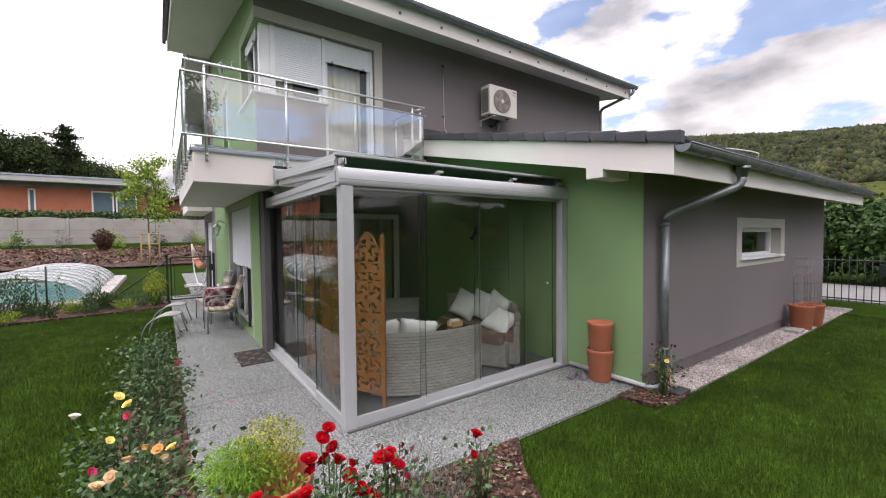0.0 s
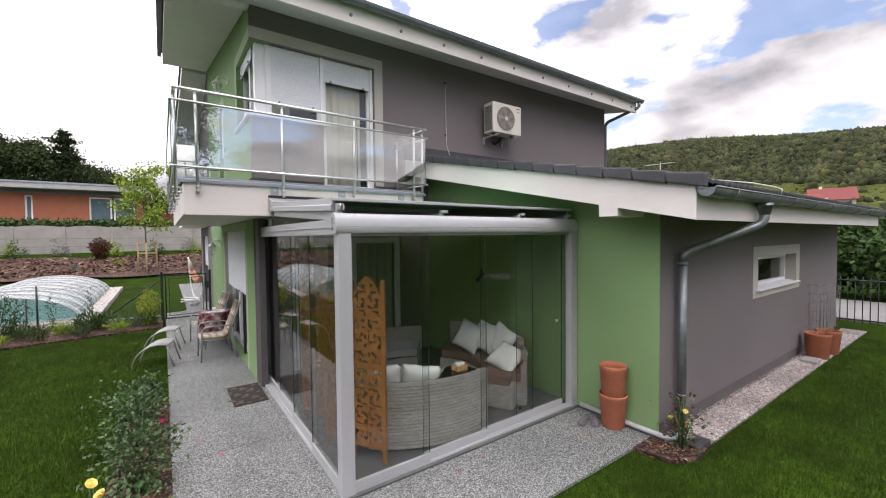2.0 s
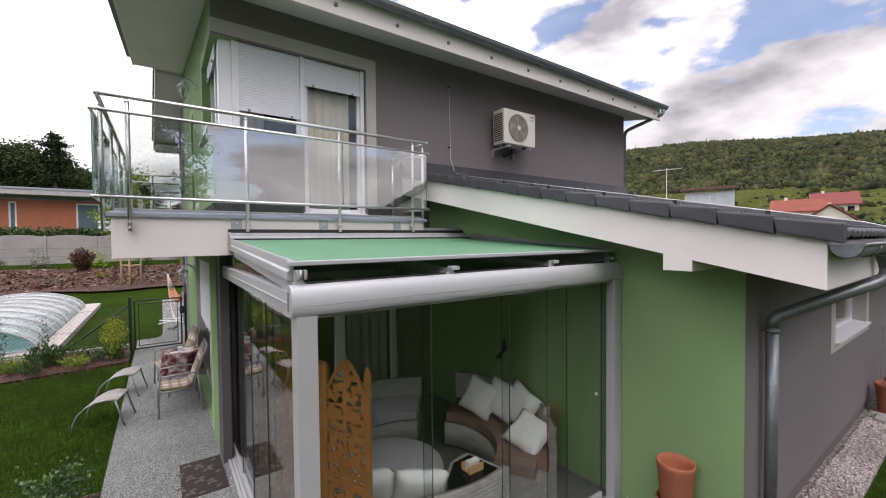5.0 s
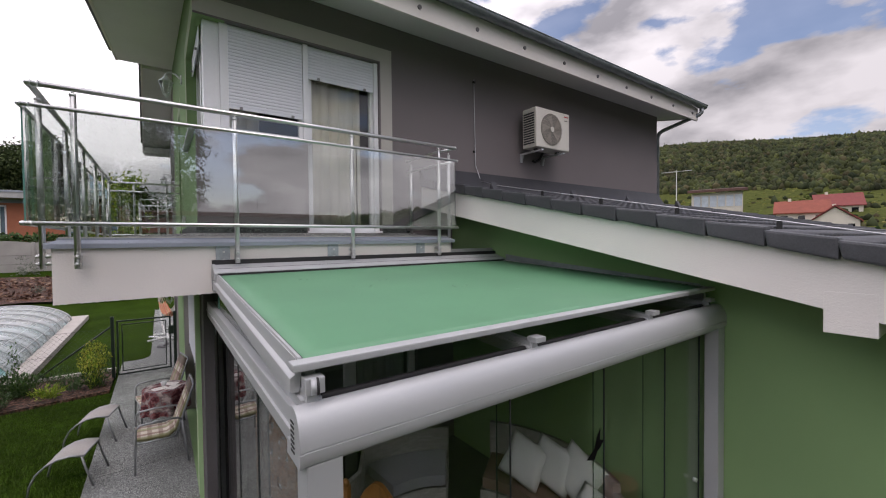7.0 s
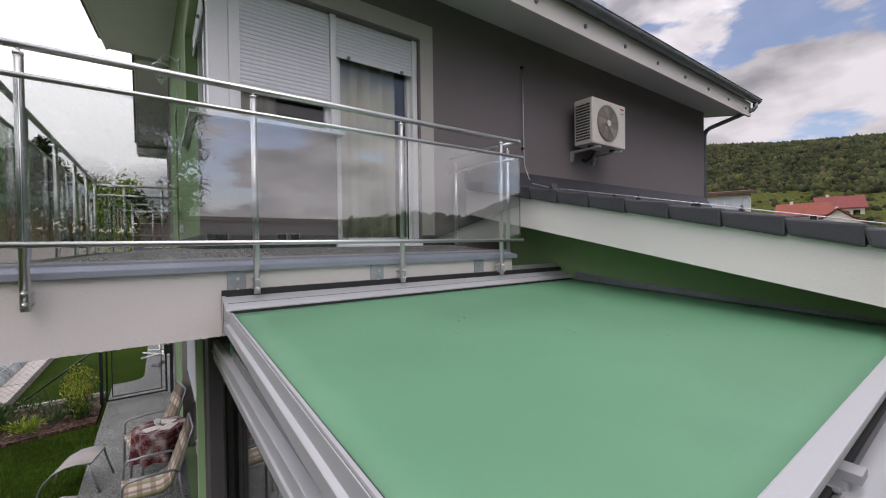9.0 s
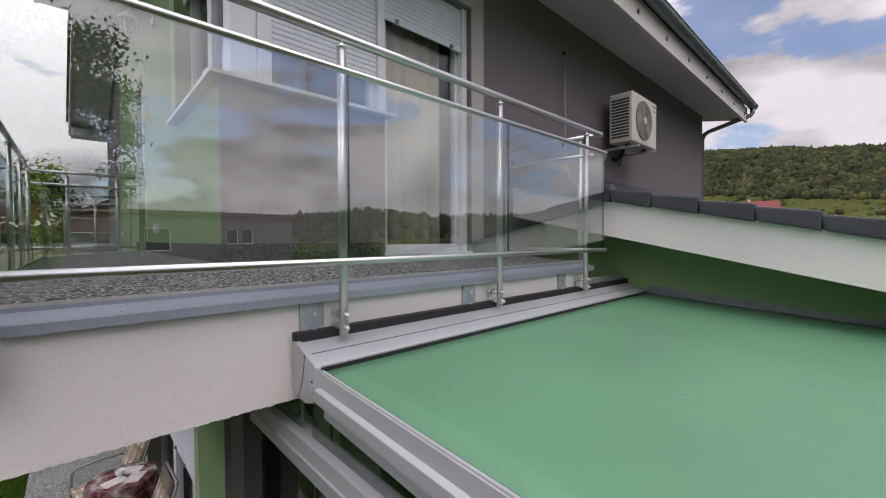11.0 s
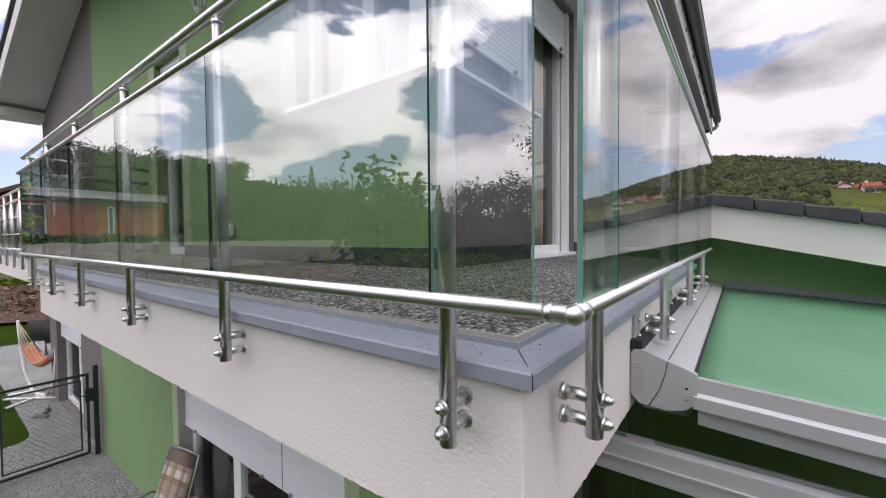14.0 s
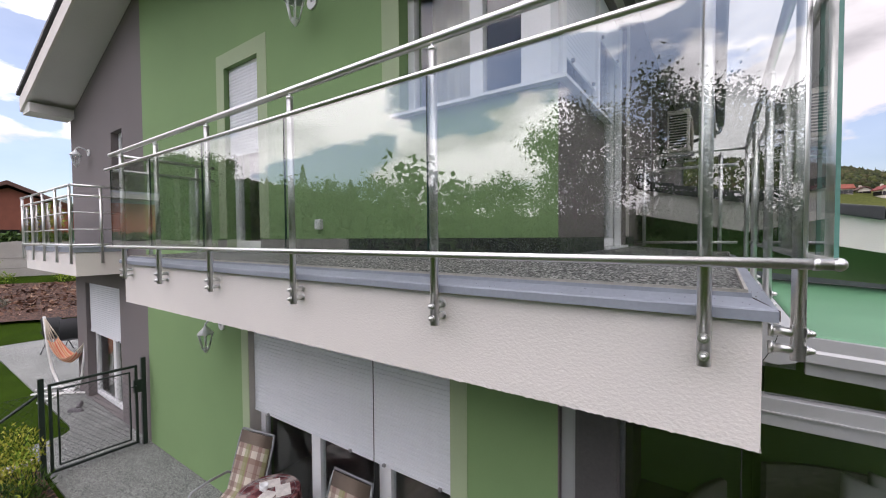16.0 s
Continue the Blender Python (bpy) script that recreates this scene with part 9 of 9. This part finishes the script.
# garden trees and hedges to the west and south, as mirrored in the panes
for i, (az, r, h, c, leaf) in enumerate(((-32.7, 9.45, 4.6, 0.85, 0.18), (-66, 26, 10.2, 3.2, 0.23), (-75, 25, 10.6, 3.6, 0.23), (-84, 27, 10.4, 3.6, 0.23), (-96, 30, 10.5, 3.8, 0.26), (-108, 36, 9.5, 3.6, 0.42), (-122, 34, 9.0, 3.8, 0.42), (-135, 45, 9.5, 4.0, 0.45), (-150, 40, 8.5, 3.6, 0.42), (-166, 48, 9.0, 4.0, 0.45), (177.5, 40, 17.0, 3.0, 0.26), (183, 38, 19.0, 5.0, 0.45), (190, 37, 20.0, 5.2, 0.45), (198, 38, 20.5, 5.4, 0.45), (207, 36, 19.0, 5.2, 0.45), (217, 38, 17.0, 5.0, 0.45), (147, 44, 6.0, 2.6, 0.36), (-38.2, 62, 10.6, 3.2, 0.42), (-20.4, 64, 9.8, 3.2, 0.42), (-27, 60, 9.5, 4.2, 0.45), (-33, 62, 10.2, 4.4, 0.45), (-44, 60, 10.4, 4.4, 0.45), (-56, 56, 9.2, 4.6, 0.45), (-61, 58, 10.0, 4.4, 0.45))):
    x, y = polar(az, r)
    broadleaf("broadleaf garden tree beyond the western lawn", (x, y, 0), h, c, 800 if c < 2 else 9000 if leaf < 0.3 or h > 15 else 3000, leaf, TREE_LEAF, 70 + i, 0.06 if c < 2 else 0.16, "western garden trees", 0.2)
for az, r, h, w in ((-33.6, 64, 13.9, 2.0), (-17.0, 66, 12.4, 2.0), (-47.5, 58, 12.6, 2.0), (-39.5, 60, 11.5, 1.9), (-29.3, 64, 11.8, 2.1), (-50.5, 60, 11.0, 1.8), (-36.5, 63, 11.6, 1.9)):
    x, y = polar(az, r)
    co = thing("conifer", "dark pointed conifer in the western treeline", "tree", (x, y, 0), "western conifers")
    bm = bmesh.new()
    add_sweep(bm, ((x, y, -0.2), (x, y, h * 0.5), (x, y, h)), 0.15, 7, (0.18, 0.1, 0.02))
    part("trunk", bm, BARK, co)
    k = 4200
    t = rng.random(k) ** 1.25
    a = rng.uniform(0, 6.28, k)
    rad = w * 1.5 * (1 - t) * (0.55 + 0.45 * np.sin(t * h * 5.5) ** 2) * rng.random(k) ** 0.4
    base = np.stack([x + rad * np.cos(a), y + rad * np.sin(a), h * (0.08 + 0.92 * t)], 1)
    part("crown", leaf_mesh("crown", base, np.stack([np.cos(a), np.sin(a), np.full(k, -0.3)], 1) + rng.normal(scale=0.2, size=(k, 3)), 0.16 + 0.45 * (1 - t), 0.06 + 0.15 * (1 - t), DARKFOREST), None, co)
woods("west_hedge", "line of bushes beyond the western lawn", [(*polar(az, 62 + 5 * math.sin(az * 3) + rng.uniform(-2, 2)), rng.uniform(-0.5, 1) * (4.6 + 1.6 * math.sin(az * 0.9) + 1.0 * math.sin(az * 2.7))) for az in np.arange(-160, -24, 0.05)], DARKFOREST, 0.5, 1.3, 1.4, 1)
